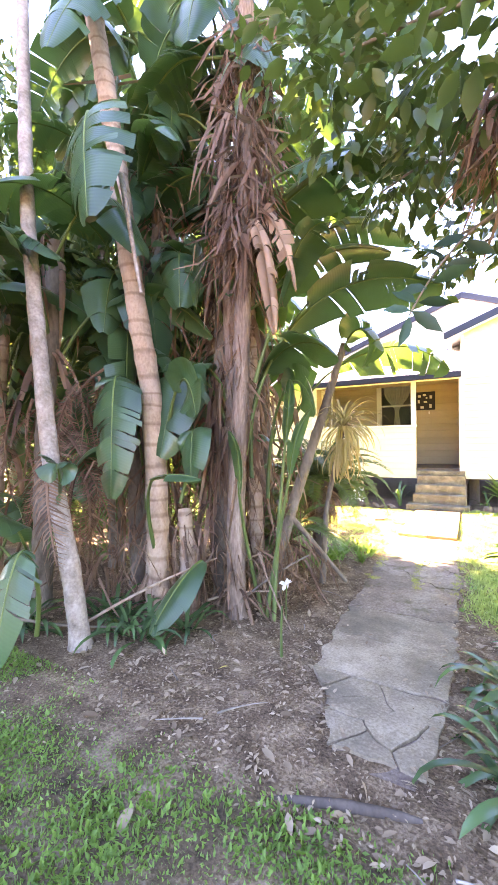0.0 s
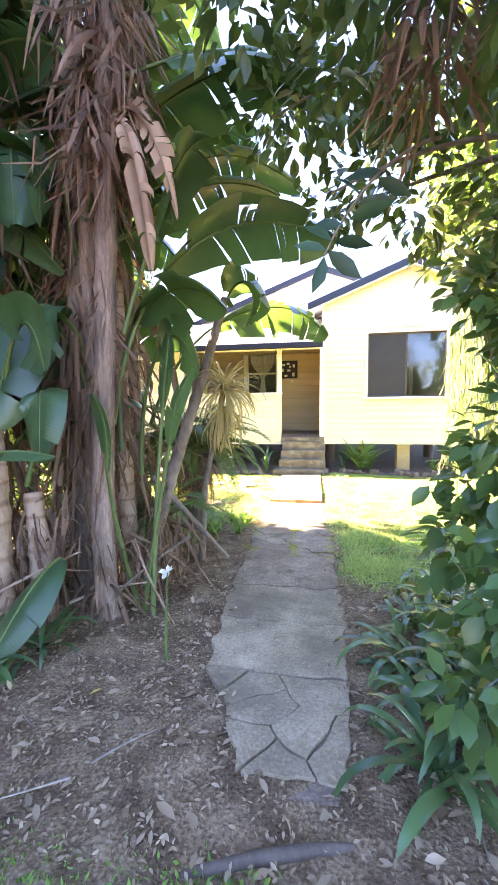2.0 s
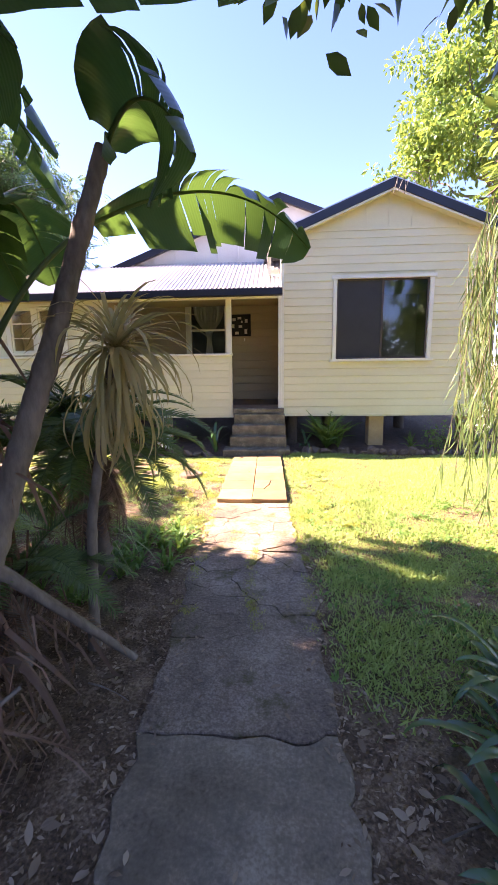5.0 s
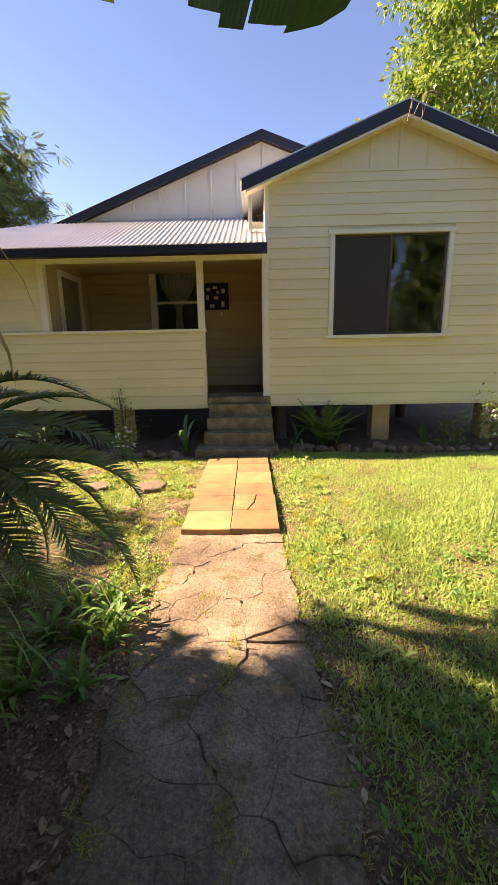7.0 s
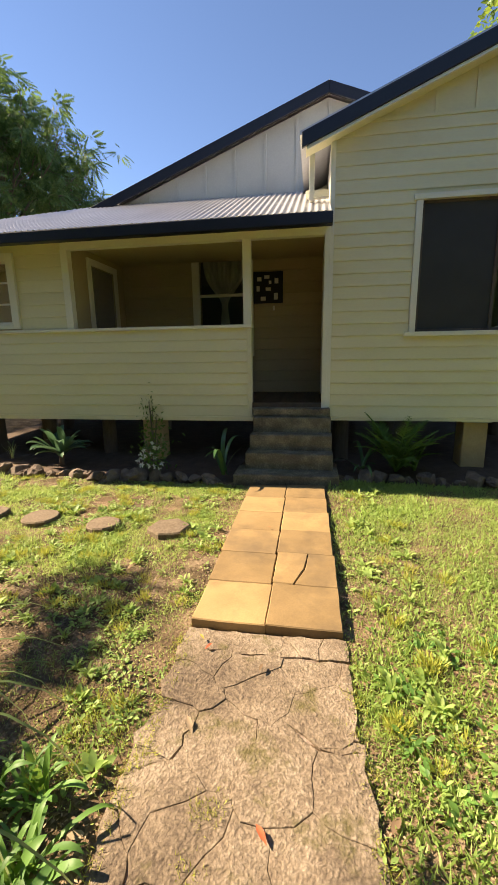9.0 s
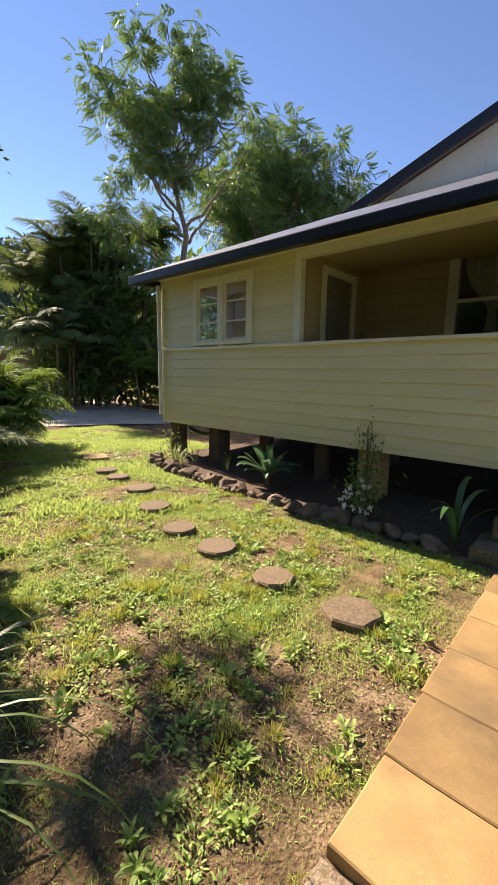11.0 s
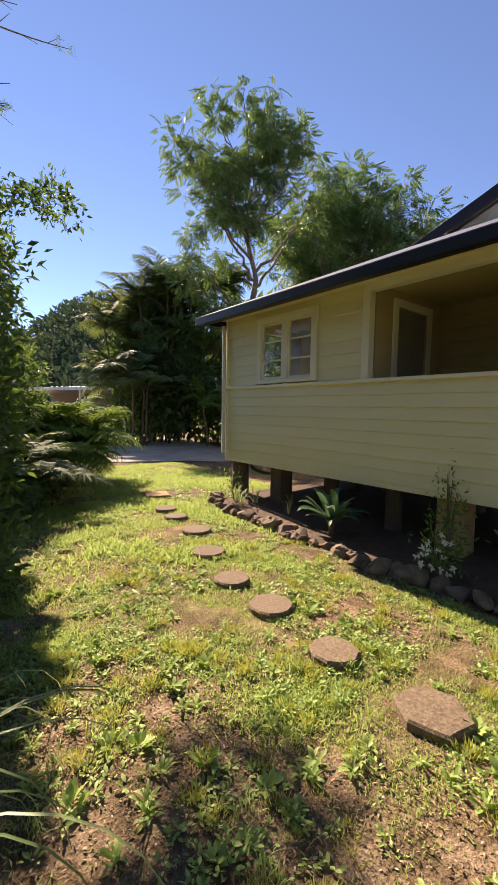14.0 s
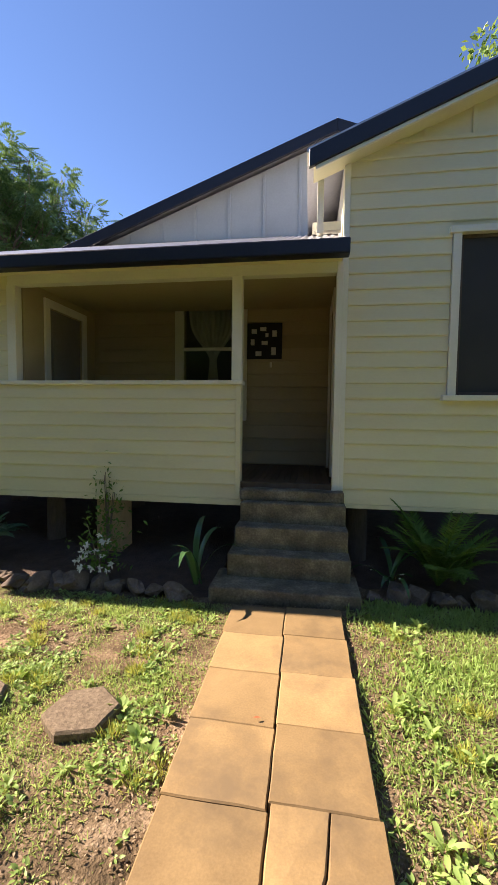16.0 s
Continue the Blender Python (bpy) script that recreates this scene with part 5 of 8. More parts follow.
# arching torn leaf
add_leaf(pl, (-0.62, 5.45, 2.26), (0.05, 5.85, 2.74), (0.46, 5.76, 2.19), 0.42, (0.15, -0.75, 0.45), (-1.15, 5.15, 1.35), 9, 0.15, 0.55, stations=30, label="torn green leaf arching over the path")
# short broken leaf at the stem's top
add_leaf(pl, (-0.43, 5.17, 2.42), (-0.22, 5.0, 2.72), (0.0, 4.9, 2.28), 0.52, (0.3, -0.7, 0.3), None, 7, 0.3, 0.5)
# the big dark leaf across the view
add_leaf(pl, (-0.66, 4.35, 2.42), (-0.2, 4.5, 2.98), (0.5, 4.5, 2.62), 0.56, (0.1, -0.8, 0.42), (-1.0, 4.2, 1.4), 5, 0.12, 0.4, label="broad dark green leaf with a torn edge")
add_leaf(pl, (-0.9, 4.35, 2.1), (-0.5, 4.2, 2.45), (-0.18, 4.15, 2.12), 0.46, (0.2, -0.7, 0.4), (-1.0, 4.3, 1.2), 2, 0.1, 0.4)
add_leaf(pl, (-0.75, 4.45, 1.95), (-0.55, 4.35, 2.15), (-0.4, 4.25, 1.72), 0.36, (0.5, -0.5, 0.2), (-0.95, 4.5, 1.0), 2, 0.2, 0.3)
add_leaf(pl, (-0.70, 4.25, 2.6), (-0.5, 4.2, 3.2), (-0.25, 4.1, 3.1), 0.36, (0.2, -0.8, 0.2), (-0.9, 4.2, 2.0), 3, 0.2, 0.4)

# young green stems at the foot
yg = thing("bird_of_paradise", "young bird-of-paradise shoots with upright green stalks", "plant", group="bird-of-paradise clump")
for k, (x, y, tx, ty, tz, w) in enumerate([(-0.80, 4.15, -0.62, 4.25, 1.25, 0.22), (-0.72, 4.12, -0.70, 4.35, 1.5, 0.26), (-0.86, 4.2, -0.95, 4.0, 1.1, 0.24)]):
    add_leaf(yg, (tx, ty, tz), (tx + 0.05, ty - 0.03, tz + 0.35), (tx + 0.22 - 0.12 * k, ty - 0.1, tz + 0.5), w, (0.6, -0.6, 0), (x, y, float(gz(x, y))), 2, 0.4, 0.3)
# bluish leaf near the soil, leaf reaching over at mid height, and large leaves near the street
low = thing("bird_of_paradise", "low bird-of-paradise leaves glossy with reflected sky", "plant", group="bird-of-paradise clump")
add_leaf(low, (-1.12, 3.72, 0.62), (-1.12, 3.5, 0.62), (-1.25, 3.30, 0.22), 0.30, (0.8, 0.1, 0.4), (-1.4, 3.95, 0.12), 1, 0.1, 0.35)
add_leaf(low, (-1.35, 3.45, 1.25), (-1.15, 3.4, 1.33), (-0.92, 3.45, 1.27), 0.20, (0.1, -0.9, 0.1), (-1.6, 3.75, 0.6), 1, 0.1, 0.3)
add_leaf(low, (-1.75, 2.75, 0.85), (-1.72, 2.65, 0.95), (-1.68, 2.5, 0.25), 0.34, (0.9, 0.2, 0.2), (-2.05, 3.0, 0.15), 7, 0.2, 0.4)
add_leaf(low, (-1.95, 3.15, 1.0), (-1.85, 3.05, 1.5), (-1.72, 2.95, 1.35), 0.3, (0.8, -0.3, 0.1), (-2.1, 3.3, 0.15), 3, 0.2, 0.4)
# sky-lit leaf high beside the pale trunk
add_leaf(p2, (-1.62, 3.2, 3.82), (-1.5, 3.0, 3.75), (-1.38, 2.95, 2.92), 0.66, (1.0, -0.1, 0.15), (-1.85, 3.72, 3.3), 9, 0.1, 0.3, label="blue-sheened leaf lit by the open sky")
add_leaf(p2, (-1.85, 3.6, 2.05), (-1.75, 3.45, 2.1), (-1.72, 3.4, 1.1), 0.46, (0.9, 0.1, 0.1), (-1.9, 3.75, 1.9), 9, 0.2, 0.35)
add_leaf(p2, (-1.35, 3.75, 1.95), (-1.2, 3.7, 2.12), (-1.1, 3.65, 1.72), 0.42, (0.7, -0.4, 0.2), (-1.55, 3.85, 1.5), 1, 0.2, 0.3)
add_leaf(p2, (-1.30, 3.9, 1.6), (-1.22, 3.75, 1.7), (-1.2, 3.7, 1.2), 0.36, (0.8, -0.3, 0.2), (-1.5, 3.95, 1.0), 2, 0.2, 0.3)
# thin pale stem hanging high
hv, hf = tube(bezier((-1.45, 3.3, 3.4), (-1.38, 3.3, 3.0), (-1.30, 3.32, 2.55), 12), np.linspace(0.022, 0.012, 12), 7)
part("dead_stalk", fast_mesh("dead_stalk", hv, hf, BARK_PALE), p2, "bleached dead stalk")

# stems and leaves behind, filling the clump
back_spots = [(-2.3, 4.4, 4.6), (-1.75, 4.9, 4.4), (-2.6, 3.4, 4.2), (-2.2, 5.6, 4.8), (-3.1, 4.7, 5.0), (-3.0, 2.6, 4.3), (-1.45, 5.5, 3.6), (-3.7, 3.6, 4.8), (-2.7, 1.7, 4.2)]
for k, (x, y, h) in enumerate(back_spots):
    pb = thing("bird_of_paradise", "dark bird-of-paradise stem and leaves deep in the clump", "plant", group="bird-of-paradise clump")
    lx, ly = rng.uniform(-0.25, 0.25, 2)
    tt = [(x, y, 0.0), (x + lx * 0.3, y + ly * 0.3, h * 0.4), (x + lx, y + ly, h * 0.8)]
    ringed_trunk("trunk", tt, 0.085, 0.07, BARK_TAN if k % 2 else BARK_GREY, 0.12, 50, 0.04, pb)
    dry_skirt(pb, line_at(tt), 0.8, h * 0.8, 14, 0.8, spread=0.2, width=0.14)
    for q in range(9):
        a = q * 2.4 + k
        o = np.array([math.cos(a), math.sin(a), 0])
        zz = h * rng.uniform(0.45, 0.85)
        s0 = np.array([x + lx * 0.7, y + ly * 0.7, zz])
        b0 = s0 + o * rng.uniform(0.25, 0.5) + (0, 0, rng.uniform(0.3, 0.7))
        ln = rng.uniform(0.7, 1.2)
        if (b0 + o * ln)[0] > -0.75:
            continue
        add_leaf(pb, b0, b0 + o * ln * 0.5 + (0, 0, 0.35), b0 + o * ln + (0, 0, -rng.uniform(0.0, 0.7)), rng.uniform(0.35, 0.6), np.cross(o, (0, 0, 1.0)) + 0.4 * rng.standard_normal(3), s0, int(rng.integers(5, 12)), 0.2, 0.4)
    for q in range(5):
        a = q * 1.3 + k * 2
        o = np.array([math.cos(a), math.sin(a), 0])
        s0 = np.array([x, y, 0.1])
        b0 = s0 + o * 0.3 + (0, 0, rng.uniform(0.5, 1.6))
        if (b0 + o * 0.5)[0] > -0.85:
            continue
        add_leaf(pb, b0, b0 + o * 0.25 + (0, 0, 0.4), b0 + o * 0.5 + (0, 0, 0.2), rng.uniform(0.2, 0.36), np.cross(o, (0, 0, 1.0)) + 0.3 * rng.standard_normal(3), s0, int(rng.integers(1, 5)), 0.2, 0.3)

# overhead leaves between the stems and the path
over = thing("bird_of_paradise", "high bird-of-paradise leaves closing over the path", "plant", group="bird-of-paradise clump")
ringed_trunk("trunk", [(-1.45, 4.5, 0.0), (-1.42, 4.5, 2.0), (-1.3, 4.4, 4.0)], 0.085, 0.07, BARK_GREY, 0.12, 50, 0.04, over)
dry_skirt(over, lambda z: (-1.4, 4.45, z), 1.0, 3.2, 26, 0.8, spread=0.15, width=0.12)
dead_fibre(over, lambda z: (-1.4, 4.45, z), 0.9, 4.2, 260, 0.5, 0.22)
dead_fibre(over, lambda z: (0.85, 3.5, z), 2.85, 3.2, 90, 0.36, 0.14)
for b0, b1, b2, w in [((-0.9, 4.3, 3.3), (-0.2, 4.4, 3.9), (0.35, 4.2, 3.4), 0.62), ((-1.2, 4.2, 3.4), (-0.6, 4.9, 4.0), (-0.1, 5.2, 3.6), 0.6), ((-0.95, 4.45, 2.75), (-0.45, 4.6, 3.3), (0.1, 4.75, 3.05), 0.5), ((-0.8, 4.7, 3.2), (-0.35, 4.9, 3.7), (0.25, 5.0, 3.2), 0.55)]:
    add_leaf(over, b0, b1, b2, w, np.cross(np.asarray(b2) - np.asarray(b0), (0, 0, 1.0)), (-1.35, 4.42, 2.6), int(rng.integers(5, 10)), 0.2, 0.4)
dry_skirt(over, lambda z: (0.85, 3.5, z), 3.0, 3.25, 16, 0.3, spread=0.12, width=0.07)

# dry frond and sticks on the soil
fr = thing("fallen_frond", "bleached dead palm frond lying at the foot of the stems", "frond")
part("frond", frond_mesh("frond", 0.85, 26, 0.2, DRYSHEATH, 0.2, 0.1, 0.2, 0.06, 0.9), fr, "", pose(-0.95, 4.25, 0.62, -38, 15, -62))
for k, (a, b, r) in enumerate([((-0.95, 4.3, 0.55), (-0.5, 3.95, 0.14), 0.009), ((-1.0, 4.0, 0.2), (-0.55, 4.45, 0.55), 0.014), ((-1.2, 3.9, 0.25), (-0.7, 4.2, 0.3), 0.01), ((-0.95, 4.7, 0.95), (-0.42, 5.1, 0.15), 0.032), ((-1.9, 3.2, 0.15), (-1.1, 3.9, 0.6), 0.013), ((-2.2, 2.9, 0.3), (-1.4, 3.4, 0.2), 0.012)]):
    v, f = tube(bezier(a, (np.asarray(a) + np.asarray(b)) / 2 + rng.normal(0, 0.05, 3), b, 10), np.linspace(r, r * 0.5, 10), 6, 0.05)
    thing("stick", "dry pale stick leaning among the stems", "stick", fast_mesh("stick", v, f, BARK_TAN if k % 2 == 0 else BARK_GREY), group="fallen sticks")

ir = thing("iris", "pale violet-white iris flower on a thin green stalk", "flower")
v, f = tube(bezier((-0.66, 4.22, float(gz(-0.66, 4.22)) - 0.02), (-0.66, 4.22, 0.25), (-0.64, 4.2, 0.37), 8), 0.005, 6)
part("stalk", fast_mesh("stalk", v, f, PETIOLE), ir)
ip = np.repeat(np.array([[-0.64, 4.2, 0.37]]), 9, 0)
part("petals", leaf8_mesh("petals", ip, unit(rng.standard_normal((9, 3)) + (0, -0.5, 0.3)), rng.uniform(0.05, 0.075, 9), rng.uniform(-1, 1, 9), PETAL, 1.8), ir, "pale violet-white petals")
gs = thing("flower_stalk", "upright green flower stalk in the leaf litter", "plant")
v, f = tube(bezier((-0.42, 3.62, float(gz(-0.42, 3.62)) - 0.02), (-0.43, 3.63, 0.3), (-0.42, 3.64, 0.44), 10), np.linspace(0.011, 0.006, 10), 7)
part("stalk", fast_mesh("stalk", v, f, PETIOLE), gs)

# ---- cordyline with yellowing leaves ----
cd = thing("cordyline", "cordyline with a head of yellowing drooping narrow leaves", "plant")
ringed_trunk("trunk", [(-0.75, 5.35, 0.0), (-0.68, 5.3, 0.8), (-0.47, 5.22, 1.62)], 0.03, 0.022, BARK_GREY, 0.06, 40, 0.04, cd)
cm = [strap_mesh("leaf", ln, w, ri, dr, CORDY) for ln, w, ri, dr in ((0.50, 0.024, 0.3, 0.5), (0.44, 0.022, 0.6, 0.8), (0.54, 0.022, 0.15, 0.5), (0.42, 0.024, 0.8, 0.6))]
rosette(cd, (-0.46, 5.22, 1.66), cm, 130, (-60, 55), (0.65, 1.05))
rosette(cd, (-0.48, 5.23, 1.52), cm, 60, (-88, -40), (0.6, 1.05))

# ---- cycad whose fronds reach over the path edge ----
cy = thing("cycad", "dark green cycad with a dome of arching feather fronds", "cycad")
CX, CY_, CZ = -1.05, 6.12, 1.02
ringed_trunk("trunk", [(CX, CY_, 0.0), (CX, CY_, 0.3), (CX, CY_, CZ)], 0.085, 0.08, STUMP, 0.05, 34, 0.12, cy)
fm = [frond_mesh("frond", ln, 74, 0.15, CYCAD, dr, ri, 0.5, 0.07, 0.15) for ln, dr, ri in ((1.15, 0.85, 0.95), (1.0, 1.0, 0.9), (1.25, 0.75, 1.0), (0.95, 0.8, 1.2))]
for k in range(76):
    az = 137.5 * k
    if math.cos(radians(az)) > 0.70 and k % 3 == 2:
        continue
    part("frond", fm[k % 4], cy, "", pose(CX, CY_, CZ, (14, -8, -34)[k % 3] + rng.uniform(-8, 8), rng.uniform(-12, 12), az) @ Matrix.Scale(rng.uniform(0.66, 0.95) * (0.8 if math.cos(radians(az)) > 0.5 else 1.0), 4))
dm = [frond_mesh("dead_frond", 0.8, 34, 0.13, DRYSHEATH, 0.5, 0.05, 0.3, 0.07, 0.5)]
for k in range(44):
    part("dead_frond", dm[0], cy, "dead brown hanging frond", pose(CX, CY_, CZ - 0.05, -38 + rng.uniform(-24, 14), rng.uniform(-15, 15), 24 * k + rng.uniform(-8, 8)) @ Matrix.Scale(rng.uniform(0.6, 0.9), 4))
cy2 = thing("cycad", "smaller cycad tangled behind the leaning stem", "cycad")
ringed_trunk("trunk", [(-1.7, 5.6, 0.0), (-1.7, 5.6, 0.6)], 0.12, 0.1, BARK_GREY, 0.05, 20, 0.1, cy2)
for k in range(26):
    part("frond", fm[(k + 1) % 4], cy2, "", pose(-1.7, 5.6, 0.62, (20, -4)[k % 2] + rng.uniform(-8, 8), rng.uniform(-12, 12), 137.5 * k + 20) @ Matrix.Scale(rng.uniform(0.7, 0.95), 4))

cy3 = thing("cycad", "young cycad with dead fronds at the foot of the leaning stem", "cycad")
ringed_trunk("trunk", [(-1.12, 5.2, 0.0), (-1.12, 5.2, 0.42)], 0.09, 0.08, BARK_GREY, 0.05, 14, 0.1, cy3)
for k in range(34):
    dead = k % 5 < 2
    part("dead_frond" if dead else "frond", dm[0] if dead else fm[k % 4], cy3, "dead brown hanging frond" if dead else "", pose(-1.12, 5.2, 0.42, (22, -2, -14)[k % 3] + (-18 if dead else 0) + rng.uniform(-8, 8), rng.uniform(-12, 12), 137.5 * k) @ Matrix.Scale(rng.uniform(0.55, 0.82), 4))

# brown dead palm fronds hanging behind the pale trunk
bp = thing("dead_palm_fronds", "mass of rust-brown dead palm fronds hanging in the clump", "frond")
for k in range(22):
    x, y, z = rng.uniform(-2.7, -2.1), rng.uniform(3.2, 4.0), rng.uniform(1.2, 2.3)
    part("dead_frond", dm[0], bp, "", pose(x, y, z, rng.uniform(-75, -30), rng.uniform(-20, 20), rng.uniform(0, 360)) @ Matrix.Scale(rng.uniform(0.8, 1.3), 4))

# tangle of dead ribbons and stubs at the foot of the stems
tg = thing("dead_foliage", "tangle of dead leaf ribbons at the foot of the stems", "dead leaves")
for cx_, cy_, zz in ((-1.3, 4.2, 0.9), (-1.75, 4.0, 1.1), (-0.95, 4.5, 0.8), (-1.95, 3.6, 0.8), (-1.2, 4.9, 1.6), (-1.6, 4.6, 1.8), (-1.25, 4.35, 1.9)):
    dry_skirt(tg, lambda z, u=cx_, w=cy_: (u + rng.uniform(-0.15, 0.15), w + rng.uniform(-0.15, 0.15), z), 0.35, zz, 12, 0.45, spread=0.14, width=0.09)
for cx_, cy_, zz, nn in ((-1.1, 4.15, 1.0, 120), (-1.5, 3.95, 0.9, 120), (-0.85, 4.4, 0.7, 110), (-1.85, 3.7, 0.9, 120), (-1.0, 4.9, 1.3, 120), (-2.3, 3.5, 1.5, 160), (-2.6, 3.9, 2.0, 160), (-0.75, 4.75, 0.6, 80)):
    dead_fibre(tg, lambda z, u=cx_, w=cy_: (u, w, z), 0.25, zz, nn // 2, 0.36, 0.34, 0.045)
add_leaf(tg, (-0.88, 4.5, 2.2), (-0.72, 4.45, 2.1), (-0.62, 4.5, 1.35), 0.2, (0.6, -0.5, 0.0), None, 6, 0.9, 0.5, DRYSHEATH, "limp mauve-brown dead leaf")

# ---- long grass clump at the lawn's edge ----
lg = thing("grass_tussock", "tussock of long pale arching grass", "grass")
gm = [strap_mesh("blade", ln, 0.010, ri, dr, LONGGRASS, 10, 0.2) for ln, ri, dr in ((0.95, 1.0, 1.25), (0.8, 1.2, 1.4), (1.05, 0.8, 1.0), (0.7, 1.5, 1.3))]
rosette(lg, (-1.62, 6.75, 0.05), gm, 110, (-8, 22), (0.8, 1.15), 0, 0.09, "blade")

# high leaves closing the top of the clump
hi = thing("bird_of_paradise", "tall bird-of-paradise stems with leaves high overhead", "plant", group="bird-of-paradise clump")
ringed_trunk("trunk", [(-1.2, 4.75, 0.0), (-1.25, 4.75, 2.5), (-1.35, 4.7, 6.0)], 0.08, 0.06, BARK_TAN, 0.12, 60, 0.04, hi)
ringed_trunk("second_trunk", [(-2.0, 4.2, 0.0), (-2.0, 4.25, 2.5), (-1.9, 4.3, 6.0)], 0.08, 0.06, BARK_GREY, 0.12, 60, 0.04, hi)
dry_skirt(hi, lambda z: (-1.3, 4.72, z), 1.2, 4.8, 60, 0.7, spread=0.2, width=0.12)
dry_skirt(hi, lambda z: (-1.95, 4.25, z), 0.8, 4.8, 60, 0.7, spread=0.2, width=0.12)
dead_fibre(hi, lambda z: (-1.3, 4.72, z), 1.0, 5.0, 260, 0.5, 0.25)
dead_fibre(hi, lambda z: (-1.95, 4.25, z), 0.7, 5.0, 300, 0.5, 0.25)
for k in range(36):
    a = rng.uniform(0, 2 * math.pi)
    o = np.array([math.cos(a), math.sin(a), 0])
    c = ((-1.35, 4.6), (-1.95, 4.2), (-0.9, 4.05))[k % 3]
    s0 = np.array([*c, rng.uniform(3.2, 5.2)])
    if o[1] < -0.1 and s0[2] < 4.4:
        continue
    b0 = s0 + o * 0.35 + (0, 0, rng.uniform(0.1, 0.5))
    ln = rng.uniform(0.8, 1.3)
    add_leaf(hi, b0, b0 + o * ln * 0.5 + (0, 0, 0.3), b0 + o * ln + (0, 0, -rng.uniform(0.2, 0.9)), rng.uniform(0.45, 0.65), np.cross(o, (0, 0, 1.0)) + 0.4 * rng.standard_normal(3), s0, int(rng.integers(6, 14)), 0.2, 0.4)

# broad dark leaves massed high among the stems
dk = thing("bird_of_paradise", "broad dark leaves massed high among the stems", "plant", group="bird-of-paradise clump")
ringed_trunk("trunk", [(-2.35, 4.3, 0.0), (-2.4, 4.3, 2.4), (-2.5, 4.2, 4.6)], 0.08, 0.06, BARK_GREY, 0.12, 50, 0.04, dk)
ringed_trunk("second_trunk", [(-1.2, 4.35, 0.0), (-1.25, 4.4, 2.4), (-1.3, 4.4, 4.6)], 0.07, 0.06, BARK_SHAG, 0.12, 50, 0.04, dk)
for k in range(90):
    c = ((-2.4, 4.3), (-1.3, 4.4), (-1.9, 4.5), (-3.2, 4.2))[k % 4]
    s0 = np.array([*c, rng.uniform(1.4, 6.2)])
    a = rng.uniform(0, 2 * math.pi)
    o = np.array([math.cos(a), 0.6 * math.sin(a), 0])
    b0 = s0 + o * 0.25 + (0, 0, rng.uniform(0.2, 0.5))
    ln = rng.uniform(0.8, 1.25)
    e = b0 + o * ln * 0.7 + (0, 0, -rng.uniform(0.4, 1.0))
    if max(b0[0], e[0]) > -0.9 or min(b0[1], e[1]) < 3.7:
        continue
    add_leaf(dk, b0, b0 + o * ln * 0.45 + (0, 0, 0.3), e, rng.uniform(0.42, 0.62), np.cross(o, (0, 0, 1.0)) + 0.35 * rng.standard_normal(3), s0, int(rng.integers(3, 9)), 0.2, 0.4)

# torn leaves hanging at the lawn's edge
le = thing("bird_of_paradise", "bird-of-paradise at the lawn's edge with torn hanging leaves", "plant", group="bird-of-paradise clump")
ringed_trunk("trunk", [(-3.5, 6.5, 0.0), (-3.5, 6.55, 2.4), (-3.4, 6.7, 4.4)], 0.08, 0.06, BARK_GREY, 0.12, 50, 0.04, le)
for b0, b1, b2, w in [((-3.3, 6.85, 4.3), (-3.2, 7.2, 4.4), (-3.1, 7.45, 3.3), 0.55), ((-3.35, 6.8, 4.0), (-3.2, 7.0, 4.2), (-3.0, 7.25, 3.0), 0.5), ((-3.5, 6.9, 4.5), (-3.7, 7.3, 4.9), (-3.8, 7.6, 4.3), 0.55), ((-3.3, 6.6, 4.5), (-2.9, 6.5, 5.0), (-2.4, 6.4, 4.4), 0.55), ((-3.5, 6.5, 4.5), (-3.9, 6.2, 5.0), (-4.3, 6.0, 4.5), 0.55)]:
    add_leaf(le, b0, b1, b2, w, np.cross(np.asarray(b2) - np.asarray(b0), (0.3, 0.2, 1.0)), (-3.42, 6.68, 4.0), 8, 0.15, 0.5)

# ---- shrub and lilies right of the path ----
def shrub(name, label, centres, radii, n, size, mat, stems, seed, droop=0.25):
    sh = thing(name, label, "shrub")
    pieces = []
    rg = np.random.default_rng(seed)
    for bx, by in stems:
        for c in centres[:]:
            if rg.random() < 0.6:
                a = np.array([bx, by, float(gz(bx, by)) - 0.03])
                c2 = np.asarray(c) + rg.normal(0, 0.08, 3)
                pieces.append(tube(bezier(a, (a + c2) / 2 + rg.normal(0, 0.1, 3) + (0, 0, 0.1), c2, 9), np.linspace(0.014, 0.004, 9), 6))
    V, F = joined(pieces)
    part("stem_mass", fast_mesh("stem_mass", V, F, BARK_GREY), sh)
    pts, d = crown_points(centres, radii, n, 0.9, 0.35)
    part("foliage", leaf8_mesh("foliage", pts, d + rng.normal(0, 0.45, d.shape) + (0, 0, -droop), rng.uniform(size[0], size[1], n), rng.uniform(-0.7, 0.7, n), mat, 1.45), sh)
    return sh


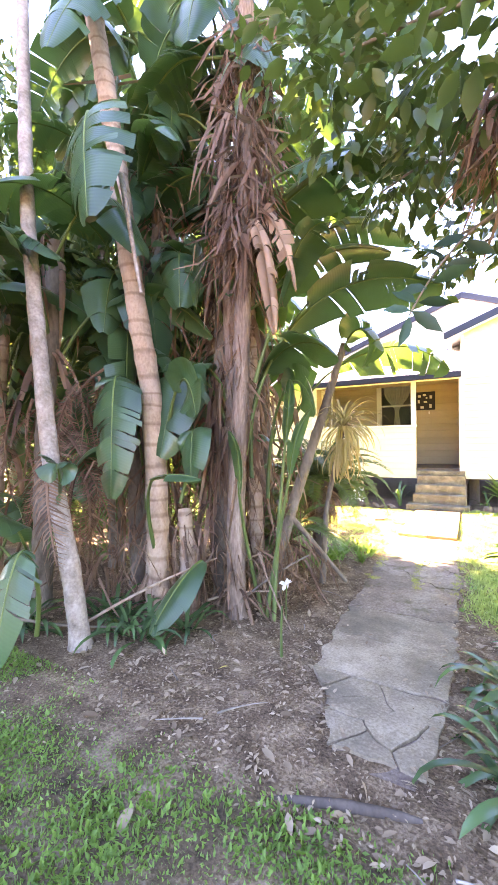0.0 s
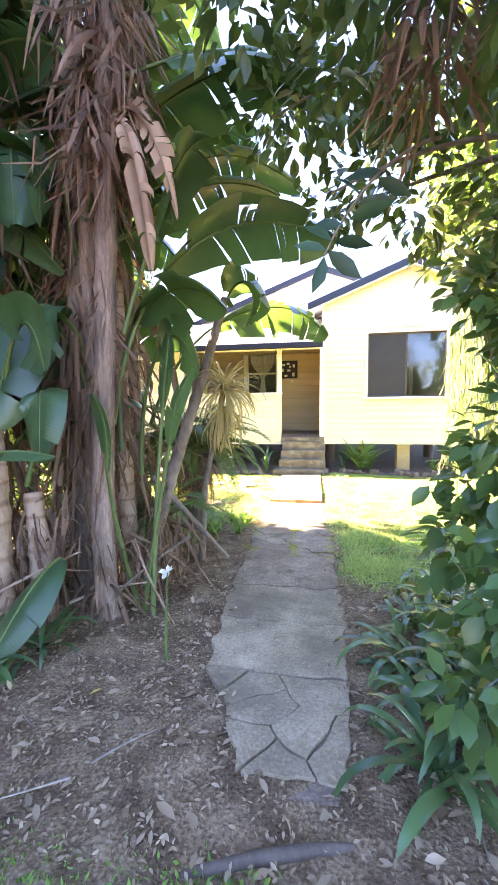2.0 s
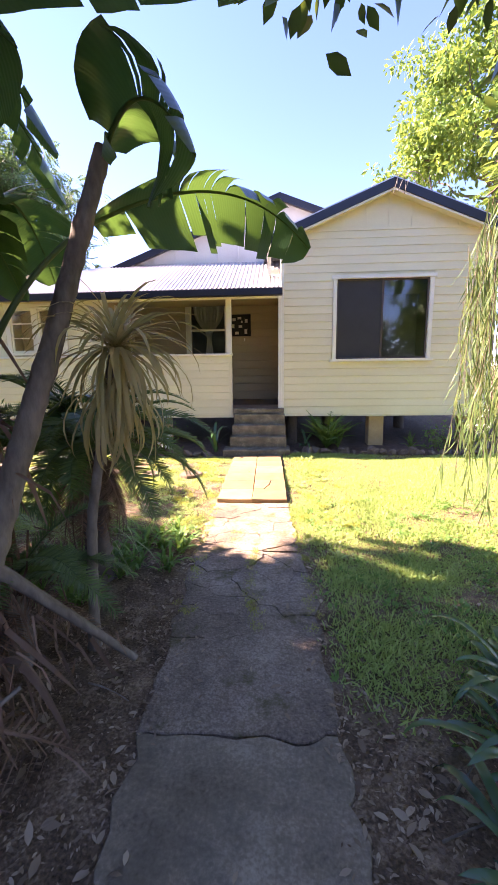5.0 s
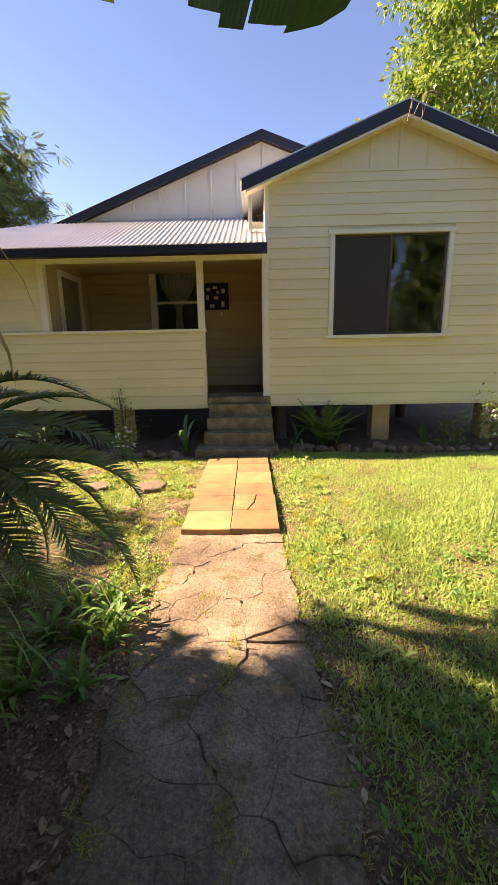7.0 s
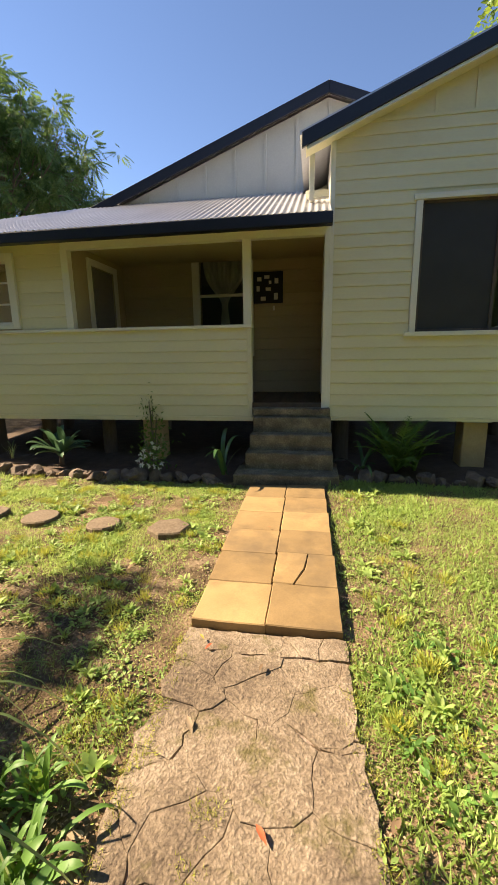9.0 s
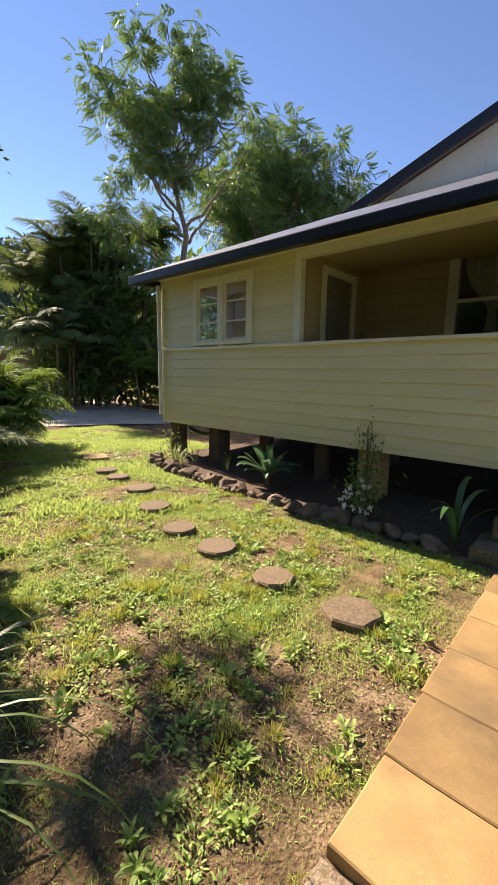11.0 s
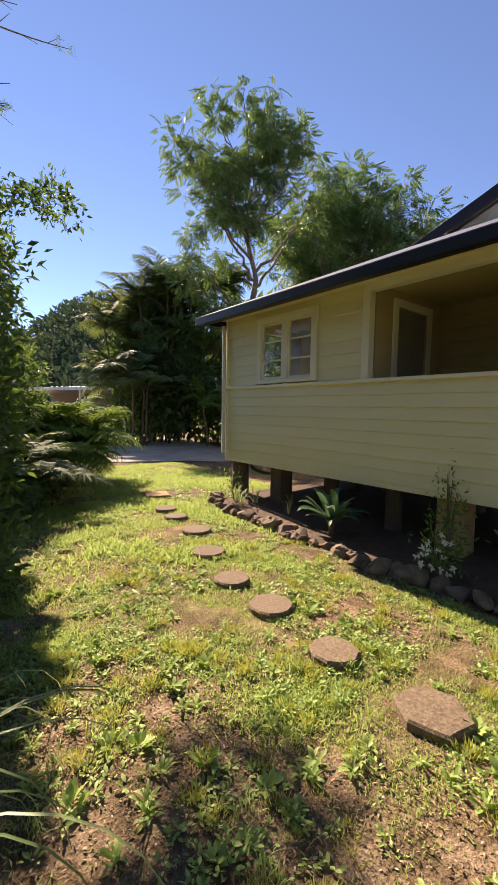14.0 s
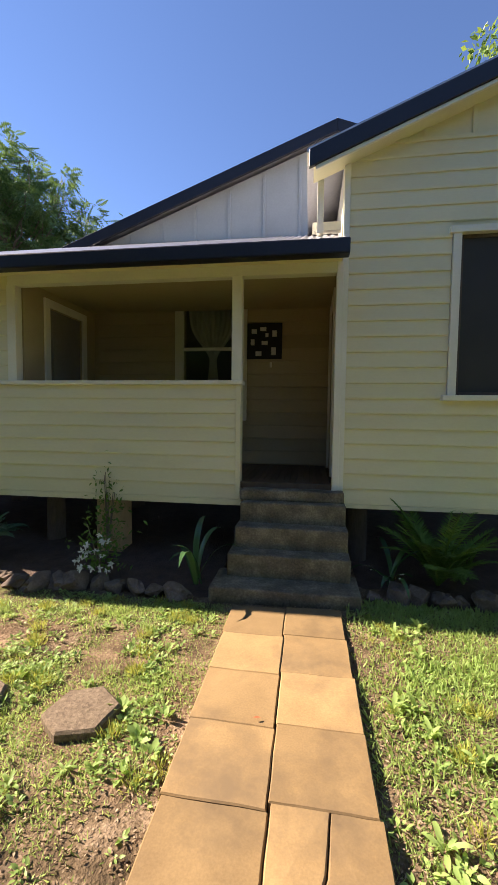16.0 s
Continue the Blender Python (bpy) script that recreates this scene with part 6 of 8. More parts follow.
shrub("glossy_shrub", "glossy broad-leaved shrub crowding the path", [(0.98, 3.0, 0.62), (1.08, 2.9, 1.0), (0.98, 3.2, 1.0), (1.15, 3.15, 1.4), (1.05, 3.4, 1.2), (1.3, 3.2, 0.6), (1.3, 2.8, 0.7), (1.05, 3.45, 0.6), (1.4, 3.4, 1.8), (1.5, 3.0, 1.4), (1.2, 3.75, 2.05), (1.38, 3.8, 1.85), (1.5, 3.9, 2.2), (1.3, 3.6, 2.3), (1.7, 4.0, 1.9), (1.22, 3.95, 2.2), (1.5, 3.7, 1.6)], [0.22, 0.26, 0.2, 0.28, 0.2, 0.3, 0.3, 0.2, 0.3, 0.35, 0.2, 0.22, 0.25, 0.2, 0.25, 0.18, 0.25], 2700, (0.07, 0.12), GLOSSY, [(1.2, 3.1), (1.4, 3.3)], 3)
shrub("glossy_shrub", "tall glossy shrub rising into the canopy", [(1.75, 3.4, 2.2), (1.65, 3.7, 2.6), (1.95, 3.9, 2.2), (2.1, 3.3, 2.7), (1.7, 3.1, 2.5), (2.0, 4.2, 1.7), (2.2, 3.8, 1.2), (1.45, 3.3, 1.75), (2.4, 3.2, 1.9)], [0.34, 0.36, 0.4, 0.4, 0.3, 0.36, 0.4, 0.2, 0.4], 1500, (0.08, 0.15), CANOPY, [(1.9, 3.5), (2.1, 3.8)], 5)

# canopy tree with boughs over the path
ct = thing("canopy_tree", "broad-leaved tree whose low boughs hang over the path", "tree")
pcs, _t = branch_tree((2.5, 4.0, -0.05), 4.6, (-0.3, 0.3), 0.13, 7, 1.9, 21, 0.45, 0.25)
boughs = [((2.3, 4.0, 2.6), (1.4, 4.2, 3.2), (0.45, 3.75, 2.55)), ((2.3, 4.1, 2.9), (1.5, 4.9, 3.3), (0.5, 4.9, 2.95)), ((2.3, 3.9, 2.8), (1.6, 3.2, 3.2), (0.75, 2.9, 2.7)), ((2.4, 4.2, 2.6), (2.0, 5.0, 3.0), (1.5, 5.3, 2.7)), ((2.3, 4.0, 3.1), (1.2, 4.0, 3.6), (0.1, 4.3, 3.3)), ((2.4, 3.8, 3.0), (1.4, 3.3, 3.5), (0.2, 3.0, 3.2))]
for a, b, c in boughs:
    pcs.append(tube(bezier(a, b, c, 12), np.linspace(0.035, 0.006, 12), 6))
V, F = joined(pcs)
part("trunk", fast_mesh("trunk", V, F, BARK_GREY), ct)
cc = [(0.75, 4.6, 3.05), (0.4, 4.95, 3.0), (1.1, 4.9, 2.9), (1.5, 5.2, 2.7), (1.0, 4.3, 3.3), (0.6, 4.2, 3.5), (0.1, 4.6, 3.6), (1.4, 4.5, 3.3), (1.1, 3.2, 3.0), (0.6, 3.1, 3.1), (0.2, 3.1, 3.3), (0.9, 2.6, 2.9), (1.5, 3.0, 3.0), (1.9, 4.6, 3.2), (2.2, 5.0, 3.5), (2.6, 4.4, 4.0), (1.6, 4.0, 4.0), (0.8, 3.8, 4.2), (0.3, 3.6, 3.9), (-0.2, 3.4, 3.7), (0.6, 2.8, 3.6), (1.2, 3.6, 3.5), (1.7, 3.4, 3.6), (-0.1, 4.1, 4.2), (1.3, 4.2, 4.5), (0.5, 3.2, 4.4), (0.9, 4.9, 3.6), (2.0, 3.0, 3.4)]
cc += [(0.1, 3.5, 3.3), (0.5, 3.7, 3.2), (0.9, 4.0, 3.2), (1.3, 3.7, 3.1), (1.5, 4.4, 2.9), (0.3, 4.3, 3.3), (1.7, 4.9, 2.8), (1.2, 2.9, 2.7), (0.2, 4.8, 3.9), (0.9, 5.1, 3.9), (1.6, 4.9, 4.1), (1.9, 4.0, 2.8)]
pts, d = crown_points(cc, 0.38, 4900, 0.8, 0.2)
part("crown", leaf8_mesh("crown", pts, d + rng.normal(0, 0.5, d.shape) + (0, 0, -0.35), rng.uniform(0.07, 0.15, 4900), rng.uniform(-0.8, 0.8, 4900), CANOPY, 1.25), ct)
# hanging twig of large dark leaves, low over the path
tw = thing("hanging_twig", "twig of large dark elliptic leaves hanging over the path", "twig")
tv_, tf_ = tube(bezier((0.95, 3.75, 2.75), (0.62, 3.55, 2.6), (0.42, 3.35, 2.12), 12), np.linspace(0.010, 0.004, 12), 6)
part("stem", fast_mesh("stem", tv_, tf_, BARK_GREY), tw)
tri8 = np.array([(0, 2, 1), (0, 3, 2), (1, 2, 5), (1, 5, 4), (2, 3, 6), (2, 6, 5), (4, 5, 7), (5, 6, 7)])
big_leaf = fast_mesh("leaf", LEAF8[0] * np.array([0.95, 1, 1]), tri8, TWIGLEAF)
for k, (p, dr) in enumerate([((0.42, 3.35, 2.12), (-0.25, -0.1, -1)), ((0.43, 3.35, 2.14), (-1, -0.1, 0.25)), ((0.43, 3.35, 2.14), (0.9, 0.1, -0.75)), ((0.45, 3.37, 2.18), (-0.9, 0.2, 0.75)), ((0.46, 3.37, 2.18), (1, 0.1, -0.1)), ((0.50, 3.4, 2.25), (-0.8, 0.3, 0.2)), ((0.52, 3.42, 2.28), (0.95, -0.2, 0.25)), ((0.56, 3.46, 2.36), (1, 0.2, 0.1)), ((0.58, 3.5, 2.4), (-0.7, -0.1, 0.6)), ((0.65, 3.55, 2.5), (0.8, 0.2, -0.4)), ((0.68, 3.56, 2.52), (-0.9, 0.1, 0.1))]):
    rot = frames_for(np.array([dr], dtype=float), np.array([rng.uniform(0.7, 1.3)]))[0]
    part("leaf", big_leaf, tw, "", Matrix.Translation(p) @ Matrix(rot.tolist()).to_4x4() @ Matrix.Scale(rng.uniform(0.13, 0.19), 4))

# lime foliage catching the sun, and weeping strands below
lt = thing("weeping_tree", "small tree with sunlit lime leaves and weeping strands", "tree")
pcs, _t = branch_tree((3.0, 6.9, -0.05), 4.2, (-0.3, 0.1), 0.1, 8, 1.4, 33, 0.35, 0.5)
V, F = joined(pcs)
part("trunk", fast_mesh("trunk", V, F, BARK_GREY), lt)
lc = [(2.2, 6.3, 3.3), (2.5, 6.0, 3.7), (2.0, 5.6, 3.5), (2.9, 6.4, 4.2), (2.6, 6.9, 3.4), (3.1, 6.1, 3.2), (1.9, 6.0, 4.1), (2.3, 6.6, 4.4), (3.3, 6.8, 4.0), (2.8, 5.5, 3.0), (2.2, 5.2, 2.9), (2.7, 5.0, 3.8), (3.3, 5.5, 4.4), (1.65, 5.7, 3.6), (1.55, 6.0, 4.0), (1.9, 5.3, 3.2), (2.0, 6.3, 3.0), (2.4, 6.2, 2.75)]
pts, d = crown_points(lc, 0.42, 4200, 0.85, 0.25)
part("crown", leaf8_mesh("crown", pts, d + rng.normal(0, 0.5, d.shape) + (0, 0, -0.4), rng.uniform(0.07, 0.13, 4200), rng.uniform(-0.8, 0.8, 4200), LIME), lt)
vs, fs, off = [], [], 0
wp, wd = [], []
for k in range(140):
    a, rr = rng.uniform(0, 2 * math.pi), 0.75 * math.sqrt(rng.random())
    x, y = 2.75 + rr * math.cos(a), 7.3 + rr * math.sin(a) * 0.8
    zt, zb = rng.uniform(2.3, 3.1), rng.uniform(0.25, 1.5)
    n = int((zt - zb) / 0.05)
    s = np.linspace(0, 1, n)
    sx = 0.1 * rng.standard_normal() * s + 0.02 * np.sin(s * 9 + k)
    line = np.stack([x + sx, y + 0.08 * rng.standard_normal() * s, zt + (zb - zt) * s], -1)
    wp.append(line)
    wd.append(unit(np.stack([rng.normal(0, 0.2, n), rng.normal(0, 0.2, n), np.full(n, -1.0)], -1)))
    v, f = tube(line[::3], 0.003, 3)
    vs.append((v, f))
V, F = joined(vs)
tagged(part("weeping_twig", fast_mesh("weeping_twig", V, F, BARK_GREY), lt), kind="stuff")
wp, wd = np.concatenate(wp), np.concatenate(wd)
part("weeping_foliage", kite_mesh("weeping_foliage", wp, wd, rng.uniform(0.2, 0.36, len(wp)), rng.uniform(-3, 3, len(wp)), WEEP, (LEAF_KITE[0] * np.array([0.12, 1, 1]), LEAF_KITE[1])), lt)

# strap lilies along the border
sm = [strap_mesh("leaf", ln, w, ri, dr, STRAP) for ln, w, ri, dr in ((0.5, 0.045, 0.9, 0.9), (0.42, 0.05, 1.1, 1.0), (0.55, 0.04, 0.7, 0.7), (0.38, 0.05, 0.5, 0.6))]
for k, (x, y) in enumerate([(0.95, 3.35), (1.2, 3.6), (0.92, 3.8), (1.3, 4.0), (1.05, 4.25), (1.5, 4.4), (1.25, 4.7), (1.6, 4.0), (1.7, 4.8), (1.45, 5.1), (0.85, 3.1), (1.9, 4.5)]):
    ly = thing("strap_lily", "clump of glossy strap-leaved lilies under the shrub", "plant", group="strap lilies")
    rosette(ly, (x, y, float(gz(x, y)) - 0.01), sm, 32, (-14, 38), (0.55, 1.05), 40 * k, 0.06)

# dark lilies at the foot of the stems on the other side
for k, (x, y) in enumerate([(-1.35, 3.35), (-1.55, 3.35), (-1.95, 3.5), (-1.2, 3.6), (-2.2, 3.0), (-1.75, 3.5), (-2.4, 2.6)]):
    ly = thing("strap_lily", "dark strap-leaved lilies among the stems", "plant", group="strap lilies")
    rosette(ly, (x, y, float(gz(x, y)) - 0.01), sm, 18, (0, 35), (0.5, 0.85), 60 * k, 0.06)

# ---- garden beds against the cottage ----
def rock_mesh(seed):
    bm = bmesh.new()
    bmesh.ops.create_icosphere(bm, subdivisions=3, radius=1)
    o = Vector((seed * 7.3, seed * 1.7, 0))
    for v in bm.verts:
        n = v.co.normalized()
        v.co = n * (1 + 0.55 * noise.noise(n * 1.1 + o) + 0.3 * noise.noise(n * 2.7 + o))
        v.co.z *= 0.75
    rk = np.random.default_rng(seed)
    for _ in range(9):
        n = Vector(rk.standard_normal(3)).normalized()
        cut = rk.uniform(0.5, 0.75)
        for v in bm.verts:
            over_cut = v.co.dot(n) - cut
            if over_cut > 0:
                v.co -= n * over_cut * 0.92
    return from_bm("rock", bm, ROCK, False)


rocks = [rock_mesh(k) for k in range(7)]
edge = [(-5.55, 10.95), (-5.45, 10.72), (-5.0, 10.6), (-4.15, 10.48), (-3.04, 10.46), (-2.17, 10.42), (-1.43, 10.46), (-0.80, 10.45)]
edge2 = [(0.66, 10.62), (1.5, 10.6), (2.4, 10.58), (3.4, 10.58), (4.6, 10.6)]


def along(line, step):
    c = np.asarray(line)
    d = np.concatenate([[0], np.cumsum(np.linalg.norm(np.diff(c, axis=0), axis=1))])
    s = np.arange(0, d[-1], step)
    return np.stack([np.interp(s, d, c[:, 0]), np.interp(s, d, c[:, 1])], -1)


for line in (edge, edge2):
    for k, (x, y) in enumerate(along(line, 0.17)):
        r = rng.uniform(0.06, 0.15)
        ob = thing("rock", "rough brown-grey rock edging the garden bed", "rock", rocks[k % 7], group="garden bed rocks", at=(x + rng.uniform(-0.02, 0.02), y + rng.uniform(-0.04, 0.04), 0.03))
        ob.rotation_euler = (rng.uniform(-0.4, 0.4), rng.uniform(-0.4, 0.4), rng.uniform(0, 6))
        ob.scale = (r * rng.uniform(0.9, 1.25), r, r * rng.uniform(0.8, 1.1))


def bed(name, x0, x1, y0f, y1, label):
    xs = np.linspace(x0, x1, 60)
    vs = []
    for k in range(9):
        t = k / 8
        y = y0f(xs) + (y1 - y0f(xs)) * t
        vs.append(np.stack([xs, y, 0.0 + 0.09 * math.sin(min(t * 3, 1) * math.pi / 2) + 0.025 * lumpy(xs, y, 5.0, 2.0)], -1))
    ii, jj = np.meshgrid(np.arange(8), np.arange(59), indexing="ij")
    q = np.stack([ii * 60 + jj, ii * 60 + jj + 1, (ii + 1) * 60 + jj + 1, (ii + 1) * 60 + jj], -1).reshape(-1, 4)
    thing(name, label, "garden bed", fast_mesh(name, np.concatenate(vs), q, SOIL), kind="structure")


e1, e2 = np.asarray(edge[1:]), np.asarray(edge2)
bed("garden_bed", -5.45, -0.68, lambda x: np.interp(x, e1[:, 0], e1[:, 1]), 18.5, "dark bare soil bed running under the cottage")
bed("garden_bed", 0.55, 5.2, lambda x: np.interp(x, e2[:, 0], e2[:, 1]), 18.5, "dark bare soil bed running under the cottage")

# bed plants
ag = thing("agave", "soft blue-green agave rosette in the bed", "plant")
am = [strap_mesh("leaf", ln, w, ri, dr, AGAVE, 9, 0.5) for ln, w, ri, dr in ((0.36, 0.085, 0.8, 0.55), (0.32, 0.08, 1.3, 0.5), (0.38, 0.08, 0.4, 0.35))]
rosette(ag, (-3.1, 10.85, 0.16), am, 28, (-5, 35), (1.0, 1.4))
sv, sf = tube([(-3.1, 10.85, 0.02), (-3.1, 10.85, 0.2)], 0.035, 8)
part("stem", fast_mesh("stem", sv, sf, BARK_GREY), ag)


def fern(x, y, z, n, ln, mat=FERN, up=40, label="green sword fern in the shaded bed"):
    f = thing("fern", label, "fern", group="bed ferns")
    ms = [frond_mesh("frond", ln * s, 30, ln * 0.16, mat, dr, 0.55, 0.1, 0.16, 0.1) for s, dr in ((1, 0.45), (0.85, 0.6), (1.1, 0.3))]
    for k in range(n):
        part("frond", ms[k % 3], f, "", pose(x, y, z, rng.uniform(up - 22, up + 22), rng.uniform(-10, 10), 137.5 * k) @ Matrix.Scale(rng.uniform(0.75, 1.05), 4))


fern(1.22, 10.88, 0.06, 26, 0.78)
fern(1.45, 10.95, 0.06, 9, 0.45)
fern(2.75, 10.85, 0.05, 8, 0.32)
lil = thing("strap_lily", "pale arching strap lily by the steps", "plant", group="strap lilies")
rosette(lil, (0.82, 10.82, 0.05), sm, 8, (15, 50), (0.7, 1.0))
lil = thing("strap_lily", "tall strap lily leaning beside the steps", "plant", group="strap lilies")
rosette(lil, (-0.80, 10.55, 0.05), sm, 7, (25, 62), (0.8, 1.25))


def rose(x, y, h, n, fl, label, spread=0.16):
    rs = thing("flowering_shrub", label, "shrub", group="flowering shrubs")
    pieces, tips = [], []
    for k in range(6):
        a = rng.uniform(0, 6.28)
        e = np.array([x + spread * math.cos(a) * rng.uniform(0.3, 1.2), y + spread * math.sin(a) * rng.uniform(0.3, 1.0), h * rng.uniform(0.55, 1.05)])
        b = bezier((x, y, 0.0), ((x + e[0]) / 2, (y + e[1]) / 2, e[2] * 0.6), e, 8)
        pieces.append(tube(b, np.linspace(0.008, 0.003, 8), 5))
        tips.append(b[2:])
    V, F = joined(pieces)
    part("stem_mass", fast_mesh("stem_mass", V, F, BARK_GREY), rs)
    tp = np.concatenate(tips)
    p = tp[rng.integers(0, len(tp), n)] + rng.normal(0, 0.05 + spread * 0.25, (n, 3))
    part("foliage", leaf8_mesh("foliage", p, rand_dirs(n, 0, 0.2), rng.uniform(0.035, 0.07, n), rng.uniform(-1, 1, n), FERN), rs)
    for k in range(fl):
        c = tp[rng.integers(0, len(tp))] + rng.normal(0, 0.04 + spread * 0.15, 3) + (0, -0.09 - spread * 0.3, 0.02)
        d = unit(np.concatenate([rng.standard_normal((14, 3)) + (0, -0.8, 0.4)]))
        part("flower", leaf8_mesh("flower", np.repeat(c[None], 14, 0), d, rng.uniform(0.026, 0.045, 14), rng.uniform(-1, 1, 14), PETAL), rs, "white blossom")


rose(-1.72, 10.66, 0.5, 260, 20, "small white-flowered rose bush by the bed rocks")
rose(-1.9, 11.12, 0.86, 240, 0, "thin leafy climber on the pier", 0.1)
rose(3.75, 10.8, 0.85, 700, 34, "white-flowered shrub against the cottage", 0.32)
rose(3.2, 10.9, 0.45, 300, 0, "low leafy shrub in the bed", 0.25)
rose(-5.2, 11.0, 0.45, 120, 0, "dry weedy shrub at the bed's end", 0.15)
wv = [strap_mesh("blade", ln, 0.012, ri, dr, LONGGRASS) for ln, ri, dr in ((0.2, 1.3, 0.9), (0.16, 1.6, 0.7))]
for k in range(9):
    x = rng.uniform(-5.2, -3.5)
    wt = thing("weed", "dry grassy weed in the garden bed", "weed", group="bed weeds")
    rosette(wt, (x, 10.72 + rng.uniform(0, 0.3), 0.07), wv, 10, (10, 55), (0.7, 1.3), 0, 0.03, "blade")

def shades_lawn(p):
    """True for leaves whose shadow would fall on the open lawn, apart from two soft patches."""
    x, y = p[:, 0] + 1.268 * p[:, 2], p[:, 1] - 0.1626 * p[:, 2]
    border = np.interp(x, [-8.6, -5.4, -4.3, -2.8, -2.2, -1.7, -1.2, -0.5, 0.4, 0.6, 3], [10.0, 8.2, 7.75, 7.8, 7.65, 7.45, 7.4, 6.6, 6.4, 6.8, 6.4])
    patch_ = np.minimum(np.hypot((x + 1.1) / 0.36, (y - 8.12) / 0.28), np.hypot((x + 1.0) / 0.2, (y - 7.55) / 0.17))
    return (y + 0.08 * np.sin(x * 9) > border) & (patch_ > 1 + 0.3 * np.sin(p[:, 0] * 5 + p[:, 1] * 7)) & (x > -8)


# ---- tall hedge and palms closing the lawn's far side ----
hd = thing("hedge", "tall dark overgrown hedge beside the lawn", "hedge")
hp = []
for k in range(150):
    x = rng.uniform(-9.5, -2.5)
    top = np.interp(x, [-9.5, -7, -5, -3], [4.2, 4.7, 4.6, 3.9])
    front = np.interp(x, [-9.5, -6.5, -4.0, -2.6], [9.0, 8.5, 7.75, 7.2])
    hp.append((x, rng.uniform(4.2, front - 0.35), rng.uniform(0.3, top)))
hp = np.array(hp)
for k in range(110):
    x = rng.uniform(-9.5, -2.7)
    front = np.interp(x, [-9.5, -6.5, -4.0, -2.6], [9.0, 8.5, 7.75, 7.2])
    hp = np.vstack([hp, (x, front - rng.uniform(0.2, 0.5), rng.uniform(0.2, np.interp(x, [-9.5, -7, -5, -3], [4.1, 4.6, 4.5, 3.7])))])
hp = np.vstack([hp, [(-6.8, 8.8, 4.4), (-6.5, 8.75, 4.15), (-7.1, 8.85, 4.65), (-6.6, 8.9, 4.3), (-6.95, 8.75, 4.5), (-6.5, 8.25, 4.3), (-6.3, 8.2, 4.1)]])
pts, d = crown_points(hp, 0.5 * rng.uniform(0.7, 1.2, len(hp)), 62000, 0.95, 0.45)
pts[:, 2] = np.maximum(pts[:, 2], 0.03)
sx_, sy_ = pts[:, 0] + 1.268 * pts[:, 2], pts[:, 1] - 0.1626 * pts[:, 2]
gaps = (sx_ > 0.3) & (sy_ > 4.2) & (np.sin(sx_ * 5.1 + sy_ * 2.2) + np.sin(sy_ * 6.3 - sx_ * 2.7) + 0.6 * np.sin(sx_ * 11 + sy_ * 9) > 0.45)
keep = ~shades_lawn(pts) & ~gaps
pts, d = pts[keep], d[keep]
part("foliage", kite_mesh("foliage", pts, d + rng.normal(0, 0.7, d.shape), rng.uniform(0.06, 0.14, len(pts)), rng.uniform(-1.5, 1.5, len(pts)), HEDGE), hd)
pieces = []
for k in range(26):
    x, y = rng.uniform(-9, -3.2), rng.uniform(4.8, 6.6)
    pieces.append(tube(bezier((x, y, -0.05), (x + rng.uniform(-0.2, 0.2), y, 1.6), (x + rng.uniform(-0.4, 0.4), y + rng.uniform(-0.3, 0.3), 3.4), 9), np.linspace(0.05, 0.012, 9), 6))
V, F = joined(pieces)
part("stem_mass", fast_mesh("stem_mass", V, F, BARK_GREY), hd)


def palm_clump(at, stems, height, n_fronds, ln, mat, label, spread=0.5, r=0.05, name="palm", bark=None):
    """Clumping palm: several ringed canes, each with a head of feather fronds."""
    ms = [frond_mesh("frond", ln * s, 26, ln * 0.3, mat, dr, 0.75, 0.15, 0.10, 0.35) for s, dr in ((1, 0.75), (0.85, 0.9), (1.1, 0.6))]
    for k in range(stems):
        a, q = rng.uniform(0, 6.28), spread * math.sqrt(rng.random())
        x, y = at[0] + q * math.cos(a), at[1] + q * math.sin(a)
        h = height * rng.uniform(0.55, 1.0)
        pm = thing(name, label, "palm", group=label)
        lean = (math.cos(a) * 0.12 * h, math.sin(a) * 0.12 * h)
        ringed_trunk("trunk", [(x, y, -0.05), (x + lean[0] * 0.3, y + lean[1] * 0.3, h * 0.5), (x + lean[0], y + lean[1], h)], r, r * 0.7, bark or BARK_GREY, max(0.12, height * 0.03), 30, 0.02, pm)
        for j in range(n_fronds):
            part("frond", ms[j % 3], pm, "", pose(x + lean[0], y + lean[1], h, rng.uniform(-10, 48), rng.uniform(-12, 12), 137.5 * j + 50 * k) @ Matrix.Scale(rng.uniform(0.8, 1.15), 4))


palm_clump((-8.6, 8.75), 20, 0.7, 14, 1.3, FERN, "bright green cane palm at the hedge's end", 0.9, 0.025)
palm_clump((-6.6, 8.05), 9, 0.45, 12, 1.0, PALMGREEN, "low cane palm before the hedge", 0.5, 0.025)
palm_clump((-17.2, 15.8), 22, 7.2, 18, 1.6, PALMGREEN, "tall clump of grey-green palms across the driveway", 2.1, 0.045, bark=STUMP)
palm_clump((-16.6, 14.0), 9, 3.2, 12, 1.8, PALMGREEN, "dense low palms under the tall clump", 1.6, 0.04, bark=STUMP)
palm_clump((-23, 15.5), 8, 0.9, 10, 1.0, PALMGREEN, "bushy palms before the carport", 2.6, 0.04)
palm_clump((-13.2, 17.6), 14, 1.7, 11, 1.4, FERN, "leafy palms behind the driveway", 2.6, 0.04)
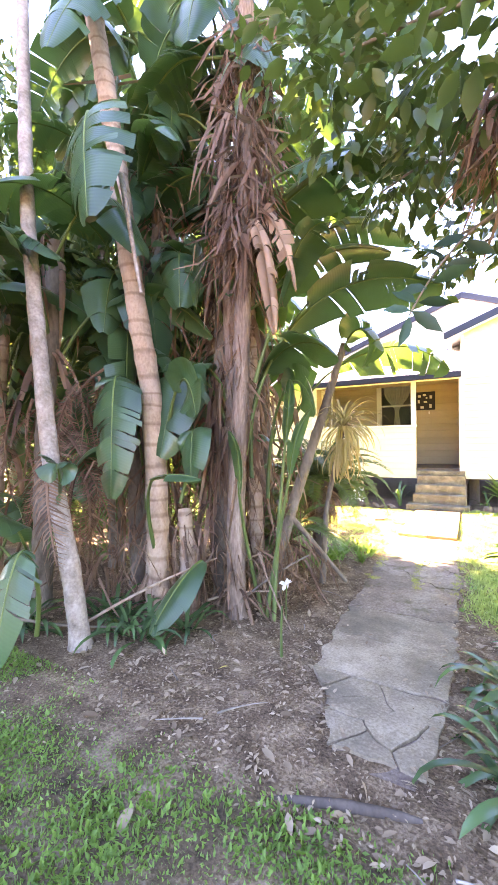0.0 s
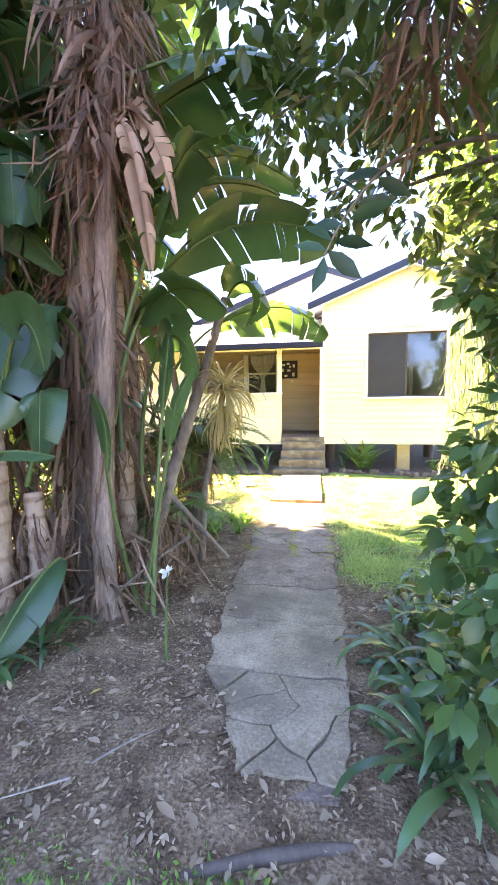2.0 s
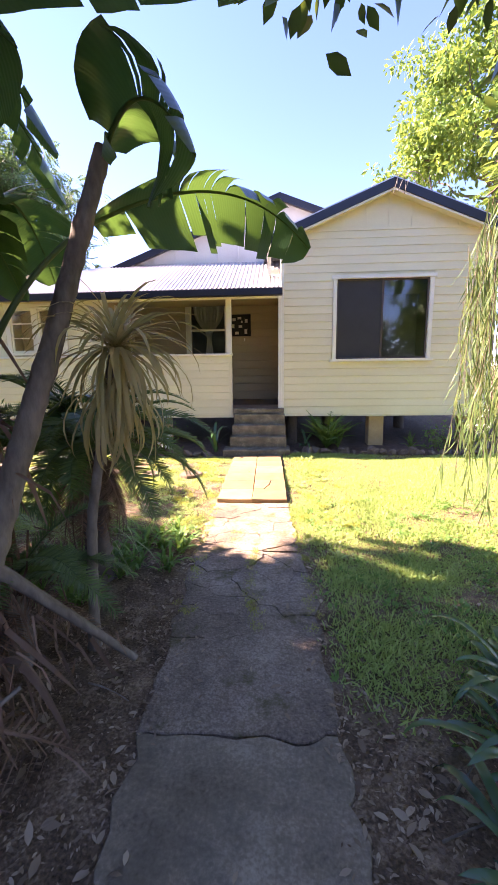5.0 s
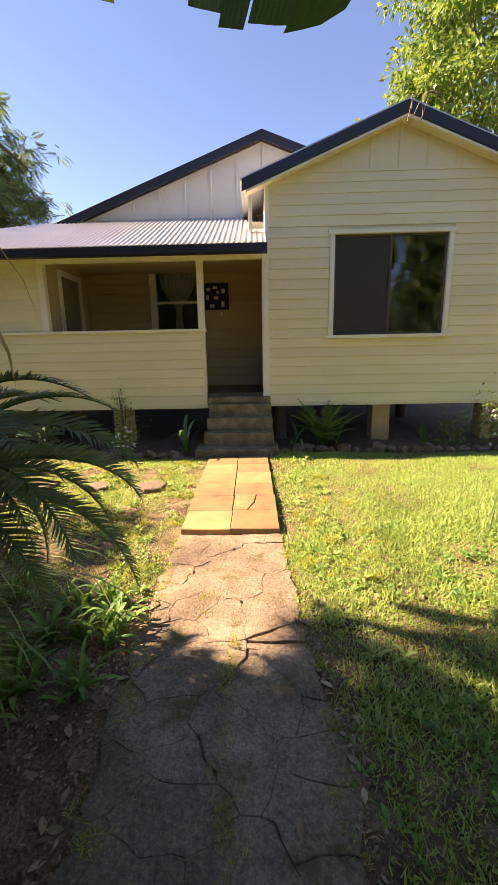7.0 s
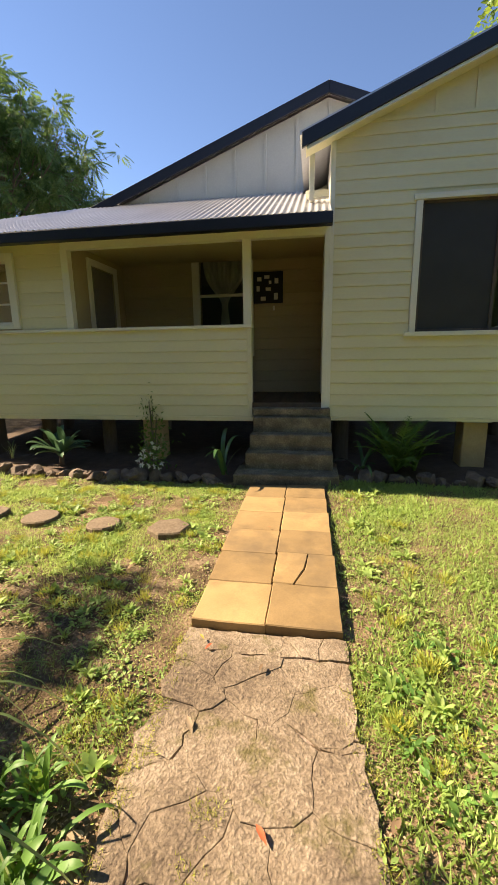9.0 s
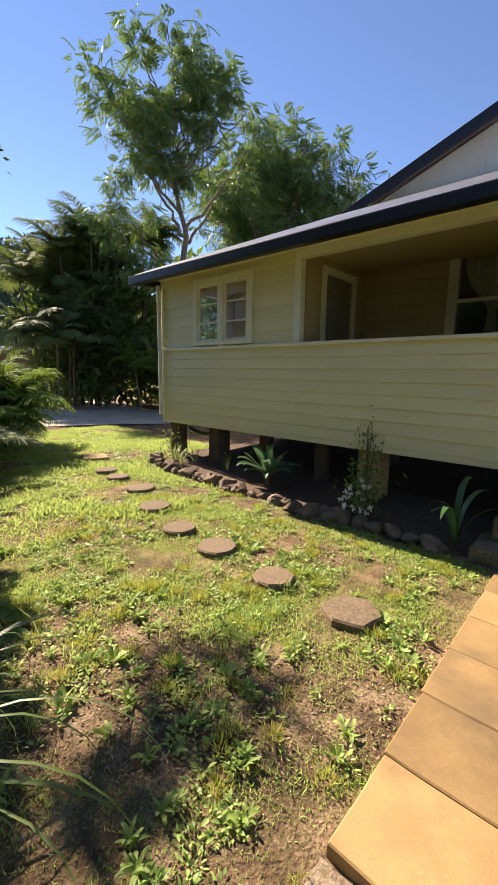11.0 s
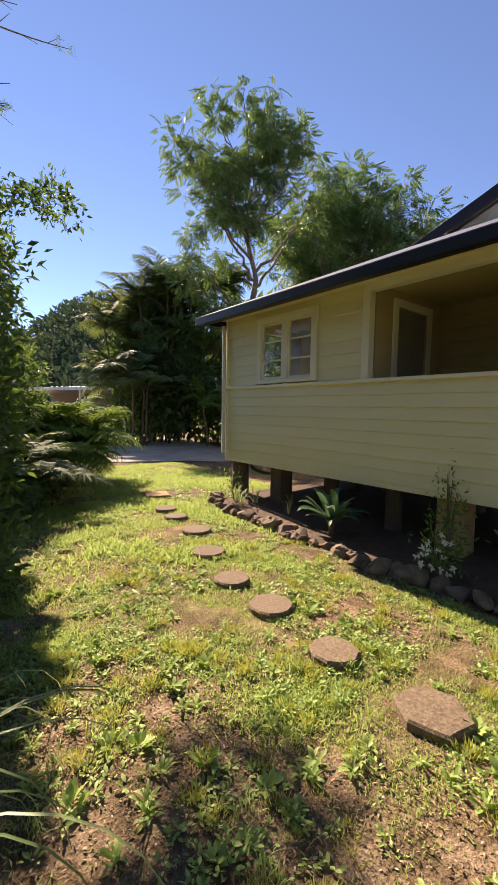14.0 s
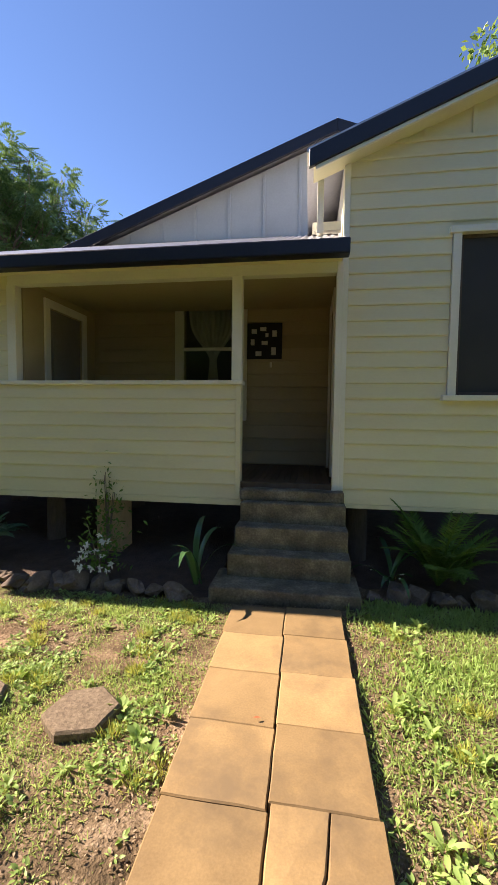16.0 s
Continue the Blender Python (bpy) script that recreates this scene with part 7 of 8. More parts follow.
pts, d = crown_points([(-17.5, 15.5, z) for z in (1.2, 2.4, 3.6, 4.8, 5.8)] + [(-18.0, 14.9, 5.2), (-17.0, 16.3, 5.6), (-16.6, 17.0, 5.0), (-16.3, 17.5, 4.0), (-18.4, 14.3, 3.6), (-16.4, 17.2, 2.4), (-15.6, 15.2, 1.4), (-15.4, 15.9, 2.4), (-15.9, 14.6, 1.8), (-15.5, 16.5, 1.2), (-16.4, 13.8, 1.0), (-18.6, 15.8, 2.2), (-16.4, 15.5, 2.2), (-16.0, 15.4, 4.2), (-15.2, 18.6, 0.8), (-14.0, 18.8, 0.9), (-12.8, 19.0, 0.9), (-11.6, 19.2, 0.8), (-10.4, 19.4, 0.8), (-16.4, 18.2, 0.8)], 1.2, 13000, 1.0, 0.3)
ub = thing("undergrowth", "dark tangled undergrowth in the palm clump", "shrub")
part("foliage", kite_mesh("foliage", pts, d + rng.normal(0, 0.6, d.shape), rng.uniform(0.25, 0.5, len(pts)), rng.uniform(-1.5, 1.5, len(pts)), HEDGE), ub)


# ---- feathery trees behind ----
def feather_tree(base, height, lean, r0, limbs, spread, seed, n, size, label, first=0.42, rise=0.8, blob=1.0, mat=FEATHER, droop=0.4):
    tr = thing("tree", label, "tree", group="background trees")
    pcs, tips = branch_tree(base, height, lean, r0, limbs, spread, seed, first, rise)
    V, F = joined(pcs)
    part("trunk", fast_mesh("trunk", V, F, BARK_GREY), tr)
    sub = np.repeat(tips, 6, 0) + rng.normal(0, 0.5 * blob, (len(tips) * 6, 3)) * np.array([1, 1, 0.6])
    pts, d = crown_points(sub, blob * rng.uniform(0.25, 0.7, len(sub)), n, 0.6, 0.05)
    part("crown", kite_mesh("crown", pts, d * 0.7 + rng.normal(0, 0.5, d.shape) + (0, 0, -droop), rng.uniform(size * 0.55, size * 1.1, n), rng.uniform(-1.5, 1.5, n), mat, (LEAF_KITE[0] * np.array([1.2, 1, 1]), LEAF_KITE[1])), tr)
    return tr


def spray_tree(label, trunk, clumps, r0, size, per, radius, seed, reach=1.6, mat=FEATHER, bare=()):
    """Tree from a bent trunk, limbs to loose clumps, and drooping feathery sprays round the limbs' ends."""
    rg = np.random.default_rng(seed)
    tr = thing("tree", label, "tree", group="background trees")
    t = np.linspace(0, 1, 26)
    ctl = np.asarray(trunk, dtype=float)
    line = np.stack([np.interp(t, np.linspace(0, 1, len(ctl)), ctl[:, k]) for k in range(3)], -1)
    for _ in range(3):
        line[1:-1] = (line[:-2] + 2 * line[1:-1] + line[2:]) / 4
    line[1:-1] += rg.normal(0, 0.035, (24, 3))
    rr = np.linspace(r0, r0 * 0.15, 26)
    rr[0] *= 1.4
    pieces, ends = [tube(line, rr, 9, 0.04)], []
    for k, c in enumerate([*clumps, *bare]):
        c = np.asarray(c, dtype=float)
        drop = reach + 0.35 * np.linalg.norm(c[:2] - ctl[-1][:2])
        i = int(np.argmin(np.abs(line[:, 2] - max(c[2] - drop, line[7][2]))))
        mid = (line[i] + c) / 2 + rg.normal(0, 0.12, 3) + (0, 0, -0.12 * np.linalg.norm(c - line[i]))
        lb = bezier(line[i], mid, c, 12)
        lb[1:-1] += rg.normal(0, 0.05, (10, 3))
        pieces.append(tube(lb, np.linspace(min(rr[i] * 0.7, 0.075), 0.012, 12), 6))
        for q in range(7 if k < len(clumps) else 5):
            j = int(rg.integers(5, 12))
            e = lb[j] + unit(rg.standard_normal((1, 3)) + (0, 0, 0.35))[0] * radius * rg.uniform(0.7, 1.5)
            pieces.append(tube(bezier(lb[j], (lb[j] + e) / 2 + rg.normal(0, 0.08, 3), e, 6), np.linspace(0.016, 0.005, 6), 4))
            if k < len(clumps):
                ends.append(e)
        if k < len(clumps):
            ends.append(c)
    V, F = joined(pieces)
    part("trunk", fast_mesh("trunk", V, F, BARK_GREY), tr)
    ends = np.array(ends)
    pts, d = crown_points(ends, radius * rg.uniform(0.35, 0.85, len(ends)), per * len(ends), 0.55, 0.1)
    v, f = pinnate_spray(pts, d * np.array([1, 1, 0.4]) + rg.normal(0, 0.35, d.shape) + (0, 0, -0.35), rg.uniform(size * 0.6, size * 1.2, len(pts)), 6, 0.34)
    part("crown", fast_mesh("crown", v, f, mat, smooth=False), tr)
    return tr


def across(base, spots, deep, seed):
    """Places at (sideways, height) round a tree's foot, spread in depth; sideways runs along (0.49, 0.87)."""
    rg = np.random.default_rng(seed)
    return [(base[0] + 0.494 * u - 0.87 * w, base[1] + 0.87 * u + 0.494 * w, z) for (u, z), w in zip(spots, rg.uniform(-deep, deep, len(spots)))]


B1 = (-12.0, 16.5)
spray_tree("tall open feathery tree with a forked trunk beyond the driveway", [(-12.0, 16.5, -0.1), (-11.95, 16.6, 2.5), (-12.1, 16.4, 4.6), (-11.85, 16.85, 6.0), (-12.05, 16.45, 7.2), (-12.0, 16.5, 9.0), (-12.1, 16.35, 10.4)],
           across(B1, [(-1.15, 11.3), (-2.0, 10.9), (-2.5, 10.2), (-1.5, 10.2), (-0.5, 10.9), (0.2, 11.0), (1.1, 11.1), (0.4, 11.6), (-0.4, 11.7), (1.9, 10.9), (1.0, 10.9), (1.6, 10.2), (-0.95, 9.4), (-1.8, 9.2), (0.35, 9.7), (-0.4, 8.5), (-1.3, 8.3), (-1.9, 7.0), (-2.6, 6.6), (-1.4, 6.3)], 1.5, 8), 0.17, 0.40, 19, 0.64, 44, 1.7,
           bare=across(B1, [(2.6, 10.3), (2.2, 9.0), (2.8, 10.9), (1.7, 8.3)], 0.6, 9))
B2 = (-13.5, 24.2)
rg2 = np.random.default_rng(12)
lobes = []
while len(lobes) < 54:
    q = unit(rg2.standard_normal((1, 3)))[0]
    if q[2] > -0.35:
        lobes.append((q[0] * 4.2 * rg2.uniform(0.75, 1.08) + B2[0], q[1] * 4.2 + B2[1], 9.3 + q[2] * 3.0 * rg2.uniform(0.8, 1.1)))
spray_tree("round leafy tree with drooping feathery foliage behind the cottage", [(*B2, -0.1), (B2[0] + 0.2, B2[1], 3.0), (B2[0] - 0.1, B2[1] + 0.1, 6.0), (*B2, 9.0)], lobes, 0.26, 0.56, 16, 1.0, 42, 2.4)
feather_tree((-14.5, 19.5, -0.1), 5.0, (0.4, 0.2), 0.16, 10, 3.0, 47, 2400, 0.55, "feathery tree behind the driveway", 0.25, 0.55, 1.0)
feather_tree((8.6, 20.5, -0.1), 13.0, (-0.6, 0.2), 0.25, 18, 4.6, 43, 26000, 0.26, "tall sunlit tree behind the cottage roof", 0.35, 0.7, 1.1, LIME)
tf_tree = thing("tree_fern", "tree fern with fresh green fronds above the roof", "tree fern")
ringed_trunk("trunk", [(5.9, 13.2, -0.05), (5.9, 13.2, 2.5), (5.85, 13.2, 4.75)], 0.12, 0.09, BARK_GREY, 0.1, 40, 0.06, tf_tree)
tfm = [frond_mesh("frond", 1.7 * s, 30, 0.4, FERN, dr, 0.7, 0.1, 0.13, 0.2) for s, dr in ((1, 0.6), (0.9, 0.75))]
for k in range(18):
    part("frond", tfm[k % 2], tf_tree, "", pose(5.85, 13.2, 4.75, rng.uniform(-8, 30), rng.uniform(-10, 10), 137.5 * k))

# dead creeper on the gable's peak
dc = thing("creeper", "dry creeper stems clinging to the gable peak", "creeper")
pcs = [tube(bezier((2.27 + a, 10.93, 4.66), (2.3 + a + b, 10.9, 4.6 + c), (2.27 + a + b * 1.5, 10.92, 4.66 - ln), 8), 0.005, 4) for a, b, c, ln in ((0.02, 0.1, 0.1, 0.25), (0.05, -0.05, 0.05, 0.3), (0.15, 0.2, 0.15, 0.12), (0.3, -0.1, 0.1, 0.3), (-0.05, 0.05, 0.1, 0.15), (0.35, -0.2, 0.2, 0.25))]
V, F = joined(pcs)
part("stem_mass", fast_mesh("stem_mass", V, F, BARK_PALE), dc)

# pine boughs high over the hedge
pn = thing("pine", "pine with upswept dark needle tufts above the hedge", "tree")
pcs, tips = [], []
ptr = bezier((-12.0, 6.2, -0.1), (-12.0, 6.2, 7.0), (-12.0, 6.3, 15.0), 20)
pcs.append(tube(ptr, np.linspace(0.2, 0.03, 20), 9))
for k in range(18):
    i = 9 + k % 10
    a = k * 2.4
    ln = rng.uniform(1.4, 3.4)
    e = ptr[i] + np.array([math.cos(a) * ln, math.sin(a) * ln, rng.uniform(0.1, 0.8)])
    b = bezier(ptr[i], (ptr[i] + e) / 2 + (0, 0, -0.25), e, 9)
    pcs.append(tube(b, np.linspace(0.035, 0.008, 9), 5))
    tips.append(b[2:])
for tip, h in (((-12.0, 10.5, 10.75), 10.4), ((-12.1, 9.1, 9.3), 8.8), ((-12.0, 8.6, 10.1), 9.6), ((-11.9, 8.5, 7.9), 7.6), ((-12.2, 7.9, 6.9), 6.6), ((-11.6, 9.0, 8.5), 8.1), ((-12.1, 9.3, 11.2), 10.9), ((-11.9, 7.6, 8.4), 8.0)):
    b = bezier((-12.0, 6.3, h), (-12.0, (6.3 + tip[1]) / 2, h - 0.25), tip, 16)
    pcs.append(tube(b, np.linspace(0.04, 0.008, 16), 5))
    tips.append(b[4:])
    for j in range(5, 15, 2):
        e = b[j] + (rng.uniform(-0.5, 0.5), rng.uniform(0.1, 0.5), rng.uniform(-0.1, 0.35))
        tw_ = bezier(b[j], (b[j] + e) / 2, e, 6)
        pcs.append(tube(tw_, np.linspace(0.012, 0.005, 6), 4))
        tips.append(tw_[1:])
V, F = joined(pcs)
part("trunk", fast_mesh("trunk", V, F, BARK_GREY), pn)
tp = np.repeat(np.concatenate(tips), 60, 0)
tp = tp + rng.normal(0, 0.05, tp.shape)
tp = tp[~shades_lawn(tp) | ((tp[:, 1] > 10.2) & (rng.random(len(tp)) < 0.2))]
part("needles", kite_mesh("needles", tp, unit(rng.standard_normal(tp.shape) + (0, 0, 0.5)), rng.uniform(0.10, 0.22, len(tp)), rng.uniform(-2, 2, len(tp)), HEDGE, (LEAF_KITE[0] * np.array([0.25, 1, 1]), LEAF_KITE[1])), pn)

# ---- carport across the driveway ----
cp = thing("carport", "low flat-roofed carport beyond the driveway", "carport")
cp.matrix_basis = pose(-25.7, 17.5, 0, 0, 0, 27)
part("roof", from_bm("roof", box_bm([(-13.5, 0, 0, 5.5, 2.68, 2.92)], 0.02), ROOF), cp, "pale flat metal roof")
part("rear_wall", from_bm("rear_wall", box_bm([(-13.3, -0.3, 5.1, 5.3, -0.1, 2.68)]), DARKROOM), cp)
for x in (-13.0, -8.5, -4.5, -0.4):
    part("post", from_bm("post", box_bm([(x - 0.06, x + 0.06, 0.2, 0.32, -0.1, 2.68)], 0.01), GUTTER), cp)

# dense trees behind the clump, added to back it and keep it shaded
for bx_, by_, h_, sd_ in ((-5.2, 3.2, 6.0, 101), (-5.7, 4.6, 5.2, 104), (-6.4, 2.4, 8.5, 102)):
    feather_tree((bx_, by_, -0.1), h_, (0.2, 0.1), 0.15, 11, 1.7, sd_, 14000, 0.14, "dense dark tree added behind the bird-of-paradise clump", 0.25, 0.5, 1.0, CANOPY)

# tall trees mostly out of view, added to keep sun off the clump
for bx_, by_, h_, sd_ in ((-8.2, 1.2, 12.0, 111), (-8.6, 3.4, 12.5, 112), (-9.6, 2.2, 13.5, 113)):
    feather_tree((bx_, by_, -0.1), h_, (0.2, 0.1), 0.2, 16, 2.4, sd_, 12000, 0.26, "tall dense tree, mostly unseen, added to shade the clump", 0.3, 0.45, 1.1, CANOPY)

# ---- wooded hills far off ----
def hill(name, cx, cy, rx, ry, h, n, size):
    a, r = np.meshgrid(np.linspace(0, 2 * math.pi, 48, endpoint=False), np.linspace(0, 1, 14))
    x, y = cx + rx * r * np.cos(a), cy + ry * r * np.sin(a)
    z = h * (0.5 + 0.5 * np.cos(r * math.pi)) * (1 + 0.25 * lumpy(x, y, 0.012, 4.0)) - 0.6
    i, j = np.meshgrid(np.arange(13), np.arange(48), indexing="ij")
    k = (j + 1) % 48
    q = np.stack([i * 48 + j, (i + 1) * 48 + j, (i + 1) * 48 + k, i * 48 + k], -1).reshape(-1, 4)
    hl = thing(name, "distant wooded hill", "hill", fast_mesh(name, np.stack([x, y, z], -1).reshape(-1, 3), q, HILLGREEN), kind="structure")
    rr, aa = np.sqrt(rng.random(n)), rng.uniform(0, 2 * math.pi, n)
    px, py = cx + rx * rr * np.cos(aa), cy + ry * rr * np.sin(aa)
    pz = h * (0.5 + 0.5 * np.cos(rr * math.pi)) * (1 + 0.25 * lumpy(px, py, 0.012, 4.0)) - 0.6
    c = np.stack([px, py, pz + rng.uniform(0.2, 1.0, n) * size], -1)
    m = 14
    p = np.repeat(c, m, 0)
    d = unit(rng.standard_normal(p.shape) + (0, 0, 0.4))
    p = p + d * size * rng.uniform(0.3, 0.8, (len(p), 1))
    wd_ = thing("far_woods", "woodland covering the hill", "woods", kite_mesh("far_woods", p, d + rng.normal(0, 0.6, d.shape), rng.uniform(0.5, 1.0, len(p)) * size * 0.9, rng.uniform(-2, 2, len(p)), HILLGREEN), kind="stuff")


hill("backdrop", -175, 75, 110, 80, 46, 2600, 3.2)
hill("backdrop", -120, 130, 90, 60, 26, 1200, 3.0)
hill("backdrop", -60, -190, 200, 70, 22, 700, 4.0)


def tree_row(spots, seed, label):
    """Plain leafy trees that close the garden where the camera never looks straight at them."""
    for k, (x, y, h) in enumerate(spots):
        feather_tree((x, y, -0.1), h, (0.2, 0.1), 0.16, 9, h * 0.38, seed + k, 900, 0.75, label, 0.2, 0.5, h * 0.16, HEDGE)


tree_row([(7.5, 1.5, 6.5), (8.5, 6.0, 7), (9.0, -4, 6), (-8.5, -3.5, 6.5), (-7.5, 2.0, 7), (9.5, 10.5, 6), (-20, 24, 8)], 60, "dense leafy tree enclosing the garden")

# ---- grass, weeds and leaf litter ----
def free_of_paving(x, y):
    l = np.interp(y, [2.9, 3.25, 3.6, 4.3, 5.5, 6.1, 7.0, 7.86, 7.87, 10.4], [0.13, 0.02, -0.19, -0.27, -0.35, -0.38, -0.41, -0.41, -0.42, -0.42]) + 0.02
    r = np.interp(y, [2.9, 3.25, 3.6, 4.3, 5.5, 6.1, 7.0, 7.86, 7.87, 10.4], [0.50, 0.53, 0.56, 0.56, 0.53, 0.52, 0.45, 0.42, 0.42, 0.42]) - 0.02
    ok = ~((x > l) & (x < r) & (y > 2.93) & (y < 10.36))
    bedline = np.where(x < 0, np.interp(x, [-5.6, -5.4, -5.0, -4.15, -3.04, -2.17, -1.43, -0.6], [13, 10.68, 10.52, 10.40, 10.38, 10.34, 10.36, 10.33]), 10.52)
    ok &= y < bedline
    for sx, sy, sr in ((-0.95, 9.04, 0.165), (-1.54, 9.04, 0.14), (-2.20, 9.13, 0.15), (-2.75, 9.18, 0.14), (-3.42, 9.38, 0.16), (-4.11, 9.66, 0.16), (-4.79, 9.75, 0.14), (-5.26, 9.84, 0.15), (-6.2, 10.16, 0.2)):
        ok &= np.hypot(x - sx, y - sy) > sr
    return ok


def fnoise(x, y, s, seed):
    """Smooth pseudo-noise, quick for many points."""
    r2 = np.random.default_rng(seed)
    out = 0
    for k in range(7):
        a, ph, f = r2.uniform(0, 6.28), r2.uniform(0, 6.28), s * r2.uniform(0.6, 1.9)
        out = out + np.sin((x * math.cos(a) + y * math.sin(a)) * f + ph)
    return out / 3.2


def grass(name, n, x0, x1, y0, y1, size, mat, label, thick=(-0.5, 0.3), up=1.3, shape=BLADE, power=1.0, dens=1.0):
    x, y = rng.uniform(x0, x1, n), y0 + (y1 - y0) * rng.random(n) ** power
    bare = 1 - 0.22 * smooth01(1.25 - np.hypot((x + 1.35) / 1.1, y - 7.95) + 0.35 * fnoise(x, y, 4, 12), 0.0, 0.7)
    bare = bare * (1 - 0.45 * smooth01(x, -1.5, -0.6) * (1 - smooth01(x, 0.3, 0.6)) * smooth01(fnoise(x, y, 5, 14), -0.6, 0.3))
    strip = smooth01(0.80 + 0.14 * fnoise(x, y, 6, 17) - x, 0.0, 0.4) * smooth01(x, 0.3, 0.45) * smooth01(y, 6.6, 8.2)
    bare = bare * (1 - 0.8 * strip)
    keep = (rng.random(n) < bare * lawn_at(x, y) * smooth01(fnoise(x, y, 3.2, 5) + 0.5 * fnoise(x, y, 9, 6), *thick) * dens) & free_of_paving(x, y)
    x, y = x[keep], y[keep]
    p = np.stack([x, y, gz(x, y) - 0.005], -1)
    d = rand_dirs(len(x), up)
    d[:, 2] = np.abs(d[:, 2])
    hh = size * rng.uniform(0.55, 1.3, len(x)) * (1 + 0.35 * fnoise(x, y, 5, 9))
    ob = kite_mesh(name, p, d, hh, rng.uniform(-3, 3, len(x)), mat, shape)
    thing(name, label, "grass", ob, kind="stuff")


WIDE = (BLADE[0] * np.array([1.7, 1, 1]), BLADE[1])
grass("lawn_grass", 300000, -3.2, 0.6, 6.0, 10.6, 0.028, GRASS, "thin sunlit lawn of broad-bladed grass", (-1.1, 0.5), 0.8, WIDE)
grass("lawn_grass_right", 250000, 0.4, 5.2, 4.6, 10.55, 0.043, GRASS, "dense bright lawn grass", (-2.5, -1.5), 1.0, WIDE)
grass("lawn_grass_far", 170000, -10, -3.2, 7.0, 12.5, 0.055, GRASS, "sunlit lawn beside the stepping stones", (-1.2, 0.1), 0.9, WIDE)


def leafy_patches(name, count, leaves, x0, x1, y0, y1, size, spread, mat, label, lift=0.5, shape=None):
    """Many small low plants, each a ring of broad leaves, strewn over the thin lawn."""
    x, y = rng.uniform(x0, x1, count), rng.uniform(y0, y1, count)
    keep = (rng.random(count) < lawn_at(x, y) * smooth01(fnoise(x, y, 4.5, 31) + 0.6 * fnoise(x, y, 11, 32), -0.6, 0.5)) & free_of_paving(x, y)
    x, y = np.repeat(x[keep], leaves), np.repeat(y[keep], leaves)
    n = len(x)
    a, q = rng.uniform(0, 6.28, n), spread * rng.random(n)
    big = np.repeat(rng.uniform(0.6, 1.4, n // leaves), leaves)
    p = np.stack([x + q * np.cos(a), y + q * np.sin(a), gz(x, y) + rng.uniform(0.002, 0.02, n)], -1)
    d = np.stack([np.cos(a), np.sin(a), lift * rng.uniform(0.2, 1.8, n)], -1)
    me = leaf8_mesh(name, p, d, size * big * rng.uniform(0.6, 1.2, n), rng.normal(0, 0.4, n), mat, 1.2) if shape is None else kite_mesh(name, p, d, size * big * rng.uniform(0.6, 1.2, n), rng.uniform(-3, 3, n), mat, shape)
    thing(name, label, "weeds", me, kind="stuff")


leafy_patches("lawn_weeds", 5200, 9, -4.2, -0.45, 6.9, 10.4, 0.024, 0.03, WEED, "small broad-leaved weeds through the thin lawn")
leafy_patches("lawn_weeds_far", 3600, 8, -9, -4.2, 7.6, 11.5, 0.035, 0.04, WEED, "broad-leaved weeds in the far lawn")
leafy_patches("tall_weeds", 210, 14, -3.6, -0.5, 7.0, 9.6, 0.046, 0.025, WEED, "leafy green weeds standing in the thin lawn", 0.9)
leafy_patches("yellow_tufts", 460, 80, -3.8, -0.45, 6.9, 10.4, 0.035, 0.06, MOSSGRASS, "fine yellow-green tufts in the thin lawn", 2.2, BLADE)
mx, my = [], []
for x0, y0, x1, y1, n in ((0.14, 5.5, 0.08, 6.25, 26), (0.08, 6.25, 0.1, 6.75, 16), (-0.12, 6.75, -0.08, 7.0, 8), (-0.3, 5.6, -0.36, 6.6, 18), (0.5, 5.5, 0.5, 6.5, 20), (0.47, 6.6, 0.43, 7.7, 18), (-0.38, 6.7, -0.4, 7.8, 20)):
    t = rng.random(n)
    mx.append(x0 + (x1 - x0) * t + rng.normal(0, 0.022, n))
    my.append(y0 + (y1 - y0) * t)
mx, my = np.repeat(np.concatenate(mx), 34), np.repeat(np.concatenate(my), 34)
mp_ = np.stack([mx + rng.normal(0, 0.017, len(mx)), my + rng.normal(0, 0.022, len(mx)), gz(mx, my) + 0.012], -1)
thing("path_moss", "yellow-green moss and grass in the path's cracks", "moss", kite_mesh("path_moss", mp_, rand_dirs(len(mx), 1.4) * np.array([1, 1, 0.9]), rng.uniform(0.012, 0.03, len(mx)), rng.uniform(-3, 3, len(mx)), MOSSGRASS, BLADE), kind="stuff")
leafy_patches("edge_tufts", 70, 70, 0.5, 1.15, 6.6, 10.3, 0.04, 0.06, MOSSGRASS, "yellow-green tufts beside the pavers", 2.2, BLADE)
leafy_patches("edge_weeds", 260, 9, 0.46, 0.95, 6.6, 10.3, 0.028, 0.03, WEED, "small weeds in the bare strip beside the pavers")
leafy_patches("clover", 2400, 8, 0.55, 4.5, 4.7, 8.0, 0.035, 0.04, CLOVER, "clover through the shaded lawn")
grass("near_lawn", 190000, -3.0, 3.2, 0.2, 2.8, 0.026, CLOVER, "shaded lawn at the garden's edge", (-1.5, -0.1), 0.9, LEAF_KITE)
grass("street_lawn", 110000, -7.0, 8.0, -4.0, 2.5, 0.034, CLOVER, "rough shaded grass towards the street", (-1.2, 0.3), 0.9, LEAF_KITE)


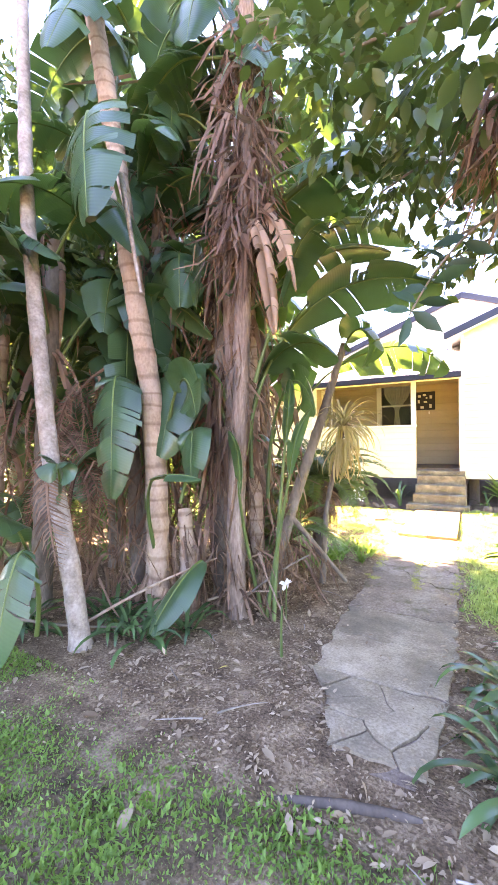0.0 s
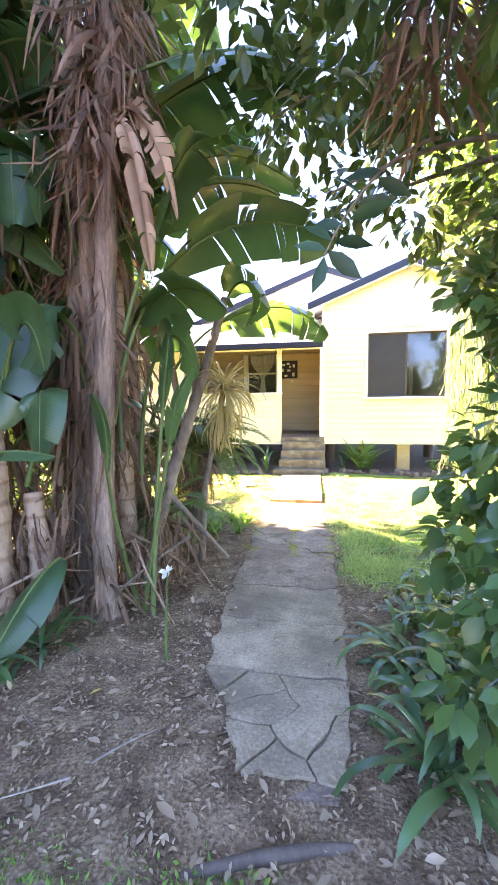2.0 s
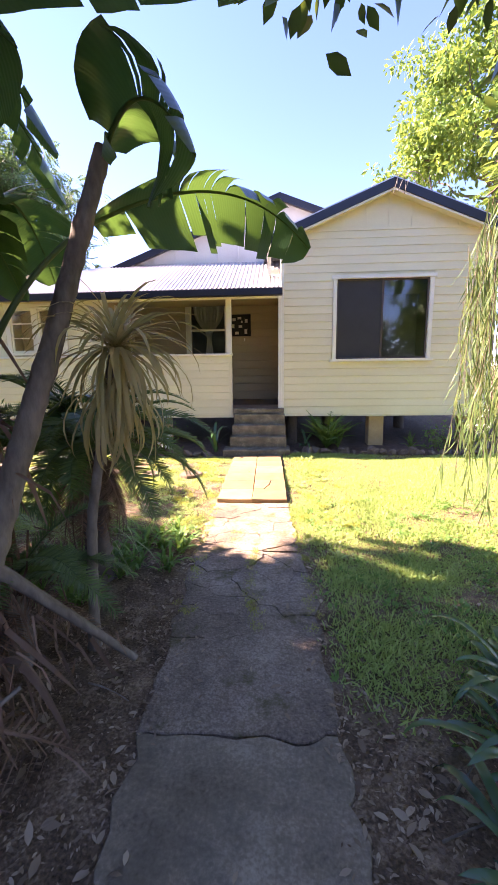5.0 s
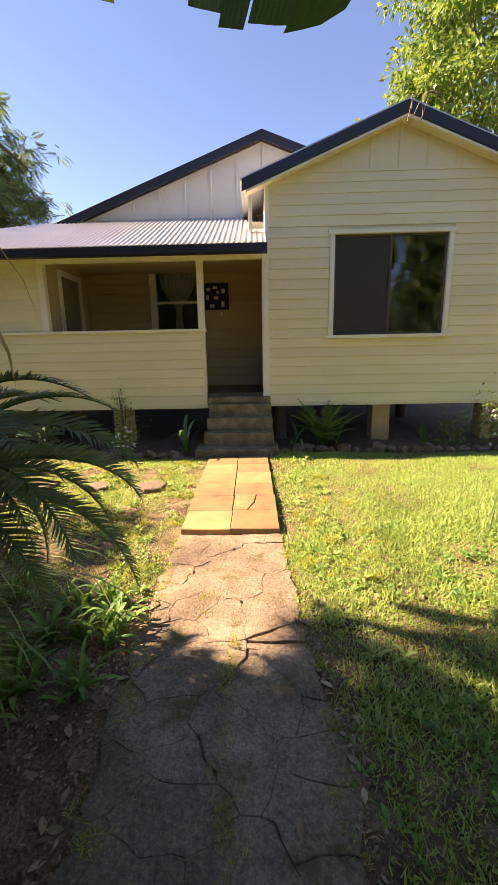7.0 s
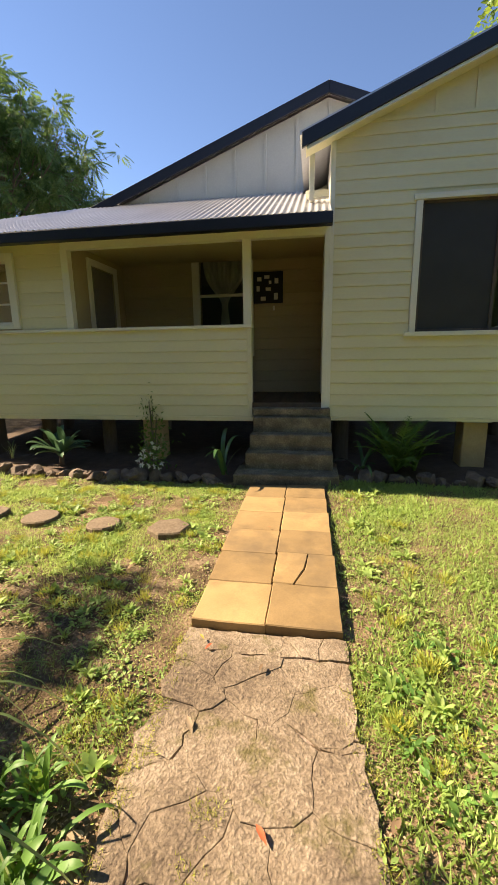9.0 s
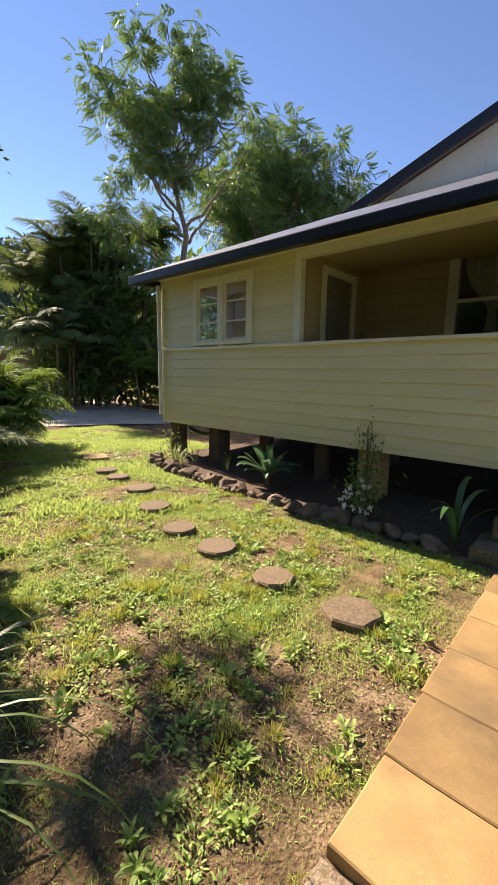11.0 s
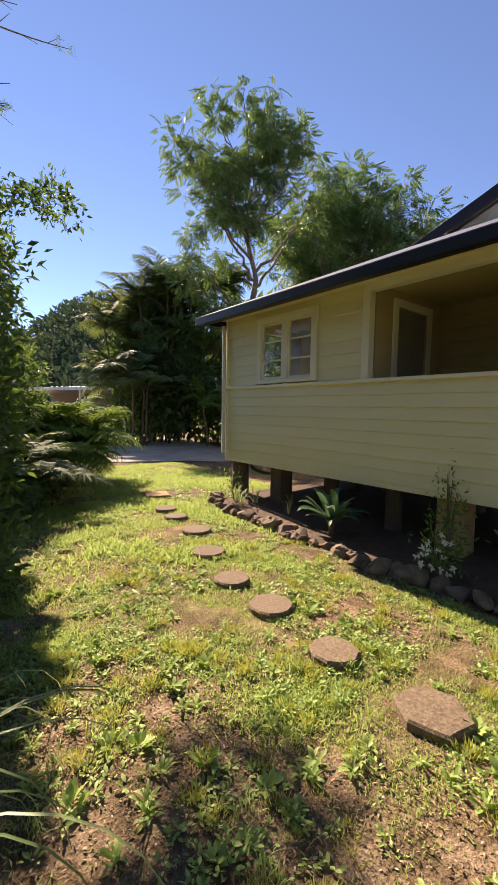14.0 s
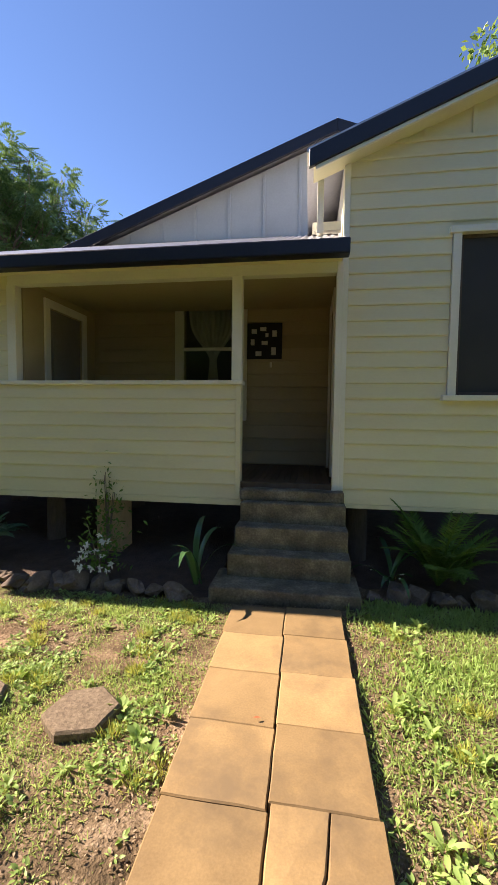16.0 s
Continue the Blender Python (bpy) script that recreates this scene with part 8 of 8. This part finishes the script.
def litter(name, n, x0, x1, y0, y1, size, mat, label, turf=0.25):
    x, y = rng.uniform(x0, x1, n), rng.uniform(y0, y1, n)
    lawn = lawn_at(x, y)
    keep = (rng.random(n) < np.where(lawn > 0.5, turf * smooth01(-fnoise(x, y, 3.2, 5), -0.3, 0.6), 1.0)) & free_of_paving(x, y)
    x, y = x[keep], y[keep]
    p = np.stack([x, y, gz(x, y) + rng.uniform(0.002, 0.014, len(x))], -1)
    d = rng.standard_normal((len(x), 3)) * np.array([1, 1, 0.1])
    thing(name, label, "leaf litter", leaf8_mesh(name, p, d, size * rng.uniform(0.4, 1.5, len(x)), rng.normal(0, 0.35, len(x)), mat), kind="stuff")


litter("leaf_litter", 7000, -3.4, 2.8, 1.6, 7.2, 0.05, LITTER, "dry brown and pale fallen leaves on the soil")
litter("edge_litter", 2600, 0.44, 0.95, 6.8, 10.3, 0.016, LITTER, "dry scraps in the bare strip beside the pavers", 1.0)
litter("leaf_litter_fine", 34000, -2.6, 2.4, 1.8, 6.6, 0.022, LITTER, "crumbled dry leaf scraps on the soil")
litter("lawn_litter", 60000, -4.2, 0.9, 6.6, 10.4, 0.015, LITTER, "dry leaf scraps in the thin lawn", 0.8)
mxs = rng.uniform(-0.35, 0.58, 900)
mys = rng.uniform(2.9, 5.6, 900)
edge_l = np.interp(mys, [2.9, 3.25, 3.6, 4.3, 5.5], [0.13, 0.02, -0.19, -0.27, -0.35])
edge_r = np.interp(mys, [2.9, 3.25, 3.6, 4.3, 5.5], [0.50, 0.53, 0.56, 0.56, 0.53])
on = (rng.random(900) < 0.05 + 0.9 * np.exp(-np.minimum(np.abs(mxs - edge_l), np.abs(edge_r - mxs)) / 0.05))
pp = np.stack([mxs[on], mys[on], gz(mxs[on], mys[on]) + 0.026], -1)
thing("path_litter", "dry leaf scraps strewn along the path's edges", "leaf litter", leaf8_mesh("path_litter", pp, rng.standard_normal(pp.shape) * np.array([1, 1, 0.06]), rng.uniform(0.012, 0.05, len(pp)), rng.normal(0, 0.3, len(pp)), LITTER), kind="stuff")
tw2 = np.random.default_rng(77)
for k in range(46):
    x, y = tw2.uniform(-2.2, 1.4), tw2.uniform(2.1, 5.2)
    if -0.35 < x < 0.62 and y > 2.9:
        continue
    a, ln = tw2.uniform(0, 6.28), tw2.uniform(0.08, 0.32)
    p0, p1 = np.array([x, y]), np.array([x + ln * math.cos(a), y + ln * math.sin(a)])
    pm_ = (p0 + p1) / 2 + tw2.normal(0, 0.02, 2)
    v, f = tube(bezier((*p0, float(gz(*p0)) + 0.012), (*pm_, float(gz(*pm_)) + 0.03), (*p1, float(gz(*p1)) + 0.01), 7), np.linspace(0.005, 0.002, 7), 5, 0.1)
    thing("twig", "thin dry twig lying on the leaf litter", "twig", fast_mesh("twig", v, f, BARK_PALE if k % 2 else BARK_GREY), group="fallen twigs")
litter("bark_scraps", 3000, -5.3, -0.7, 10.4, 11.2, 0.03, LITTER, "dry scraps in the garden bed", 1.0)


# weeds standing in the thin lawn
wm = [strap_mesh("leaf", ln, w, ri, dr, GRASS, 7) for ln, w, ri, dr in ((0.10, 0.024, 0.7, 0.6), (0.085, 0.02, 1.0, 0.7), (0.12, 0.02, 0.5, 0.4))]
tm = [strap_mesh("blade", ln, 0.007, ri, dr, GRASS, 6) for ln, ri, dr in ((0.14, 1.3, 0.9), (0.11, 1.8, 0.9), (0.16, 0.9, 0.7))]
cnt = 0
while cnt < 150:
    x, y = rng.uniform(-3.4, -0.55), rng.uniform(7.0, 10.1)
    if not free_of_paving(np.array([x]), np.array([y]))[0]:
        continue
    cnt += 1
    if cnt % 3:
        w = thing("weed", "small broad-leaved weed in the thin lawn", "weed", group="lawn weeds")
        rosette(w, (x, y, float(gz(x, y)) + 0.004), wm, int(rng.integers(9, 16)), (0, 35), (0.35, 0.75), 0, 0.015)
    else:
        w = thing("grass_tuft", "yellow-green grass tuft in the thin lawn", "grass", group="lawn tufts")
        rosette(w, (x, y, float(gz(x, y)) + 0.002), tm, 30, (5, 60), (0.3, 0.6), 0, 0.04, "blade")
sw = [strap_mesh("leaf", ln, w, ri, dr, CLOVER, 7) for ln, w, ri, dr in ((0.16, 0.022, 0.8, 0.7), (0.13, 0.025, 1.1, 0.7), (0.2, 0.015, 0.9, 0.9))]
for k in range(34):
    x, y = rng.uniform(-1.6, -0.5), rng.uniform(5.7, 7.0)
    w = thing("weed", "dark green weed in the shade of the cycad", "weed", group="shade weeds")
    rosette(w, (x, y, float(gz(x, y)) + 0.002), sw, 16, (5, 60), (0.7, 1.4), 0, 0.04)
for k in range(22):
    x, y = rng.uniform(0.55, 0.95), rng.uniform(6.4, 10.2)
    w = thing("weed", "small weed along the paving edge", "weed", group="lawn weeds")
    rosette(w, (x, y, float(gz(x, y)) + 0.002), wm, 10, (5, 45), (0.5, 1.1), 0, 0.012)

# single larger fallen leaves
lone = fast_mesh("leaf", LEAF8[0] * np.array([0.9, 1, 1]), tri8, LITTER)
lone_y = fast_mesh("leaf", LEAF8[0] * np.array([0.9, 1, 1]), tri8, YELLOWLEAF)
lone_r = fast_mesh("leaf", LEAF8[0] * np.array([0.8, 1, 1]), tri8, REDLEAF)
for x, y, z, s, me, lab in [(-0.13, 2.79, 0.02, 0.14, lone, "pale"), (0.2, 2.95, 0.02, 0.09, lone, "pale"), (0.75, 2.35, 0.03, 0.12, lone_y, "yellow"), (0.62, 2.15, 0.03, 0.12, lone_y, "yellow"), (-0.62, 3.3, 0.02, 0.09, lone_y, "yellow"), (-1.0, 2.55, 0.02, 0.13, lone, "pale"), (-0.4, 2.3, 0.02, 0.16, lone, "brown curled"), (0.1, 2.55, 0.02, 0.12, lone, "brown curled"), (0.08, 6.95, 0.035, 0.09, lone_r, "red"), (-0.12, 9.1, 0.065, 0.05, lone_r, "red"), (-0.25, 7.72, 0.04, 0.07, lone_r, "dull red"), (-0.33, 7.78, 0.04, 0.06, lone_y, "yellow"), (0.02, 7.62, 0.04, 0.07, lone, "brown"), (0.25, 5.0, 0.06, 0.09, lone, "pale"), (0.35, 5.75, 0.05, 0.09, lone, "pale"), (-0.25, 7.3, 0.035, 0.10, lone, "brown")]:
    ob = thing("fallen_leaf", lab + " fallen leaf lying on the ground", "leaf", me, group="fallen leaves", at=(x, y, float(gz(x, y)) + z))
    ob.rotation_euler = (rng.uniform(-0.15, 0.15), rng.uniform(-0.3, 0.3), rng.uniform(0, 6))
    ob.scale = (0.72 * s, 0.72 * s, 0.72 * s)
